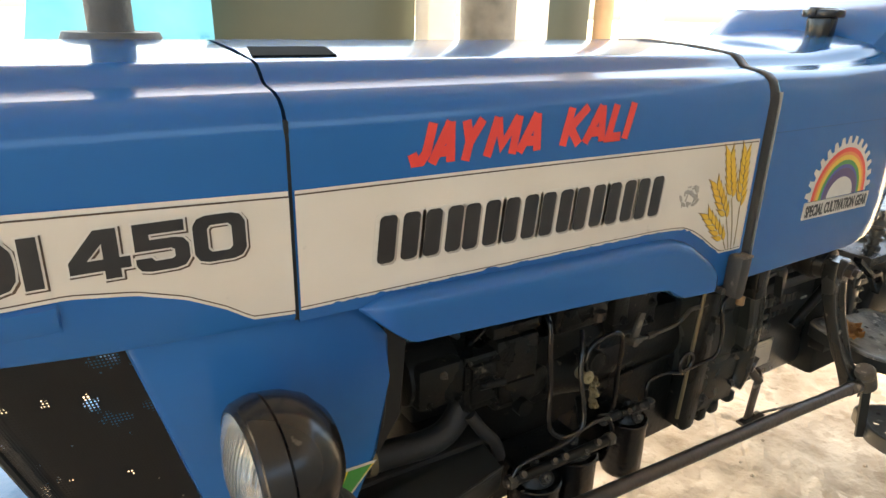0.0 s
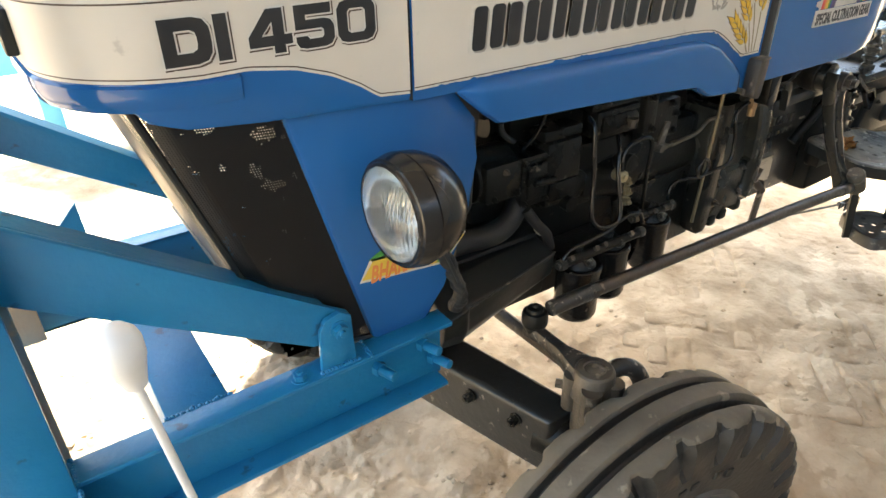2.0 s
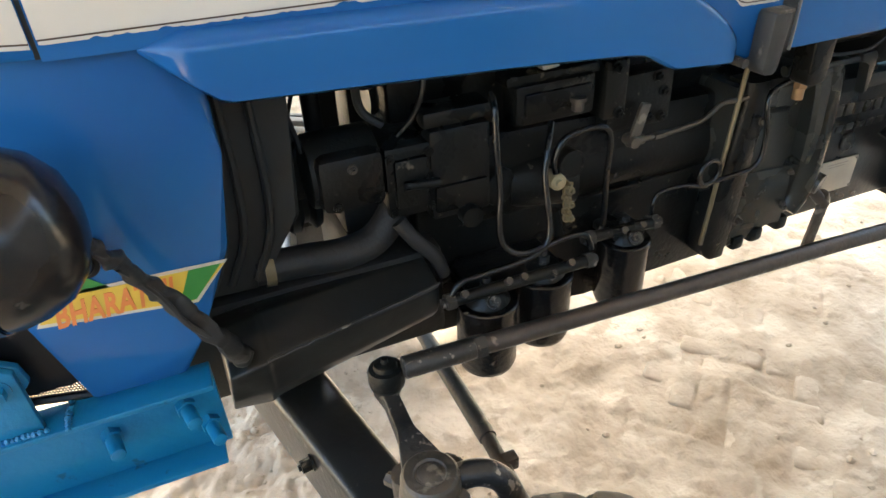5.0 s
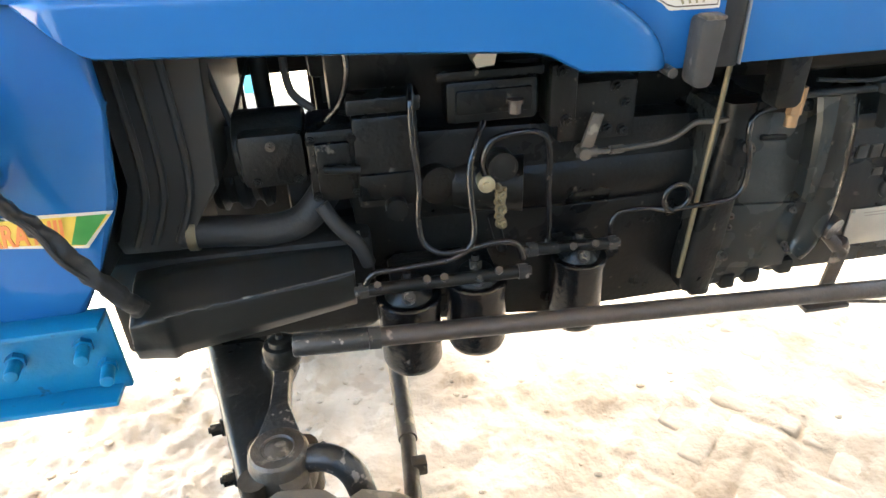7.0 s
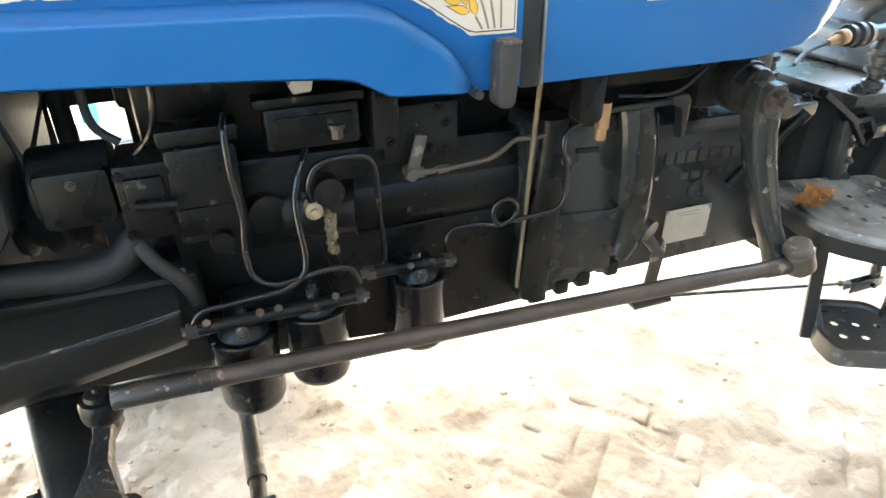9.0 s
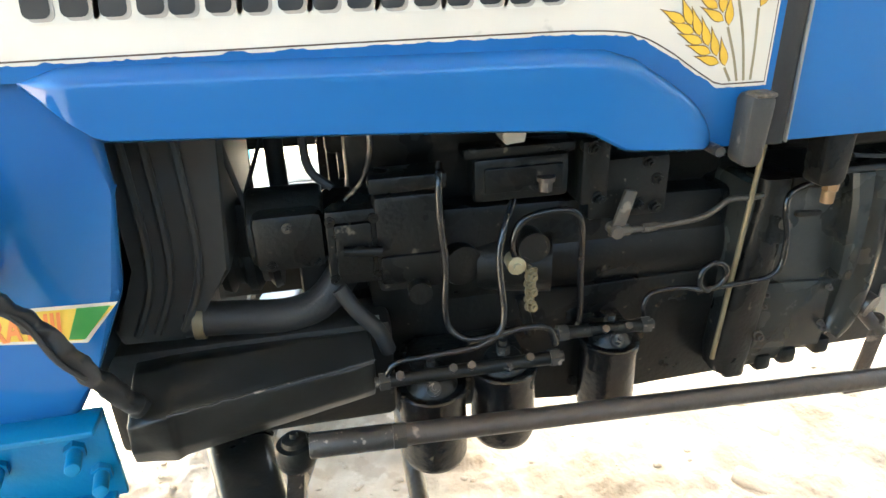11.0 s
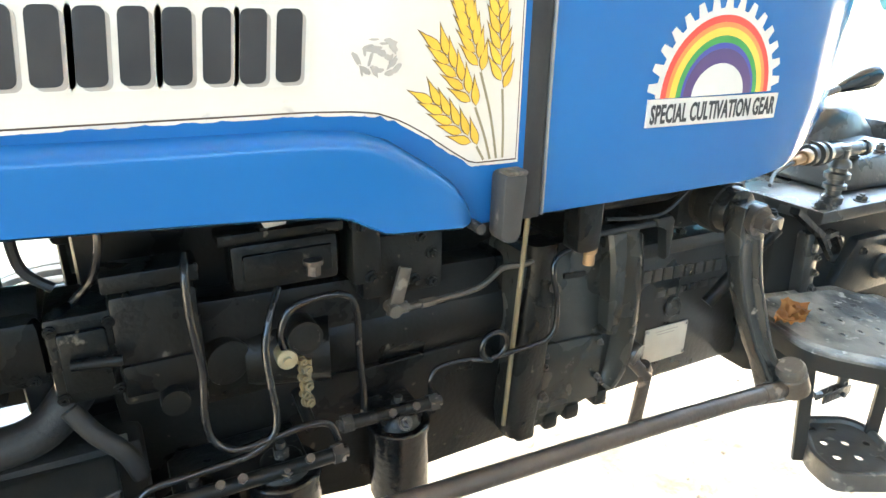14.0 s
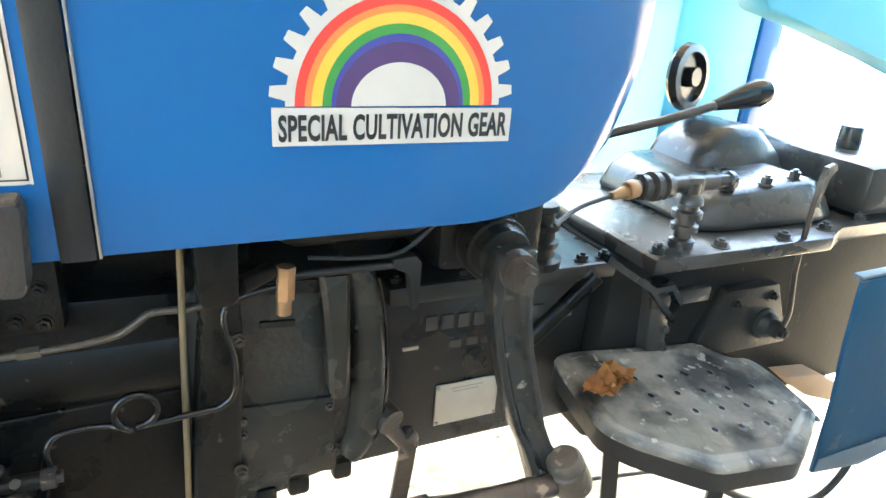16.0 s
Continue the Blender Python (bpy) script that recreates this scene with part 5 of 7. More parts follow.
for x in (0.62, 0.69, 0.715, 0.795, 0.92, 0.955):
    bm = B()
    cyl(bm, (x, 0.735 if x < 0.85 else 0.775, 0.755), (x, 0.725 if x < 0.85 else 0.765, 0.766), 0.006, seg=6)
    part("bleed_screw", bm, ROD, engine)

# coolant hose, frame rail and cover below the radiator
bm = B()
tube(bm, [(0.355, 0.815, 0.834), (0.42, 0.815, 0.829), (0.48, 0.815, 0.824), (0.525, 0.82, 0.832), (0.56, 0.83, 0.865), (0.585, 0.85, 0.90)], 0.023, 18, 6)
part("coolant_hose", bm, RUBBER, engine, "black rubber coolant hose")
bm = B()
lathe(bm, [(0.0, 0.0235), (0.0, 0.0262), (0.013, 0.0262), (0.013, 0.0235)], (0.366, 0.815, 0.833), (1, 0, -0.05), 24)
part("hose_clamp", bm, OLIVE, engine, "dull hose clamp")
bm = B()
tube(bm, [(0.555, 0.80, 0.862), (0.575, 0.79, 0.83), (0.60, 0.785, 0.80), (0.612, 0.785, 0.765)], 0.011, 12, 5)
part("bypass_hose", bm, RUBBER, engine)
bm = B()
loft(bm, [[(0.285, 0.745, 0.690), (0.285, 0.712, 0.700), (0.288, 0.700, 0.725), (0.292, 0.697, 0.765), (0.292, 0.76, 0.795), (0.285, 0.80, 0.790), (0.285, 0.80, 0.690)],
          [(0.335, 0.745, 0.682), (0.335, 0.712, 0.692), (0.338, 0.699, 0.720), (0.340, 0.696, 0.772), (0.340, 0.76, 0.800), (0.335, 0.80, 0.795), (0.335, 0.80, 0.682)],
          [(0.345, 0.745, 0.686), (0.345, 0.716, 0.696), (0.345, 0.704, 0.720), (0.345, 0.703, 0.774), (0.345, 0.765, 0.800), (0.345, 0.80, 0.795), (0.345, 0.80, 0.686)],
          [(0.560, 0.785, 0.698), (0.560, 0.765, 0.704), (0.560, 0.748, 0.724), (0.560, 0.742, 0.772), (0.560, 0.797, 0.793), (0.560, 0.835, 0.788), (0.560, 0.835, 0.698)],
          [(0.588, 0.795, 0.700), (0.588, 0.770, 0.706), (0.588, 0.754, 0.727), (0.590, 0.748, 0.776), (0.588, 0.800, 0.792), (0.588, 0.838, 0.787), (0.588, 0.838, 0.700)]])
bmesh.ops.bevel(bm, geom=bm.edges[:], offset=0.0032, segments=2, affect="EDGES", profile=0.5)
bmesh.ops.subdivide_edges(bm, edges=[e for e in bm.edges if e.calc_length() > 0.03], cuts=7, use_grid_fill=True)
for v in bm.verts:
    v.co += Vector((0.2, -1, 0.6)) * (0.004 * noise.noise(v.co * 14) + 0.0025 * noise.noise(v.co * 37))
support = part("front_support", bm, SOFTSHEET, tractor, "black sheet-metal front support cover")
bm = B()
lip = [Vector((0.340, 0.695, 0.776)).lerp(Vector((0.591, 0.747, 0.779)), k / 24) + Vector((0, 0, 0.0035 * noise.noise(Vector((k * 0.9, 4, 0))))) for k in range(25)]
tube(bm, lip, 0.0018, 8, 2)
part("ragged_lip", bm, CHIPPED, support, "ragged worn upper edge of the sheet")
bm = B()
box(bm, 0.235, 0.62, 0.80, 0.88, 0.64, 0.803, 0.012)
bolster = part("front_bolster", bm, MATTE, tractor, "black cast front bolster")
for bx0, bx1, by0, by1, bz0, bz1 in ((0.50, 0.62, 0.875, 1.13, 0.64, 0.80), (0.235, 0.34, 0.875, 1.13, 0.64, 0.80), (0.50, 0.60, 0.90, 1.08, 0.795, 0.90)):
    bm = B()
    box(bm, bx0, bx1, by0, by1, bz0, bz1, 0.012)
    part("bolster_block", bm, MATTE, bolster)
# dark boxes added behind the shroud to close a bright gap
bm = B()
box(bm, 0.30, 0.395, 0.93, 1.13, 0.875, 0.97, 0.008)
box(bm, 0.375, 0.50, 0.90, 0.93, 0.874, 0.955, 0.004)
part("shroud_gap_block", bm, MATTE, tractor)
# sheet on the far side of the fan, with an opening
bm = B()
for x0, x1, z0, z1 in ((0.16, 0.42, 0.655, 1.16), (0.54, 0.74, 0.655, 1.16), (0.4202, 0.5398, 0.945, 1.16), (0.4202, 0.5398, 0.655, 0.85)):
    prism(bm, [(x0, z0), (x1, z0), (x1, z1), (x0, z1)], 1.200, 1.206)
part("far_shroud", bm, MATTE, tractor, "dark sheet on the far side of the fan")
bm = B()
box(bm, 0.588, 0.604, 0.79, 0.81, 0.797, 0.809, 0.001)
part("bare_lug", bm, PLATE, engine)
# fan
bm = B()
cyl(bm, (0.572, YC, 0.985), (0.62, YC, 0.985), 0.028, seg=20)
fan = part("fan", bm, SHEET, tractor, "black cooling fan")
for k in (0, 1, 3, 4):
    a = radians(60 * k + 38)
    d, s = Vector((0, math.cos(a), math.sin(a))), Vector((0, -math.sin(a), math.cos(a)))
    c = Vector((0.585, YC, 0.985))
    bm = B()
    bm.faces.new([bm.verts.new(c + d * rr + s * w + Vector((t, 0, 0))) for rr, w, t in ((0.026, -0.014, 0.005), (0.15, -0.024, 0.008), (0.15, 0.024, -0.008), (0.026, 0.014, -0.005))])
    bmesh.ops.solidify(bm, geom=bm.faces[:], thickness=0.002)
    part("blade", bm, SHEET, fan)
# dark box added for the shade under the bonnet
bm = B()
box(bm, 0.555, 0.66, 0.94, 1.10, 1.0, 1.17, 0.01)
part("bonnet_shade_box", bm, MATTE, engine)
# dark blocks added to narrow the bright opening beside the fan
for fx0, fx1 in ((0.385, 0.425), (0.556, 0.60)):
    bm = B()
    box(bm, fx0, fx1, 1.02, 1.10, 0.88, 1.04, 0.006)
    part("fan_gap_block", bm, MATTE, engine)
bm = B()
tube(bm, [(0.487, 0.945, 0.90), (0.486, 0.947, 1.0), (0.486, 0.947, 1.17)], 0.0135, 12, 3)
part("thermostat_pipe", bm, MATTE, engine, "dark upright pipe behind the pump")
bm = B()
tube(bm, [(0.535, 0.86, 1.13), (0.530, 0.855, 1.06), (0.534, 0.855, 1.01), (0.56, 0.85, 0.985)], 0.006, 8, 5)
part("upper_hose", bm, RUBBER, engine)
bm = B()
tube(bm, [(0.425, 0.85, 1.12), (0.432, 0.85, 1.05), (0.448, 0.85, 0.97)], 0.004, 8, 5)
part("vent_hose", bm, RUBBER, engine)
bm = B()
tube(bm, [(0.605, 0.83, 1.10), (0.612, 0.82, 1.05), (0.600, 0.83, 1.0), (0.575, 0.84, 0.97)], 0.0045, 8, 5)
part("bleed_pipe", bm, GLOSS, engine)
bm = B()
lathe(bm, [(0.0, 0.0), (0.0, 0.058), (0.012, 0.062), (0.020, 0.050), (0.030, 0.050), (0.038, 0.062), (0.050, 0.062), (0.058, 0.050), (0.066, 0.050), (0.075, 0.062), (0.085, 0.058), (0.085, 0.0)], (0.388, YC, 0.857), (1, 0, 0), 36)
part("crank_pulley", bm, MATTE, engine, "dark grooved crank pulley")
bm = B()
for k in range(3):
    tube(bm, [(0.42, YC - 0.056, 0.857 + 0.004 * k), (0.43, 0.93, 0.93), (0.47, 0.955, 1.03)], 0.003, 6, 3)
tagged(part("fan_belt", bm, RUBBER, engine, "dark fan belt"), kind="stuff")

# ---- clutch housing ----
BELL = [(1.135, 0.950), (1.172, 0.952), (1.277, 0.950), (1.335, 0.945), (1.356, 0.90), (1.366, 0.85), (1.366, 0.775), (1.356, 0.715), (1.336, 0.672), (1.30, 0.650), (1.245, 0.640), (1.208, 0.634), (1.154, 0.622), (1.13, 0.64)]
bm = B()
prism(bm, BELL, 0.801, 1.11, "xz", 0.012)
bell = part("clutch_housing", bm, HOUSING, tractor, "black cast clutch housing")
bm = B()
path = smooth_path([Vector((x, 0.0, z)) for x, z in ((1.338, 0.958), (1.349, 0.91), (1.356, 0.85), (1.358, 0.785), (1.354, 0.735), (1.345, 0.698), (1.328, 0.674))], 5)
rings = []
for k, p in enumerate(path):
    d = (path[min(k + 1, len(path) - 1)] - path[max(k - 1, 0)]).normalized()
    o = Vector((-d.z, 0, d.x))
    o = o if o.x > 0 else -o
    w = 1.0 - 0.25 * abs(2 * k / (len(path) - 1) - 1) ** 3
    rings.append([(p.x + o.x * h * w, y, p.z + o.z * h * w) for h, y in ((-0.033, 0.824), (-0.0325, 0.806), (-0.027, 0.794), (-0.013, 0.7865), (0.003, 0.785), (0.012, 0.788), (0.0175, 0.796), (0.0200, 0.807), (0.0200, 0.824))])
loft(bm, rings)
part("housing_rim", bm, HOUSING, bell, "rounded housing flange")
# thin bead added so that the rim's edge shows a bright line
bm = B()
tube(bm, [(p.x + 0.0185, 0.796, p.z) for p in path[2:-2:3]], 0.0030, 8, 3)
part("rim_glint", bm, GLOSS, bell, "glossy bead added along the rim to catch a glint")
bm = B()
loft(bm, [[(x0, 0.835, z), (x0 - 0.002, 0.802, z), (x0 + 0.003, 0.792, z), (x0 + 0.010, 0.7875, z), (x0 + 0.018, 0.7868, z), (x1 - 0.008, 0.7874, z), (x1 - 0.002, 0.7915, z), (x1, 0.799, z), (x1, 0.835, z)] for z, x0, x1 in ((0.956, 1.150, 1.194), (0.92, 1.150, 1.196), (0.86, 1.144, 1.196), (0.79, 1.136, 1.192), (0.72, 1.129, 1.187), (0.67, 1.125, 1.182), (0.632, 1.130, 1.176))])
part("housing_flange", bm, CAST, bell, "rounded front flange of the housing")
bm = B()
prism(bm, [(1.196, 0.956), (1.292, 0.950), (1.292, 0.930), (1.196, 0.936)], 0.792, 0.824, "xz", 0.006)
part("top_lip", bm, CAST, bell)
bm = B()
prism(bm, [(1.216, 0.900), (1.258, 0.897), (1.258, 0.888), (1.216, 0.891)], 0.7965, 0.806, "xz", 0.002)
part("cast_bar", bm, CAST, bell)
bm = B()
loft(bm, [[(x0, 0.826, z), (x0, y, z), (x0 + 0.006, y - 0.006, z), (x1 - 0.006, y - 0.006, z), (x1, y, z), (x1, 0.826, z)] for z, x0, x1, y in ((0.956, 1.284, 1.322, 0.788), (0.92, 1.287, 1.320, 0.780), (0.86, 1.291, 1.320, 0.776), (0.81, 1.294, 1.320, 0.777), (0.788, 1.297, 1.319, 0.780), (0.780, 1.302, 1.315, 0.796))])
part("housing_rib", bm, HOUSING, bell, "worn upright rib with a tapered foot")
bm = B()
cyl(bm, (1.3115, 0.800, 0.792), (1.3115, 0.785, 0.792), 0.009, seg=12)
bolt(bm, (1.3115, 0.785, 0.792), (0, -1, 0), 0.006, 0.006)
part("bolt", bm, GLOSS, bell)
bm = B()
prism(bm, [(1.186, 0.786), (1.304, 0.778), (1.309, 0.657), (1.181, 0.668)], 0.795, 0.822, "xz", 0.003)
cover2 = part("inspection_cover", bm, HOUSING, bell, "black bolted inspection cover")
for p in ((1.190, 0.797, 0.768), (1.190, 0.797, 0.748), (1.298, 0.797, 0.766), (1.299, 0.797, 0.702), (1.308, 0.800, 0.690), (1.187, 0.797, 0.690)):
    bm = B()
    bolt(bm, p, (0, -1, 0), 0.0055, 0.007)
    part("bolt", bm, ROD, cover2)
for p in ((1.190, 0.786, 0.888), (1.184, 0.786, 0.700)):
    bm = B()
    bolt(bm, p, (0, -1, 0), 0.0065, 0.009)
    part("bolt", bm, PINDUST, bell)
for x, w, z in ((1.165, 0.036, 0.628), (1.215, 0.028, 0.634), (1.258, 0.030, 0.640), (1.318, 0.028, 0.650)):
    bm = B()
    box(bm, x - w / 2, x + w / 2, 0.795, 0.86, z - 0.014, z + 0.016, 0.007)
    part("lower_lug", bm, CAST, bell)
bm = B()
cyl(bm, (1.138, 0.790, 1.03), (1.120, 0.797, 0.66), 0.004, seg=10)
part("throttle_rod", bm, OLIVE, tractor, "thin bare brass-coloured rod")
bm = B()
prism(bm, [(1.147, 0.986), (1.152, 0.980), (1.178, 0.980), (1.184, 0.987), (1.186, 1.056), (1.145, 1.056)], 0.692, 0.726, "xz", 0.004)
cyl(bm, (1.184, 0.712, 0.99), (1.225, 0.775, 0.975), 0.010, seg=14)
part("tank_bracket", bm, BLACK, tractor, "black tank bracket")
bm = B()
cyl(bm, (1.245, 0.778, 0.978), (1.242, 0.776, 0.938), 0.011, seg=6)
cyl(bm, (1.241, 0.776, 0.938), (1.241, 0.776, 0.920), 0.009, seg=12)
part("fuel_tap", bm, BRASS, tractor, "brass fuel tap")
bm = B()
cyl(bm, (1.215, 0.79, 0.965), (1.245, 0.785, 0.968), 0.009, seg=12)
cyl(bm, (1.25, 0.785, 0.962), (1.385, 0.785, 0.962), 0.0055, seg=10)
prism(bm, [(1.372, 0.972), (1.402, 0.974), (1.410, 0.964), (1.409, 0.902), (1.398, 0.898), (1.396, 0.952), (1.374, 0.958)], 0.776, 0.794, "xz", 0.003)
tube(bm, [(1.27, 0.78, 0.985), (1.33, 0.775, 0.98), (1.38, 0.77, 0.985), (1.42, 0.765, 1.02)], 0.003, 8, 5)
part("linkage_rail", bm, SHEET, tractor, "thin black linkage rail")
bm = B()
loft(bm, [[(1.215, 0.77, 1.10), (1.215, 0.79, 1.02), (1.215, 1.15, 1.02), (1.215, 1.16, 1.10)], [(1.24, 0.755, 1.10), (1.25, 0.775, 0.997), (1.25, 1.15, 0.997), (1.24, 1.17, 1.10)], [(1.42, 0.755, 1.10), (1.40, 0.775, 0.997), (1.40, 1.15, 0.997), (1.42, 1.17, 1.10)], [(1.52, 0.77, 1.10), (1.47, 0.79, 1.03), (1.47, 1.15, 1.03), (1.52, 1.16, 1.10)]])
bmesh.ops.bevel(bm, geom=bm.edges[:], offset=0.012, segments=3, affect="EDGES", profile=0.5)
part("fuel_tank", bm, BLACK, tractor, "black fuel tank belly under the cowl")

# dark box added behind the housing to close a bright gap
bm = B()
box(bm, 1.13, 1.50, 0.93, 1.10, 0.86, 1.06, 0.02)
part("housing_gap_block", bm, CAST, tractor)

# ---- gearbox ----
bm = B()
box(bm, 1.345, 1.765, 0.880, 1.10, 0.580, 0.885, 0.012)
box(bm, 1.385, 1.755, 0.822, 1.12, 0.880, 0.908, 0.006)
gear = part("gearbox", bm, GEARM, tractor, "black cast gearbox casing")
bm = B()
box(bm, 1.489, 1.600, 0.8755, 0.879, 0.625, 0.700, 0.0008)
plate = part("name_plate", bm, PLATE, gear, "dull metal data plate with faint lines")
for k in range(2):
    bm = B()
    box(bm, 1.515 + 0.004 * k, 1.572 - 0.008 * k, 0.8752, 0.8756, 0.690 - 0.006 * k, 0.692 - 0.006 * k)
    part("print_bar", bm, GREY, plate)
for p in ((1.493, 0.8755, 0.696), (1.596, 0.8755, 0.694), (1.494, 0.8755, 0.630), (1.597, 0.8755, 0.630)):
    bm = B()
    cyl(bm, p, (p[0], p[1] - 0.002, p[2]), 0.003, seg=10)
    part("rivet", bm, STEEL, plate)
for k in range(8):
    bm = B()
    box(bm, 1.464 + 0.0265 * k, 1.464 + 0.0265 * k + 0.020, 0.876, 0.882, 0.802 - 0.001 * k, 0.826 - 0.001 * k, 0.0015)
    part("cast_mark", bm, OILY, gear, "raised cast bar")
for k in range(6):
    bm = B()
    box(bm, 1.507 + 0.028 * k, 1.507 + 0.028 * k + 0.020, 0.877, 0.882, 0.765, 0.779, 0.0015)
    part("cast_mark", bm, OILY, gear, "raised cast bar")
bm = B()
lathe(bm, [(0.0, 0.021), (0.004, 0.021), (0.005, 0.018), (0.004, 0.014), (0.003, 0.0)], (1.553, 0.880, 0.738), (0, -1, 0), 24)
part("cast_boss", bm, GEARM, gear)
bm = B()
box(bm, 1.430, 1.455, 0.876, 0.882, 0.774, 0.779)
part("cast_tick", bm, PLATE, gear)
bm = B()
box(bm, 1.70, 1.725, 0.876, 0.882, 0.79, 0.795)
part("cast_tick", bm, PLATE, gear)
for x in (1.40, 1.50, 1.60, 1.70, 1.74):
    bm = B()
    bolt(bm, (x, 0.84, 0.908), (0, 0, 1), 0.009, 0.009)
    part("bolt", bm, CAST, gear)
bm = B()
cyl(bm, (1.36, 0.86, 0.735), (1.385, 0.79, 0.72), 0.020, seg=16)
cyl(bm, (1.375, 0.81, 0.715), (1.415, 0.79, 0.668), 0.011, seg=14, bev=0.002)
cyl(bm, (1.408, 0.80, 0.69), (1.418, 0.80, 0.672), 0.0145, seg=18, bev=0.003)
cyl(bm, (1.416, 0.80, 0.676), (1.424, 0.80, 0.662), 0.008, seg=6)
prism(bm, [(1.398, 0.68), (1.425, 0.68), (1.412, 0.565), (1.385, 0.565)], 0.787, 0.795, "xz", 0.002)
box(bm, 1.365, 1.45, 0.775, 0.80, 0.560, 0.568, 0.002)
part("clutch_lever", bm, ROD, tractor, "worn clutch release lever")
bm = B()
cyl(bm, (1.42, 0.79, 0.570), (1.98, 0.80, 0.461), 0.0038, seg=8)
part("clutch_rod", bm, ROD, tractor, "thin clutch rod")

# ---- steering ----
bm = B()
cyl(bm, (1.502, 0.90, 0.985), (1.502, 0.735, 0.978), 0.052, 0.036, 24, 0.004)
cyl(bm, (1.502, 0.79, 0.980), (1.502, 0.755, 0.978), 0.044, 0.044, 24, 0.004)
box(bm, 1.44, 1.60, 0.80, 1.10, 0.93, 1.10, 0.02)
part("steering_box", bm, CAST, tractor, "black steering gearbox")
bm = B()
rings = []
for z, xl, xr, yf, yb, g, dp in ((0.995, 1.476, 1.528, 0.706, 0.736, 0.016, 0.001), (0.955, 1.470, 1.526, 0.702, 0.734, 0.015, 0.002), (0.915, 1.473, 1.527, 0.698, 0.726, 0.010, 0.008), (0.87, 1.479, 1.531, 0.690, 0.715, 0.010, 0.009), (0.82, 1.488, 1.537, 0.676, 0.701, 0.009, 0.009), (0.77, 1.501, 1.544, 0.661, 0.686, 0.008, 0.007), (0.745, 1.512, 1.552, 0.652, 0.678, 0.010, 0.002), (0.712, 1.520, 1.572, 0.634, 0.668, 0.012, 0.001), (0.688, 1.526, 1.570, 0.634, 0.662, 0.012, 0.001)):
    rings.append([(xl, yb, z), (xl, yf, z), (xl + g, yf - 0.001, z), (xl + g + 0.005, yf + dp, z), (xr - g - 0.005, yf + dp, z), (xr - g, yf - 0.001, z), (xr, yf, z), (xr, yb, z)])
loft(bm, rings)
bmesh.ops.bevel(bm, geom=[e for e in bm.edges if abs(e.verts[0].co.z - e.verts[1].co.z) > 0.015], offset=0.0022, segments=2, affect="EDGES", profile=0.5)
arm = part("steering_arm", bm, ARMM, tractor, "fluted black forged drop arm")
bm = B()
cyl(bm, (1.500, 0.712, 0.976), (1.500, 0.694, 0.975), 0.024, seg=24)
cyl(bm, (1.500, 0.700, 0.976), (1.500, 0.680, 0.975), 0.017, seg=6)
cyl(bm, (1.500, 0.690, 0.976), (1.500, 0.670, 0.975), 0.010, seg=14)
part("arm_nut", bm, ROD, arm, "worn castle nut with bare edges")
bm = B()
lathe(bm, [(0.0, 0.0), (0.0, 0.019), (0.005, 0.0230), (0.012, 0.0240), (0.014, 0.0215), (0.019, 0.0215), (0.021, 0.0245), (0.050, 0.0262), (0.055, 0.0258), (0.058, 0.0195), (0.066, 0.0165), (0.070, 0.011), (0.070, 0.006), (0.076, 0.005), (0.076, 0.0)], (1.556, 0.632, 0.742), (0.40, -0.03, -0.90), 28)
part("rear_ball_joint", bm, PINDUST, arm, "dusty ball joint")
bm = B()
tube(bm, [(0.505, 0.660, 0.730), (0.9, 0.650, 0.721), (1.3, 0.639, 0.711), (1.545, 0.632, 0.700)], 0.0135, 18, 2)
link = part("drag_link", bm, ROD, tractor, "worn steel steering drag link")
bm = B()
cyl(bm, (0.50, 0.660, 0.730), (0.60, 0.6575, 0.7277), 0.0155, seg=18, bev=0.002)
cyl(bm, (0.60, 0.6575, 0.7277), (0.616, 0.657, 0.7273), 0.0165, seg=6)
part("link_sleeve", bm, CHIPPED, link, "chipped black sleeve with bare patches")
bm = B()
cyl(bm, (1.50, 0.6332, 0.7020), (1.548, 0.632, 0.700), 0.0152, seg=18, bev=0.002)
part("link_sleeve", bm, ROD, link)
bm = B()
lathe(bm, [(0.0, 0.0), (0.0, 0.016), (0.014, 0.020), (0.017, 0.0235), (0.024, 0.0252), (0.040, 0.0250), (0.046, 0.0225), (0.0475, 0.0165), (0.0535, 0.0150), (0.0555, 0.0115), (0.0555, 0.0055), (0.0615, 0.0040), (0.0615, 0.0)], (0.481, 0.678, 0.676), (0, 0.02, 1), 28)
part("front_ball_joint", bm, CAST, link, "greasy ball joint")

# ---- front axle and wheels ----
bm = B()
for s in (0, 1):
    def m(y):
        return 2 * YC - y + (0.14 if y < YC else 0.0) if s else y
    loft(bm, [[(0.298, m(YC), 0.45), (0.298, m(YC), 0.588), (0.402, m(YC), 0.588), (0.402, m(YC), 0.45)],
              [(0.414, m(0.55), 0.44), (0.414, m(0.55), 0.578), (0.498, m(0.55), 0.578), (0.498, m(0.55), 0.44)]])
bmesh.ops.bevel(bm, geom=[e for e in bm.edges if e.calc_length() > 0.1], offset=0.015, segments=4, affect="EDGES", profile=0.5)
axle = part("front_axle", bm, AXLEM, tractor, "black rounded box-section front axle", smooth=40)
for s in (0, 1):
    bm = B()
    cyl(bm, (0.445, 2 * YC - 0.46 if s else 0.60, 0.510), (0.476, 2 * YC - 0.38 if s else 0.52, 0.510), 0.050, seg=22)
    part("axle_tube", bm, BLACK, axle)
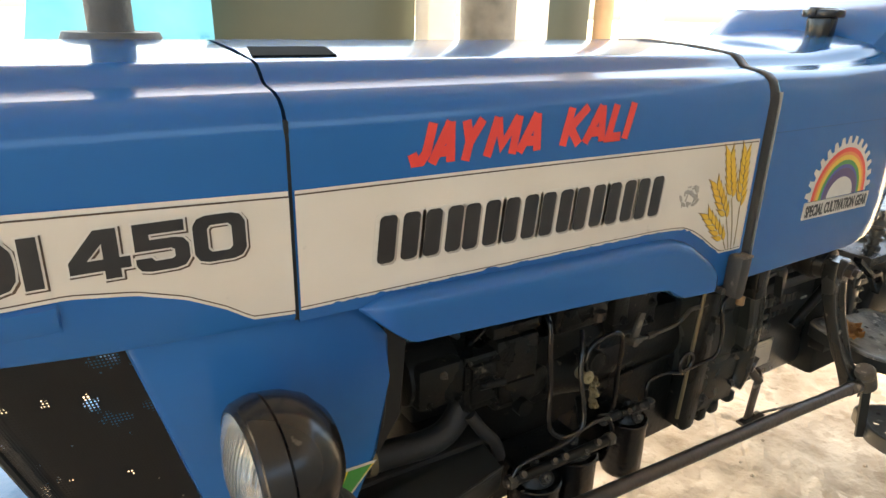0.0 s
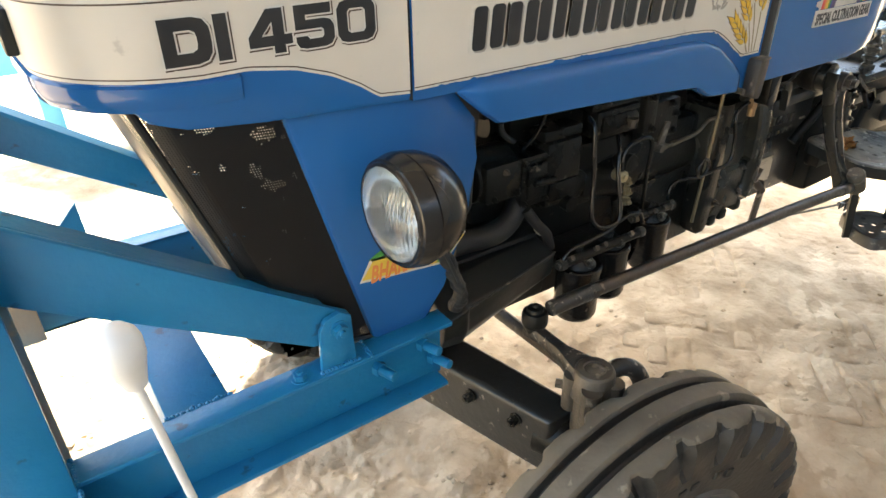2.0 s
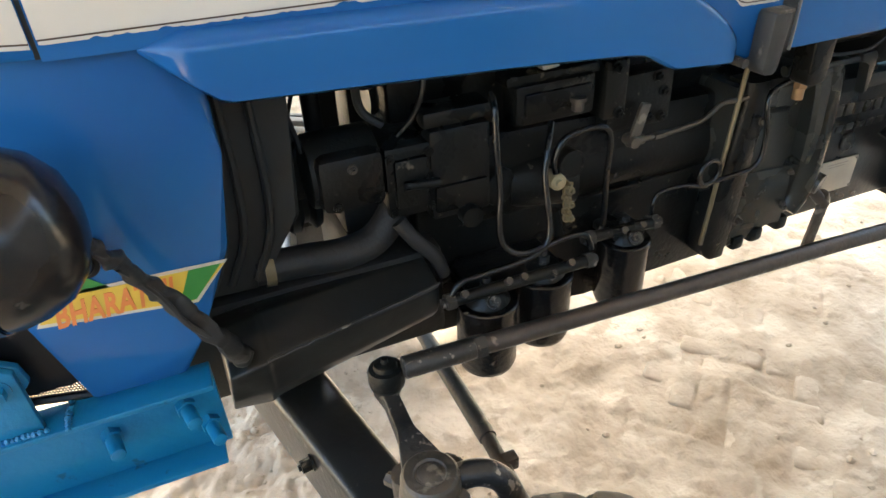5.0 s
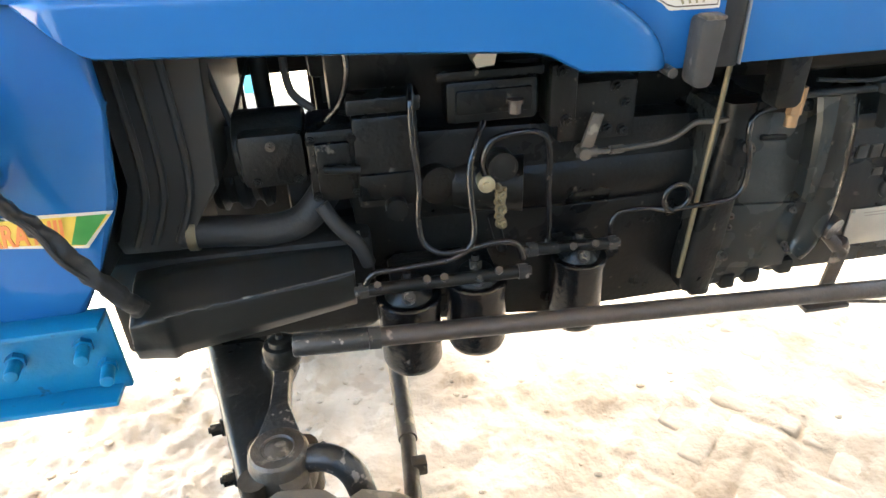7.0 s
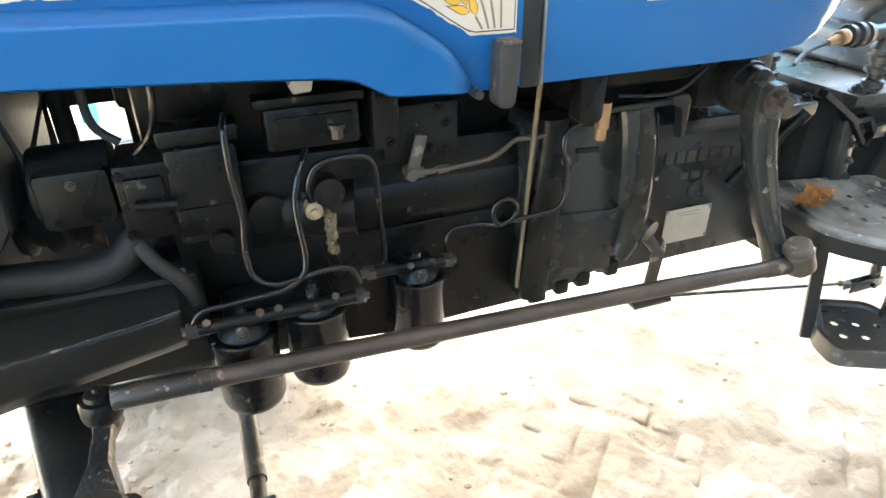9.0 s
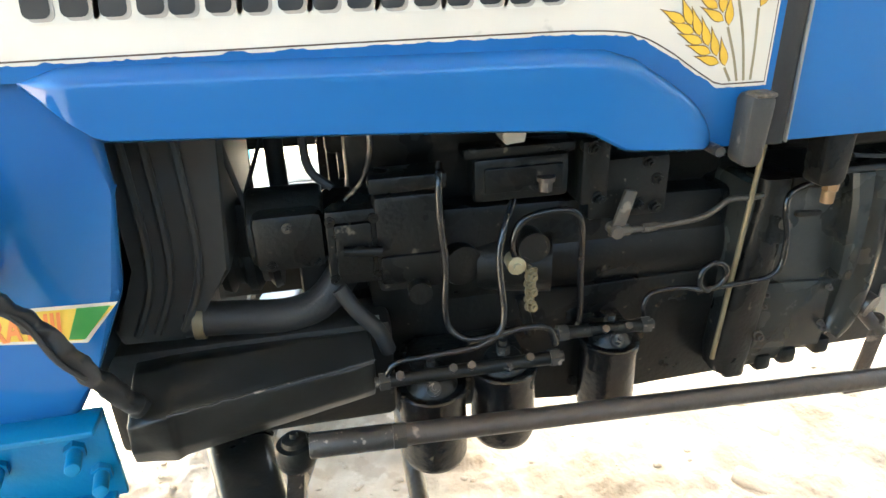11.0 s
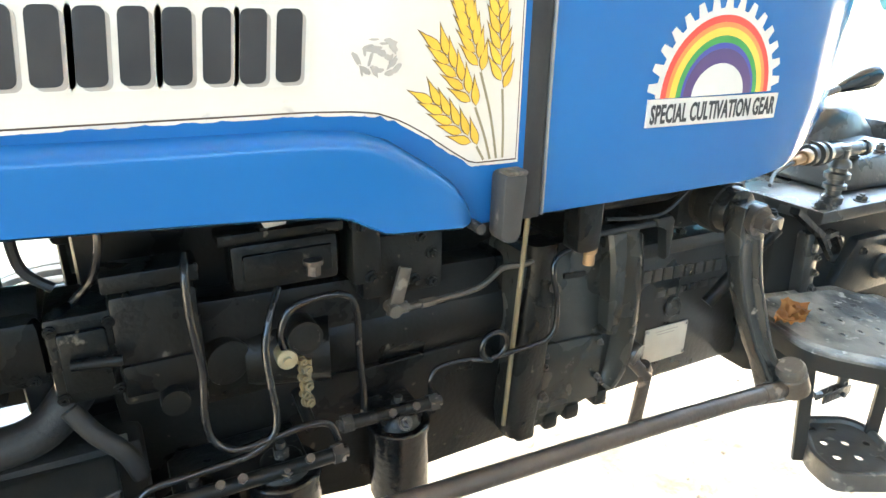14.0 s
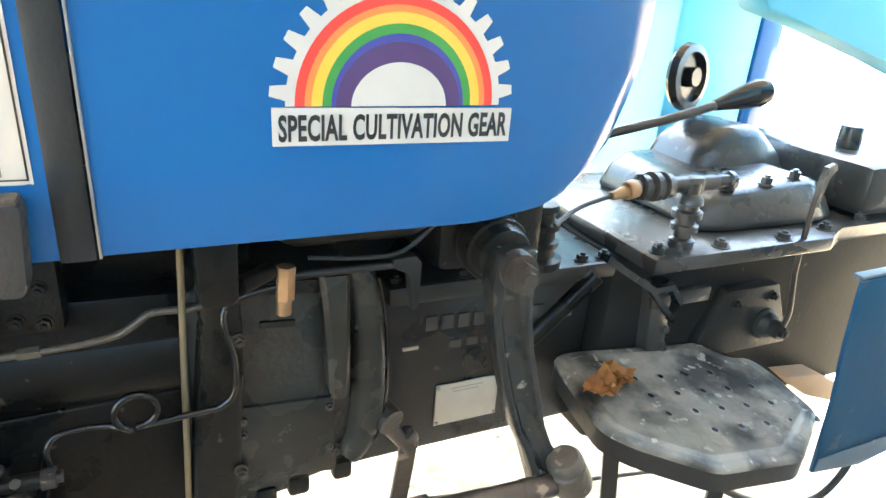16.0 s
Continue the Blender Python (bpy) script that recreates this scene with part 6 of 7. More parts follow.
for x, y in ((0.363, 0.72), (0.393, 0.62)):
    bm = B()
    bolt(bm, (x, y, 0.545), (-1, -0.15, 0), 0.010, 0.016)
    part("bolt", bm, CAST, axle)
bm = B()
box(bm, 0.33, 0.43, 0.87, 1.06, 0.57, 0.70, 0.01)
part("axle_pivot", bm, CAST, axle)
for s in (1, -1):
    def w(x, y, z):
        return Vector((x, y if s == 1 else 2 * YC - y + 0.14, z))
    bm = B()
    cyl(bm, w(0.478, 0.515, 0.47), w(0.478, 0.520, 0.675), 0.036, 0.034, 24, 0.004)
    cyl(bm, w(0.480, 0.522, 0.635), w(0.480, 0.523, 0.690), 0.042, 0.035, 28, 0.005)
    lathe(bm, [(0.0, 0.034), (0.003, 0.031), (0.003, 0.020), (0.0, 0.017), (0.004, 0.011), (0.004, 0.0)], w(0.480, 0.523, 0.689), (0, 0, 1), 28)
    for a in (0.6, 2.2, 3.8, 5.3):
        cyl(bm, w(0.478 + 0.04 * math.cos(a), 0.52 + 0.04 * math.sin(a), 0.645), w(0.478 + 0.065 * math.cos(a), 0.52 + 0.065 * math.sin(a), 0.645), 0.009, seg=6)
        bx0, by0 = 0.478 + 0.035 * math.cos(a), 0.52 + 0.035 * math.sin(a)
        cyl(bm, w(bx0, by0, 0.60), w(bx0, by0, 0.672), 0.018, seg=12)
    kp = part("kingpin_housing", bm, PINDUST, axle, "greasy dusty kingpin housing")
    bm = B()
    tube(bm, [w(0.505, 0.520, 0.668), w(0.535, 0.512, 0.675), w(0.560, 0.500, 0.664), w(0.573, 0.488, 0.630), w(0.585, 0.475, 0.56), w(0.628, 0.47, 0.478)], 0.0165, 14, 5)
    part("spindle_arm", bm, CHIPPED, kp)
    bm = B()
    cyl(bm, w(0.478, 0.515, 0.48), w(0.482, 0.44, 0.39), 0.030, 0.026, 18)
    cyl(bm, w(0.482, 0.46, 0.375), w(0.482, 0.30, 0.375), 0.026, seg=18)
    part("stub_axle", bm, CAST, kp)
    if s == 1:
        bm = B()
        loft(bm, [[(0.462, 0.695, 0.664), (0.462, 0.690, 0.690), (0.500, 0.690, 0.690), (0.500, 0.695, 0.664)], [(0.468, 0.655, 0.666), (0.468, 0.655, 0.692), (0.490, 0.655, 0.692), (0.490, 0.655, 0.666)], [(0.466, 0.60, 0.658), (0.466, 0.60, 0.690), (0.490, 0.60, 0.690), (0.490, 0.60, 0.658)], [(0.452, 0.545, 0.648), (0.452, 0.545, 0.688), (0.506, 0.545, 0.688), (0.506, 0.545, 0.648)]])
        bmesh.ops.bevel(bm, geom=bm.edges[:], offset=0.004, segments=2, affect="EDGES", profile=0.5)
        part("steering_knuckle_arm", bm, CHIPPED, kp, "chipped forged steering arm")
    # wheel
    c, ax = w(0.492, 0.385, 0.353), Vector((-0.08 if s == 1 else 0.08, -1 if s == 1 else 1, 0))
    a0 = ax.normalized()
    s0 = Vector((a0.y, -a0.x, 0))
    half = [(0.066, 0.180), (0.076, 0.225), (0.080, 0.270), (0.081, 0.296), (0.082, 0.310), (0.080, 0.326), (0.074, 0.338), (0.066, 0.344), (0.056, 0.347), (0.046, 0.347), (0.041, 0.342), (0.037, 0.325), (0.029, 0.320), (0.022, 0.325), (0.018, 0.345), (0.012, 0.351), (0.0, 0.352)]
    prof = [(-h, q) for h, q in half] + [p for p in half[-2::-1]] + [(-0.066, 0.180)]
    SEG = 168
    bm = B()
    rings = []
    for h, q in prof:
        ring = []
        for k in range(SEG):
            a = 2 * math.pi * k / SEG
            hh, qq = h * 0.96, q
            if abs(h) > 0.053 and 0.29 < q < 0.3465 and (k % 7) in (4, 5):
                hh, qq = h * (0.95 if q > 0.343 else 0.80), q - (0.020 if q > 0.32 else 0.010)
            d = s0 * math.cos(a) + Vector((0, 0, 1)) * math.sin(a)
            ring.append(bm.verts.new(c + a0 * hh + d * qq))
        rings.append(ring)
    for p, q in zip(rings, rings[1:]):
        for k in range(SEG):
            bm.faces.new((p[k], p[(k + 1) % SEG], q[(k + 1) % SEG], q[k]))
    tyre = part("front_tyre", bm, SIDEWALL, tractor, "dusty three-ribbed front tyre", smooth=24)
    for lo, hi, top in ((-0.0185, 0.0185, 0.3545), (0.0385, 0.072, 0.3490), (-0.072, -0.0385, 0.3490)):
        bm = B()
        rings = []
        for u, r in ((0, -0.016), (0, -0.004), (0.07, -0.0006), (0.3, 0.0008), (0.7, 0.0006), (0.93, -0.0008), (1, -0.005), (1, -0.014)):
            ring = []
            for k in range(SEG):
                a = 2 * math.pi * k / SEG
                l2, h2 = lo, hi
                ragged = 0.0025 * noise.noise(Vector((k * 0.9, lo * 300, s * 9)))
                cut = (0.016 if (k % 7) in (4, 5) else 0.004 if (k % 7) == 3 else 0.0) + ragged
                if lo > 0.03:
                    h2 -= cut
                elif hi < -0.03:
                    l2 += cut
                h = l2 + (h2 - l2) * u
                drop = 0.006 * max(0.0, (abs(h) - 0.055) / 0.017) ** 2 if abs(lo + hi) > 0.01 else 0.0
                ring.append(bm.verts.new(c + a0 * h + (s0 * math.cos(a) + Vector((0, 0, 1)) * math.sin(a)) * (top + r - drop)))
            rings.append(ring)
        for p, q in zip(rings, rings[1:]):
            for k in range(SEG):
                bm.faces.new((p[k], p[(k + 1) % SEG], q[(k + 1) % SEG], q[k]))
        part("tread_rib", bm, TYRE, tyre, "worn tread rib brown with dust", smooth=40)
    bm = B()
    for k in range(9):
        a = math.pi / 2 - (0.55 - 0.115 * k) * (1 if s == 1 else -1)
        d = s0 * math.cos(a) + Vector((0, 0, 1)) * math.sin(a)
        e = d.cross(a0)
        o = c + a0 * 0.0735 + d * 0.242
        if k in (3, 6):
            continue
        rv = bmesh.ops.create_cube(bm, size=1.0)["verts"]
        for v in rv:
            v.co = o + e * v.co.x * 0.017 + a0 * v.co.y * 0.008 + d * v.co.z * 0.014
    bmesh.ops.bevel(bm, geom=bm.edges[:], offset=0.0012, segments=2, affect="EDGES", profile=0.5)
    tagged(part("moulded_mark", bm, SIDEWALL, tyre, "raised marks on the tyre wall"), kind="stuff")
    bm = B()
    for k in range(150):
        a = 2 * math.pi * k / 150
        d = s0 * math.cos(a) + Vector((0, 0, 1)) * math.sin(a)
        e = d.cross(a0)
        o = c + a0 * 0.0345 + d * 0.3235
        rv = bmesh.ops.create_cube(bm, size=1.0)["verts"]
        for v in rv:
            v.co = o + e * v.co.x * 0.0075 + a0 * v.co.y * 0.004 + d * v.co.z * 0.003
    tagged(part("wear_mark", bm, RUBBER, tyre, "row of small dark moulded dashes"), kind="stuff")
    bm = B()
    lathe(bm, [(0.066, 0.198), (0.071, 0.188), (0.062, 0.176), (0.030, 0.171), (0.010, 0.15), (0.012, 0.10), (0.035, 0.075), (0.035, 0.0)], c, ax, 48)
    lathe(bm, [(-0.066, 0.198), (-0.071, 0.188), (-0.062, 0.176), (-0.02, 0.171), (0.0, 0.15), (0.0, 0.0)], c, ax, 48)
    rim = part("rim", bm, DUSTY, tyre, "dusty grey steel wheel rim")
    bm = B()
    cyl(bm, c + a0 * 0.03, c + a0 * 0.085, 0.045, 0.038, 24, 0.006)
    part("hub_cap", bm, CAST, rim)
    for k in range(6):
        a = 2 * math.pi * k / 6
        d = s0 * math.cos(a) + Vector((0, 0, 1)) * math.sin(a)
        bm = B()
        bolt(bm, c + a0 * 0.013 + d * 0.088, a0, 0.011, 0.014)
        part("wheel_nut", bm, STEEL, rim)
bm = B()
cyl(bm, (0.630, 0.47, 0.476), (0.641, 0.70, 0.481), 0.0125, seg=16)
cyl(bm, (0.641, 0.70, 0.481), (0.641, 2 * YC - 0.70, 0.481), 0.0155, seg=16)
cyl(bm, (0.641, 2 * YC - 0.70, 0.481), (0.630, 2 * YC - 0.33, 0.476), 0.0125, seg=16)
box(bm, 0.640, 0.664, 0.635, 0.655, 0.468, 0.494, 0.003)
tie = part("tie_rod", bm, PINDUST, tractor, "dusty dark steel tie rod")

# ---- rear transmission ----
bm = B()
box(bm, 1.765, 2.75, 0.84, 1.13, 0.55, 0.905, 0.015)
trans = part("transmission", bm, DRYCAST, tractor, "black cast rear transmission")
bm = B()
prism(bm, [(1.775, 0.765), (2.16, 0.765), (2.22, 0.80), (2.75, 0.80), (2.75, 1.20), (1.775, 1.20)], 0.905, 0.93, "xy", 0.004)
part("top_flange", bm, OILY, trans)
bm = B()
loft(bm, [[(1.92, 0.84, 0.93), (1.935, 0.855, 0.978), (1.935, 1.10, 0.982), (1.92, 1.12, 0.93)], [(1.97, 0.825, 0.93), (1.98, 0.845, 0.994), (1.98, 1.12, 1.0), (1.97, 1.14, 0.93)], [(2.20, 0.82, 0.93), (2.19, 0.85, 1.005), (2.19, 1.12, 1.005), (2.20, 1.14, 0.93)], [(2.26, 0.84, 0.93), (2.24, 0.87, 0.99), (2.24, 1.1, 0.99), (2.26, 1.12, 0.93)]])
bmesh.ops.bevel(bm, geom=bm.edges[:], offset=0.015, segments=3, affect="EDGES", profile=0.5)
part("gear_cover", bm, OILY, trans, "dusty black gear cover")
bm = B()
loft(bm, [[(2.02, 0.97, 0.95), (2.05, 0.99, 1.035), (2.05, 1.11, 1.035), (2.02, 1.14, 0.95)], [(2.10, 0.95, 0.95), (2.11, 0.98, 1.072), (2.11, 1.12, 1.072), (2.10, 1.14, 0.95)], [(2.20, 0.95, 0.95), (2.19, 0.98, 1.068), (2.19, 1.12, 1.068), (2.20, 1.14, 0.95)], [(2.30, 0.97, 0.95), (2.26, 1.0, 1.02), (2.26, 1.1, 1.02), (2.30, 1.12, 0.95)]])
bmesh.ops.bevel(bm, geom=bm.edges[:], offset=0.02, segments=3, affect="EDGES", profile=0.5)
part("gear_turret", bm, OILY, trans, "dusty gear lever turret")
bm = B()
box(bm, 2.30, 2.75, 0.82, 1.16, 0.93, 1.03, 0.02)
cyl(bm, (2.40, 0.95, 1.03), (2.40, 0.95, 1.075), 0.022, seg=18, bev=0.004)
part("hydraulic_cover", bm, OILY, trans, "dusty hydraulic lift cover")
for x, y in ((1.80, 0.79), (1.92, 0.785), (2.06, 0.785), (2.18, 0.80), (2.30, 0.82)):
    bm = B()
    bolt(bm, (x, y, 0.93), (0, 0, 1), 0.011, 0.010)
    part("bolt", bm, OILY, trans)
for x, y, z in ((1.99, 0.86, 0.997), (2.08, 0.86, 1.0), (2.16, 0.87, 1.003)):
    bm = B()
    bolt(bm, (x, y, z), (0, 0, 1), 0.010, 0.012)
    part("bolt", bm, OILY, trans)
bm = B()
lathe(bm, [(0.0, 0.020), (0.012, 0.020), (0.016, 0.014), (0.026, 0.014), (0.028, 0.021), (0.036, 0.021), (0.038, 0.015), (0.046, 0.015), (0.048, 0.023), (0.058, 0.023), (0.061, 0.016), (0.068, 0.016), (0.070, 0.021), (0.080, 0.019), (0.086, 0.012), (0.102, 0.012), (0.102, 0.0)], (1.855, 0.805, 0.93), (0, 0, 1), 24)
lathe(bm, [(0.0, 0.0), (0.0, 0.011), (0.010, 0.011), (0.012, 0.019), (0.022, 0.019), (0.024, 0.014), (0.030, 0.014), (0.032, 0.022), (0.042, 0.022), (0.044, 0.015), (0.052, 0.015), (0.054, 0.021), (0.066, 0.019), (0.070, 0.0125), (0.185, 0.0125), (0.187, 0.016), (0.197, 0.015), (0.197, 0.0)], (1.742, 0.806, 1.030), (1, 0.03, -0.01), 22)
box(bm, 1.838, 1.874, 0.796, 0.826, 1.012, 1.042, 0.008)
part("shift_rail", bm, OILY, trans)
bm = B()
tube(bm, [(1.57, 0.74, 1.012), (1.63, 0.775, 1.019), (1.70, 0.79, 1.028)], 0.0032, 8, 4)
part("cable", bm, RUBBER, tractor)
bm = B()
cyl(bm, (1.692, 0.789, 1.026), (1.722, 0.794, 1.031), 0.006, 0.009, 14, 0.001)
cyl(bm, (1.720, 0.7937, 1.0307), (1.738, 0.796, 1.033), 0.0135, 0.0135, 14, 0.002)
part("cable_end", bm, BRASS, tractor, "worn copper-coloured cable end")
bm = B()
lathe(bm, [(0.0, 0.038), (0.012, 0.038), (0.016, 0.027), (0.030, 0.025), (0.032, 0.031), (0.040, 0.031), (0.042, 0.025), (0.056, 0.024), (0.058, 0.030), (0.066, 0.030), (0.068, 0.022), (0.082, 0.020), (0.086, 0.026), (0.094, 0.024), (0.096, 0.0)], (1.622, 0.85, 0.908), (0, 0, 1), 28)
part("breather", bm, CAST, gear)
# levers
bm = B()
tube(bm, [(1.80, 0.96, 1.070), (1.90, 0.93, 1.100), (1.995, 0.92, 1.126)], 0.008, 10, 3)
gl = part("gear_lever", bm, ROD, tractor, "bent gear lever with black grip")
bm = B()
d = Vector((0.12, -0.02, 0.035)).normalized()
lathe(bm, [(0.0, 0.009), (0.02, 0.013), (0.06, 0.021), (0.085, 0.024), (0.10, 0.020), (0.106, 0.0)], Vector((1.985, 0.922, 1.123)), d, 20)
part("lever_grip", bm, PLASTIC, gl, "black plastic grip")
bm = B()
tube(bm, [(2.118, 0.782, 0.750), (2.118, 0.776, 0.79), (2.099, 0.775, 0.868), (2.096, 0.775, 0.931), (2.096, 0.775, 1.0), (2.103, 0.775, 1.036)], 0.0048, 10, 5)
sl = part("side_lever", bm, ROD, tractor, "curved dark side lever")
bm = B()
loft(bm, [[(2.093, 0.771, 0.985), (2.103, 0.771, 0.985), (2.103, 0.779, 0.985), (2.093, 0.779, 0.985)], [(2.096, 0.770, 1.035), (2.108, 0.770, 1.033), (2.108, 0.780, 1.033), (2.096, 0.780, 1.035)], [(2.100, 0.770, 1.052), (2.116, 0.770, 1.044), (2.116, 0.780, 1.044), (2.100, 0.780, 1.052)], [(2.116, 0.772, 1.058), (2.124, 0.772, 1.048), (2.124, 0.779, 1.048), (2.116, 0.779, 1.058)]])
part("lever_grip", bm, OILY, sl, "flattened bent lever top")
for x0, x1, z0, z1 in ((1.885, 2.19, 0.872, 0.884), (1.888, 1.974, 0.806, 0.834)):
    bm = B()
    box(bm, x0, x1, 0.826, 0.846, z0, z1, 0.004)
    part("cast_ridge", bm, OILY, trans)
bm = B()
prism(bm, [(1.830, 0.862), (1.872, 0.862), (1.884, 0.72), (1.844, 0.715)], 0.815, 0.845, "xz", 0.005)
for k in range(4):
    bolt(bm, (1.862 + 0.004 * k, 0.815, 0.845 - 0.035 * k), (0, -1, 0), 0.007, 0.008)
part("bolted_flange", bm, OILY, trans, "bolted upright flange")
bm = B()
prism(bm, [(2.012, 0.822), (2.134, 0.822), (2.198, 0.690), (1.962, 0.690), (1.962, 0.73)], 0.818, 0.845, "xz", 0.006)
for p in ((2.033, 0.818, 0.795), (2.12, 0.818, 0.80), (2.165, 0.818, 0.712)):
    bolt(bm, p, (0, -1, 0), 0.008, 0.009)
lathe(bm, [(0.0, 0.030), (0.008, 0.030), (0.012, 0.024), (0.022, 0.022), (0.026, 0.017), (0.042, 0.015), (0.044, 0.0)], (2.115, 0.820, 0.745), (0, -1, 0.05), 22)
bolt(bm, (2.115, 0.778, 0.747), (0, -1, 0), 0.011, 0.010)
part("side_cover", bm, MATTE, trans, "black side cover with shaft boss")
bm = B()
strap = [(1.668, 0.952), (1.763, 0.891), (1.797, 0.893), (1.820, 0.864), (1.812, 0.836)]
loft(bm, [[(x, 0.762, z - 0.005), (x, 0.744, z - 0.005), (x + 0.003, 0.744, z + 0.005), (x + 0.003, 0.762, z + 0.005)] for x, z in strap])
loft(bm, [[(x, 0.762, z - 0.004), (x, 0.750, z - 0.004), (x + 0.003, 0.750, z + 0.004), (x + 0.003, 0.762, z + 0.004)] for x, z in ((1.763, 0.890), (1.787, 0.864), (1.812, 0.838))])
part("brake_crank", bm, GLOSS, tractor, "worn brake crank")
bm = B()
cyl(bm, (1.70, 0.80, 0.90), (1.585, 0.83, 0.76), 0.013, seg=12)
part("brake_shaft", bm, BLACK, tractor)

# footboard and step
FOOT = [(1.66, 0.825), (1.70, 0.836), (1.972, 0.828), (1.986, 0.80), (2.005, 0.778), (2.045, 0.772), (2.053, 0.725), (2.045, 0.630), (1.918, 0.557), (1.763, 0.566), (1.672, 0.632), (1.643, 0.668), (1.650, 0.76)]


def board(bm):
    """Tilts a flat footboard piece as the board lies: lower to the rear and the outside."""
    for v in bm.verts:
        v.co.z += -0.09 * (v.co.x - 1.85) + 0.12 * (v.co.y - 0.72)
    return bm


def rounded(points, r, n=4):
    """A polygon with its corners cut round."""
    out = []
    k = len(points)
    for i in range(k):
        p, a, b = Vector((*points[i], 0)), Vector((*points[i - 1], 0)), Vector((*points[(i + 1) % k], 0))
        u, v = (a - p), (b - p)
        d = min(r, u.length * 0.45, v.length * 0.45)
        u, v = p + u.normalized() * d, p + v.normalized() * d
        for j in range(n + 1):
            t = j / n
            q = u * (1 - t) ** 2 + p * 2 * t * (1 - t) + v * t * t
            out.append((q.x, q.y))
    return out


def inset(points, d):
    c = Vector((sum(p[0] for p in points) / len(points), sum(p[1] for p in points) / len(points), 0))
    out = []
    for x, y in points:
        u = Vector((x, y, 0)) - c
        u = u * ((u.length - d) / u.length)
        out.append((c.x + u.x, c.y + u.y))
    return out


FO = rounded(FOOT, 0.018)
bm = B()
rings = [[(x, y, z) for x, y in inset(FO, d)] for d, z in ((0.0, 0.7165), (0.0015, 0.7205), (0.005, 0.7222), (0.012, 0.7226), (0.016, 0.7215), (0.022, 0.7215), (0.026, 0.7235), (0.031, 0.7230), (0.035, 0.7205))]
loft(bm, rings)
foot = part("footboard", board(bm), WORN, tractor, "dusty worn black steel footboard with punched round holes", smooth=40)
bm = B()
loft(bm, [[(x, y, z) for x, y in inset(FO, d)] for d, z in ((0.004, 0.686), (0.0007, 0.686), (0.0007, 0.7166), (0.004, 0.7166))])
part("skirt", board(bm), SHEET, foot, "black folded edge of the footboard", smooth=40)
for r, ks in enumerate(((0, 1, 2, 3), (0, 1, 2, 3, 4, 5), (0, 1, 2, 3, 4, 5), (1, 2, 3, 4, 5))):
    for k in ks:
        x, y = 1.773 + 0.051 * k, 0.758 - 0.040 * r - 0.0028 * k
        bm = B()
        lathe(bm, [(0.0, 0.0095), (0.0008, 0.0075), (0.0015, 0.0060), (0.0016, 0.0052), (0.0008, 0.0048)], (x, y, 0.7203), (0, 0, 1), 14)
        gp = part("punched_grip", board(bm), WORN, foot)
        # not punched through: a near-black disc paints the dark in the hole
        bm = B()
        cyl(bm, (x, y, 0.7200), (x, y, 0.7213), 0.0049, seg=12)
        part("hole", board(bm), BLACK, gp)
bm = B()
box(bm, 1.72, 2.03, 0.80, 0.845, 0.655, 0.70, 0.005)
part("footboard_bracket", bm, CAST, foot)
STEP = rounded([(1.752, 0.712), (1.838, 0.668), (1.850, 0.625), (1.800, 0.530), (1.757, 0.512), (1.652, 0.566), (1.668, 0.628)], 0.022)
bm = B()
rings = [[bm.verts.new((x, y, z)) for x, y in inset(STEP, d)] for d, z in ((0.016, 0.500), (0.0, 0.500), (0.0, 0.528), (0.003, 0.534), (0.009, 0.5355), (0.015, 0.533), (0.018, 0.527))]
for p, q in zip(rings, rings[1:]):
    for k in range(len(p)):
        bm.faces.new((p[k - 1], p[k], q[k], q[k - 1]))
edges = [bm.edges.get((rings[-1][k - 1], rings[-1][k])) for k in range(len(rings[-1]))]
for r, ks in enumerate(((0, 1), (0, 1, 2), (0, 1, 2))):
    for k in ks:
        x, y = 1.747 - 0.018 * r + 0.0345 * k, 0.675 - 0.0372 * r - 0.0185 * k
        up, lo = [[bm.verts.new((x + 0.0072 * math.cos(math.pi * j / 8), y + 0.0072 * math.sin(math.pi * j / 8), z)) for j in range(16)] for z in (0.527, 0.5245)]
        for j in range(16):
            bm.faces.new((up[j - 1], up[j], lo[j], lo[j - 1]))
        edges += [bm.edges.get((up[j - 1], up[j])) for j in range(16)]
bmesh.ops.triangle_fill(bm, edges=edges, use_beauty=True, use_dissolve=False)
bmesh.ops.recalc_face_normals(bm, faces=bm.faces[:])
step = part("step", bm, STEPM, foot, "small dusty pressed-steel mounting step with round holes", smooth=40)
for xa, ya, za, xb, yb in ((1.664, 0.662, 0.70, 1.679, 0.648), (1.838, 0.618, 0.70, 1.838, 0.615)):
    bm = B()
    loft(bm, [[(xa - 0.009, ya + 0.009, za), (xa - 0.012, ya + 0.003, za), (xa + 0.006, ya - 0.009, za), (xa + 0.009, ya - 0.003, za)], [(xb - 0.009, yb + 0.009, 0.500), (xb - 0.012, yb + 0.003, 0.500), (xb + 0.006, yb - 0.009, 0.500), (xb + 0.009, yb - 0.003, 0.500)]])
    part("step_hanger", bm, SHEET, step)
bm = B()
cyl(bm, (1.955, 0.80, 0.466), (1.985, 0.80, 0.459), 0.008, seg=6)
box(bm, 1.985, 2.085, 0.789, 0.794, 0.436, 0.462, 0.002)
box(bm, 1.985, 2.085, 0.806, 0.811, 0.436, 0.462, 0.002)
cyl(bm, (2.05, 0.78, 0.447), (2.05, 0.82, 0.447), 0.006, seg=10)
cyl(bm, (2.07, 0.80, 0.44), (2.08, 0.83, 0.62), 0.012, seg=12)
part("pedal_linkage", bm, CHIPPED, tractor, "clevis of the pedal linkage")
bm = B()
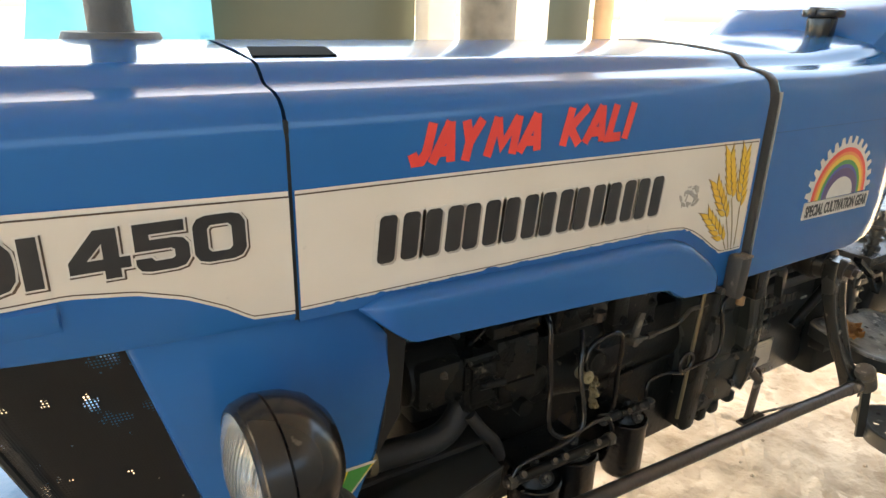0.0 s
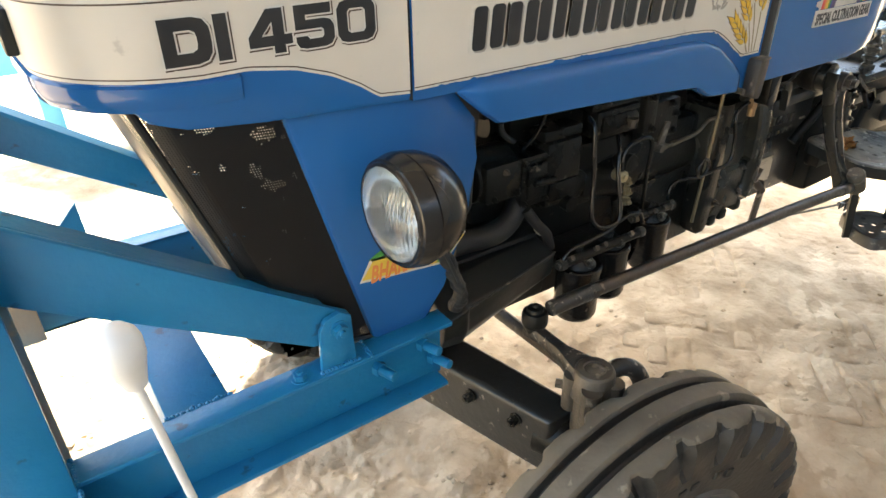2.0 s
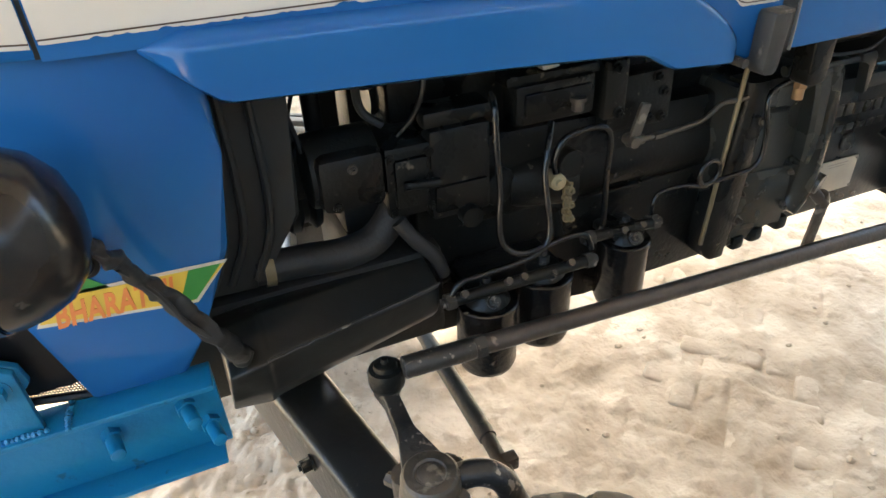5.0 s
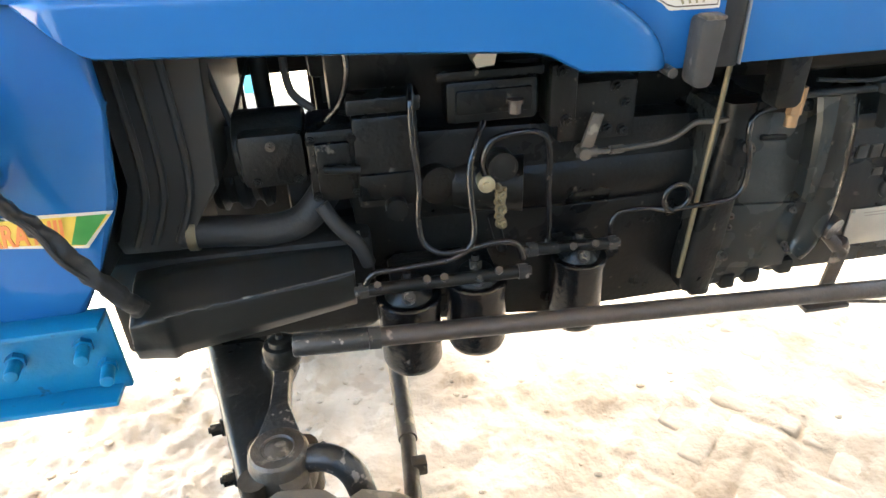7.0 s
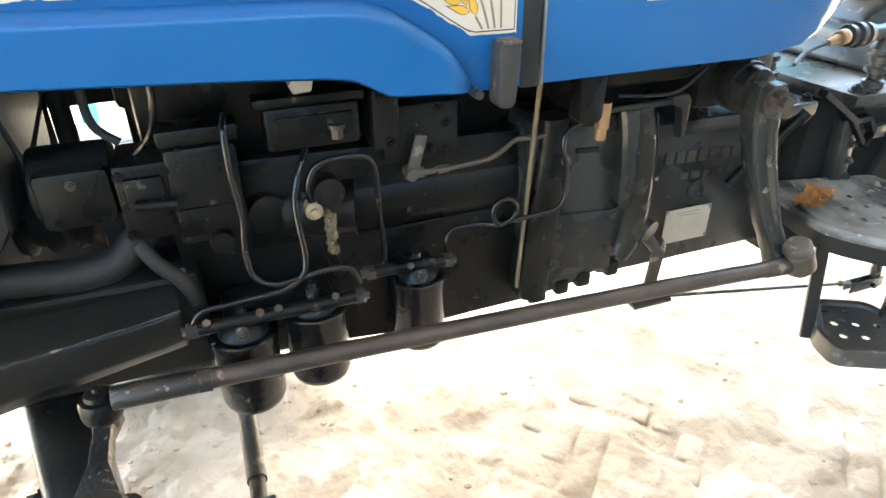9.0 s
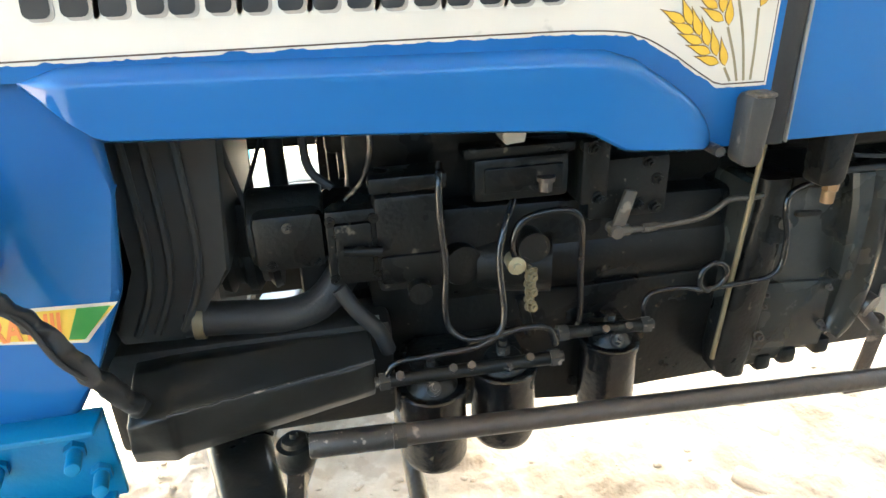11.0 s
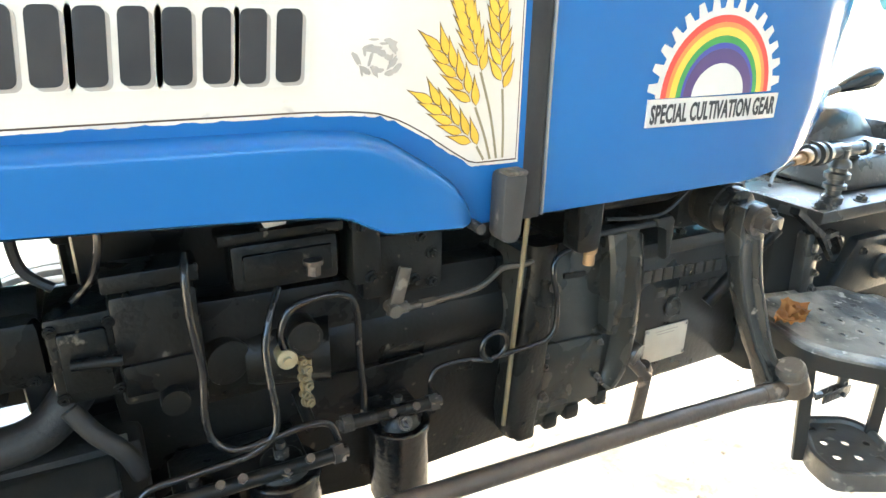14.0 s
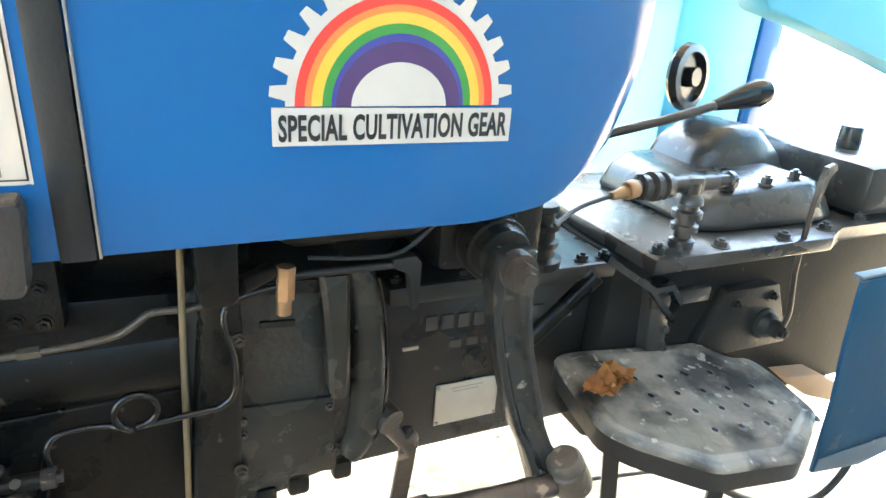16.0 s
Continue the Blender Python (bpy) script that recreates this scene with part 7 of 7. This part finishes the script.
tube(bm, [(1.80, 0.61, 0.668), (1.825, 0.602, 0.636), (1.90, 0.600, 0.588), (1.985, 0.600, 0.553), (2.075, 0.602, 0.540), (2.126, 0.604, 0.590), (2.121, 0.612, 0.640)], 0.0055, 10, 6)
part("brake_cable", bm, RUBBER, tractor, "black looping cable")

bm = B()
prism(bm, [(2.20, 0.618), (2.30, 0.606), (2.43, 0.538), (2.41, 0.510), (2.28, 0.560)], 0.80, 0.90, "xz", 0.003)
part("wooden_chock", bm, WOOD, tractor, "pale wooden packing piece")
# mudguard front and platform box
bm = B()
prism(bm, [(1.988, 0.945), (2.45, 0.958), (2.45, 0.600), (2.227, 0.601), (2.141, 0.588), (2.027, 0.604), (2.017, 0.743), (1.999, 0.841)], 0.600, 0.606, "xz", 0.001)
guard = part("mudguard_panel", bm, SHADEBLUE, tractor, "blue mudguard front panel, shade put into its dull colour")
# bright top of the panel: sunlight put into the colour
bm = B()
prism(bm, [(1.990, 0.9455), (2.45, 0.9585), (2.45, 0.964), (1.990, 0.951)], 0.602, 0.618, "xz", 0.002)
part("top_flange", bm, DUSTLIT, guard, "folded top edge painted pale as if sunlit")
bm = B()
prism(bm, [(2.030, 0.632), (2.45, 0.640), (2.45, 0.603), (2.227, 0.604), (2.141, 0.591), (2.029, 0.607)], 0.5965, 0.5995, "xz", 0.001)
part("lower_strip", bm, DUSTLIT, guard, "dusty grey-blue lower strip")
bm = B()
# sunlight on this mudguard is put into the pale colour
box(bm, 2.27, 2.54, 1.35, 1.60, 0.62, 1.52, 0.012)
far_guard = part("far_mudguard", bm, PALE, tractor, "far mudguard, its blue lightened as if in sunlight")
bm = B()
box(bm, 2.54, 2.615, 1.345, 1.60, 0.62, 1.53, 0.008)
part("mudguard_edge", bm, BLUE, far_guard, "darker blue mudguard edge")
bm = B()
lathe(bm, [(0.0, 0.0), (0.0, 0.062), (0.008, 0.066), (0.022, 0.062), (0.024, 0.048), (0.012, 0.044), (0.012, 0.020), (0.030, 0.018), (0.030, 0.0)], (2.095, 1.12, 1.142), (0.3, -1, 0.1), 32)
part("belt_pulley", bm, PLASTIC, tractor, "black round pulley")

bm = B()
# haze and sun on the wing are put into its pale colour
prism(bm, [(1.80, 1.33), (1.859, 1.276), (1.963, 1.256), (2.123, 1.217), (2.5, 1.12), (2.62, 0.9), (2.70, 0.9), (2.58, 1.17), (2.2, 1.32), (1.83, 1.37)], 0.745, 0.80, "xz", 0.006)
part("mudguard_wing", bm, PALE, tractor, "mudguard edge, its blue lightened as if sunlit and hazy")
# crumpled dry leaf on the footboard
bm = B()
rnd = random.Random(9)
rows = []
for i in range(13):
    row = []
    for j in range(9):
        u, v = i / 12 - 0.5, j / 8 - 0.5
        wdt = (1.0 - (2 * u) ** 2 * 0.75) * (0.8 + 0.35 * rnd.random())
        p = Vector((1.706 + u * 0.088 + v * 0.014, 0.737 + v * 0.062 * wdt + 0.010 * math.sin(7 * u), 0.0))
        h = 0.016 * abs(noise.noise(p * 55)) + 0.026 * abs(v) ** 1.3 + 0.012 * abs(math.sin(11 * u + 4 * v)) + 0.004 * rnd.random()
        row.append(bm.verts.new((p.x + 0.004 * rnd.uniform(-1, 1), p.y, 0.7375 + h)))
    rows.append(row)
for a, b in zip(rows, rows[1:]):
    for j in range(8):
        bm.faces.new((a[j], a[j + 1], b[j + 1], b[j]))
bmesh.ops.solidify(bm, geom=bm.faces[:], thickness=0.001)
solid("dry_leaf", bm, LEAFM, "crumpled brown dry leaf lying on the footboard", "leaf")

# ---- yard behind ----
bm = B()
box(bm, 1.07, 2.62, 4.60, 4.66, -0.02, 2.15, 0.006)
box(bm, 1.03, 2.66, 4.59, 4.67, 2.15, 2.22, 0.004)
door = solid("sheet_door", bm, DARKGREEN, "green sheet-metal door leaf standing in the yard, darkened as if unlit", "door", kind="structure")
bm = B()
loft(bm, [[(-0.30, 4.3, 0.5), (1.04, 4.3, 0.5), (1.04, 4.55, 0.5), (-0.30, 4.55, 0.5)], [(0.05, 4.3, 1.33), (1.04, 4.3, 1.33), (1.04, 4.55, 1.33), (0.05, 4.55, 1.33)], [(0.15, 4.32, 1.80), (1.04, 4.32, 1.80), (1.04, 4.55, 1.80), (0.15, 4.55, 1.80)]])
trailer = solid("trailer", bm, PALE, "pale blue steel trailer body parked in the sunlit yard", "trailer")
for x in (0.0, 0.85):
    bm = B()
    box(bm, x - 0.05, x + 0.05, 4.34, 4.52, -0.01, 0.51, 0.004)
    part("leg", bm, PALE, trailer)
for x in (0.3, 0.65, 0.98):
    bm = B()
    box(bm, x - 0.03, x + 0.03, 4.275, 4.30, 0.52, 1.33, 0.004)
    part("rib", bm, PALE, trailer)
for x, y, rr, mt, lab in ((4.40, 4.4, 0.085, WOOD, "weathered brown wooden post"), (3.15, 4.4, 0.22, DUSTY, "thick dark round pole")):
    bm = B()
    tube(bm, [(x, y, -0.03), (x + 0.01, y, 1.2), (x, y, 3.0)], rr, 18, 4)
    solid("post", bm, mt, lab + " standing in the yard", "post", group="yard posts", kind="structure")
bm = B()
box(bm, 2.56, 2.80, 4.3, 4.5, -0.02, 3.0, 0.01)
tagged(part("pillar", bm, CREAM), "cream painted square pillar", "pillar", kind="structure")
bm = B()
box(bm, 3.40, 3.87, 4.5, 4.6, -0.02, 2.6, 0.01)
tagged(part("wall_stub", bm, PLASTER), "whitewashed wall stub in the yard", "wall", kind="structure")
bm = B()
box(bm, 3.87, 4.45, 4.62, 4.68, -0.02, 2.2, 0.005)
solid("sheet_door", bm, DARKGREEN, "narrow green sheet-metal door leaf in the yard, darkened as if unlit", "door", kind="structure")

# ---- bricks trodden into the earth ----
shapes = []
for k in range(4):
    bm = B()
    box(bm, -0.1145, 0.1145, -0.036, 0.036, -0.04, 0.0, 0.014, seg=2)
    for v in bm.verts:
        if v.co.z > -0.012:
            v.co += Vector((0.004 * noise.noise(v.co * 40), 0.004 * noise.noise(v.co * 40 + Vector((0, 9, k))), 0.007 * noise.noise(v.co * 23 + Vector((k * 7, 0, 0)))))
    shapes.append(bm)
rnd = random.Random(12)
first = [part("brick", b, BRICK, ground, smooth=70) for b in shapes]
used = 0
for m in range(-9, 10):
    for i in range(-30, 60):
        for lying in (1, 0):
            u, v = ((i + 6 * m + 1.5) * W, (i + 0.5) * W) if lying else ((i + 0.5) * W, (i + 2.5 - 6 * m) * W)
            x, y = 1.0 + u * math.cos(TURN_B) - v * math.sin(TURN_B), 0.6 + u * math.sin(TURN_B) + v * math.cos(TURN_B)
            if not (0.78 < x < 2.75 and 0.12 < y < 2.3) or noise.noise(Vector((x * 1.5, y * 1.5, 5))) < -0.20 + max(0, 1.55 - x) * 1.4 or used > 296:
                continue
            if rnd.random() < 0.05:
                continue
            ob = first[used] if used < 4 else new("brick", first[rnd.randrange(4)].data)
            used += 1
            ob.parent = ground
            ob.matrix_basis = pose(x + rnd.uniform(-0.003, 0.003), y + rnd.uniform(-0.003, 0.003), ground_swell(x, y) + ground_drift(x, y) + rnd.uniform(-0.0110, -0.0065), rnd.uniform(-0.8, 0.8), rnd.uniform(-0.6, 0.6), 42 + (0 if lying else 90) + rnd.uniform(-2, 2))

# loose clods and grit
bm = B()
rnd = random.Random(21)
for k in range(3600):
    x, y = rnd.uniform(-0.4, 2.6), rnd.uniform(0.0, 2.4)
    if (x > 0.9 and rnd.random() < 0.8) or noise.noise(Vector((x * 4, y * 4, 2))) < rnd.uniform(-0.5, 0.35):
        continue
    rr = 0.002 + 0.010 * rnd.random() ** 3
    rv = bmesh.ops.create_icosphere(bm, subdivisions=1, radius=rr)["verts"]
    for v in rv:
        v.co = Vector((v.co.x * 1.2, v.co.y, v.co.z * 0.7)) * (0.8 + 0.4 * rnd.random()) + Vector((x, y, ground_height(x, y) + rr * 0.2))
tagged(part("clods", bm, EARTH, smooth=0), "loose dry clods and grit on the earth floor", "clods", kind="stuff")
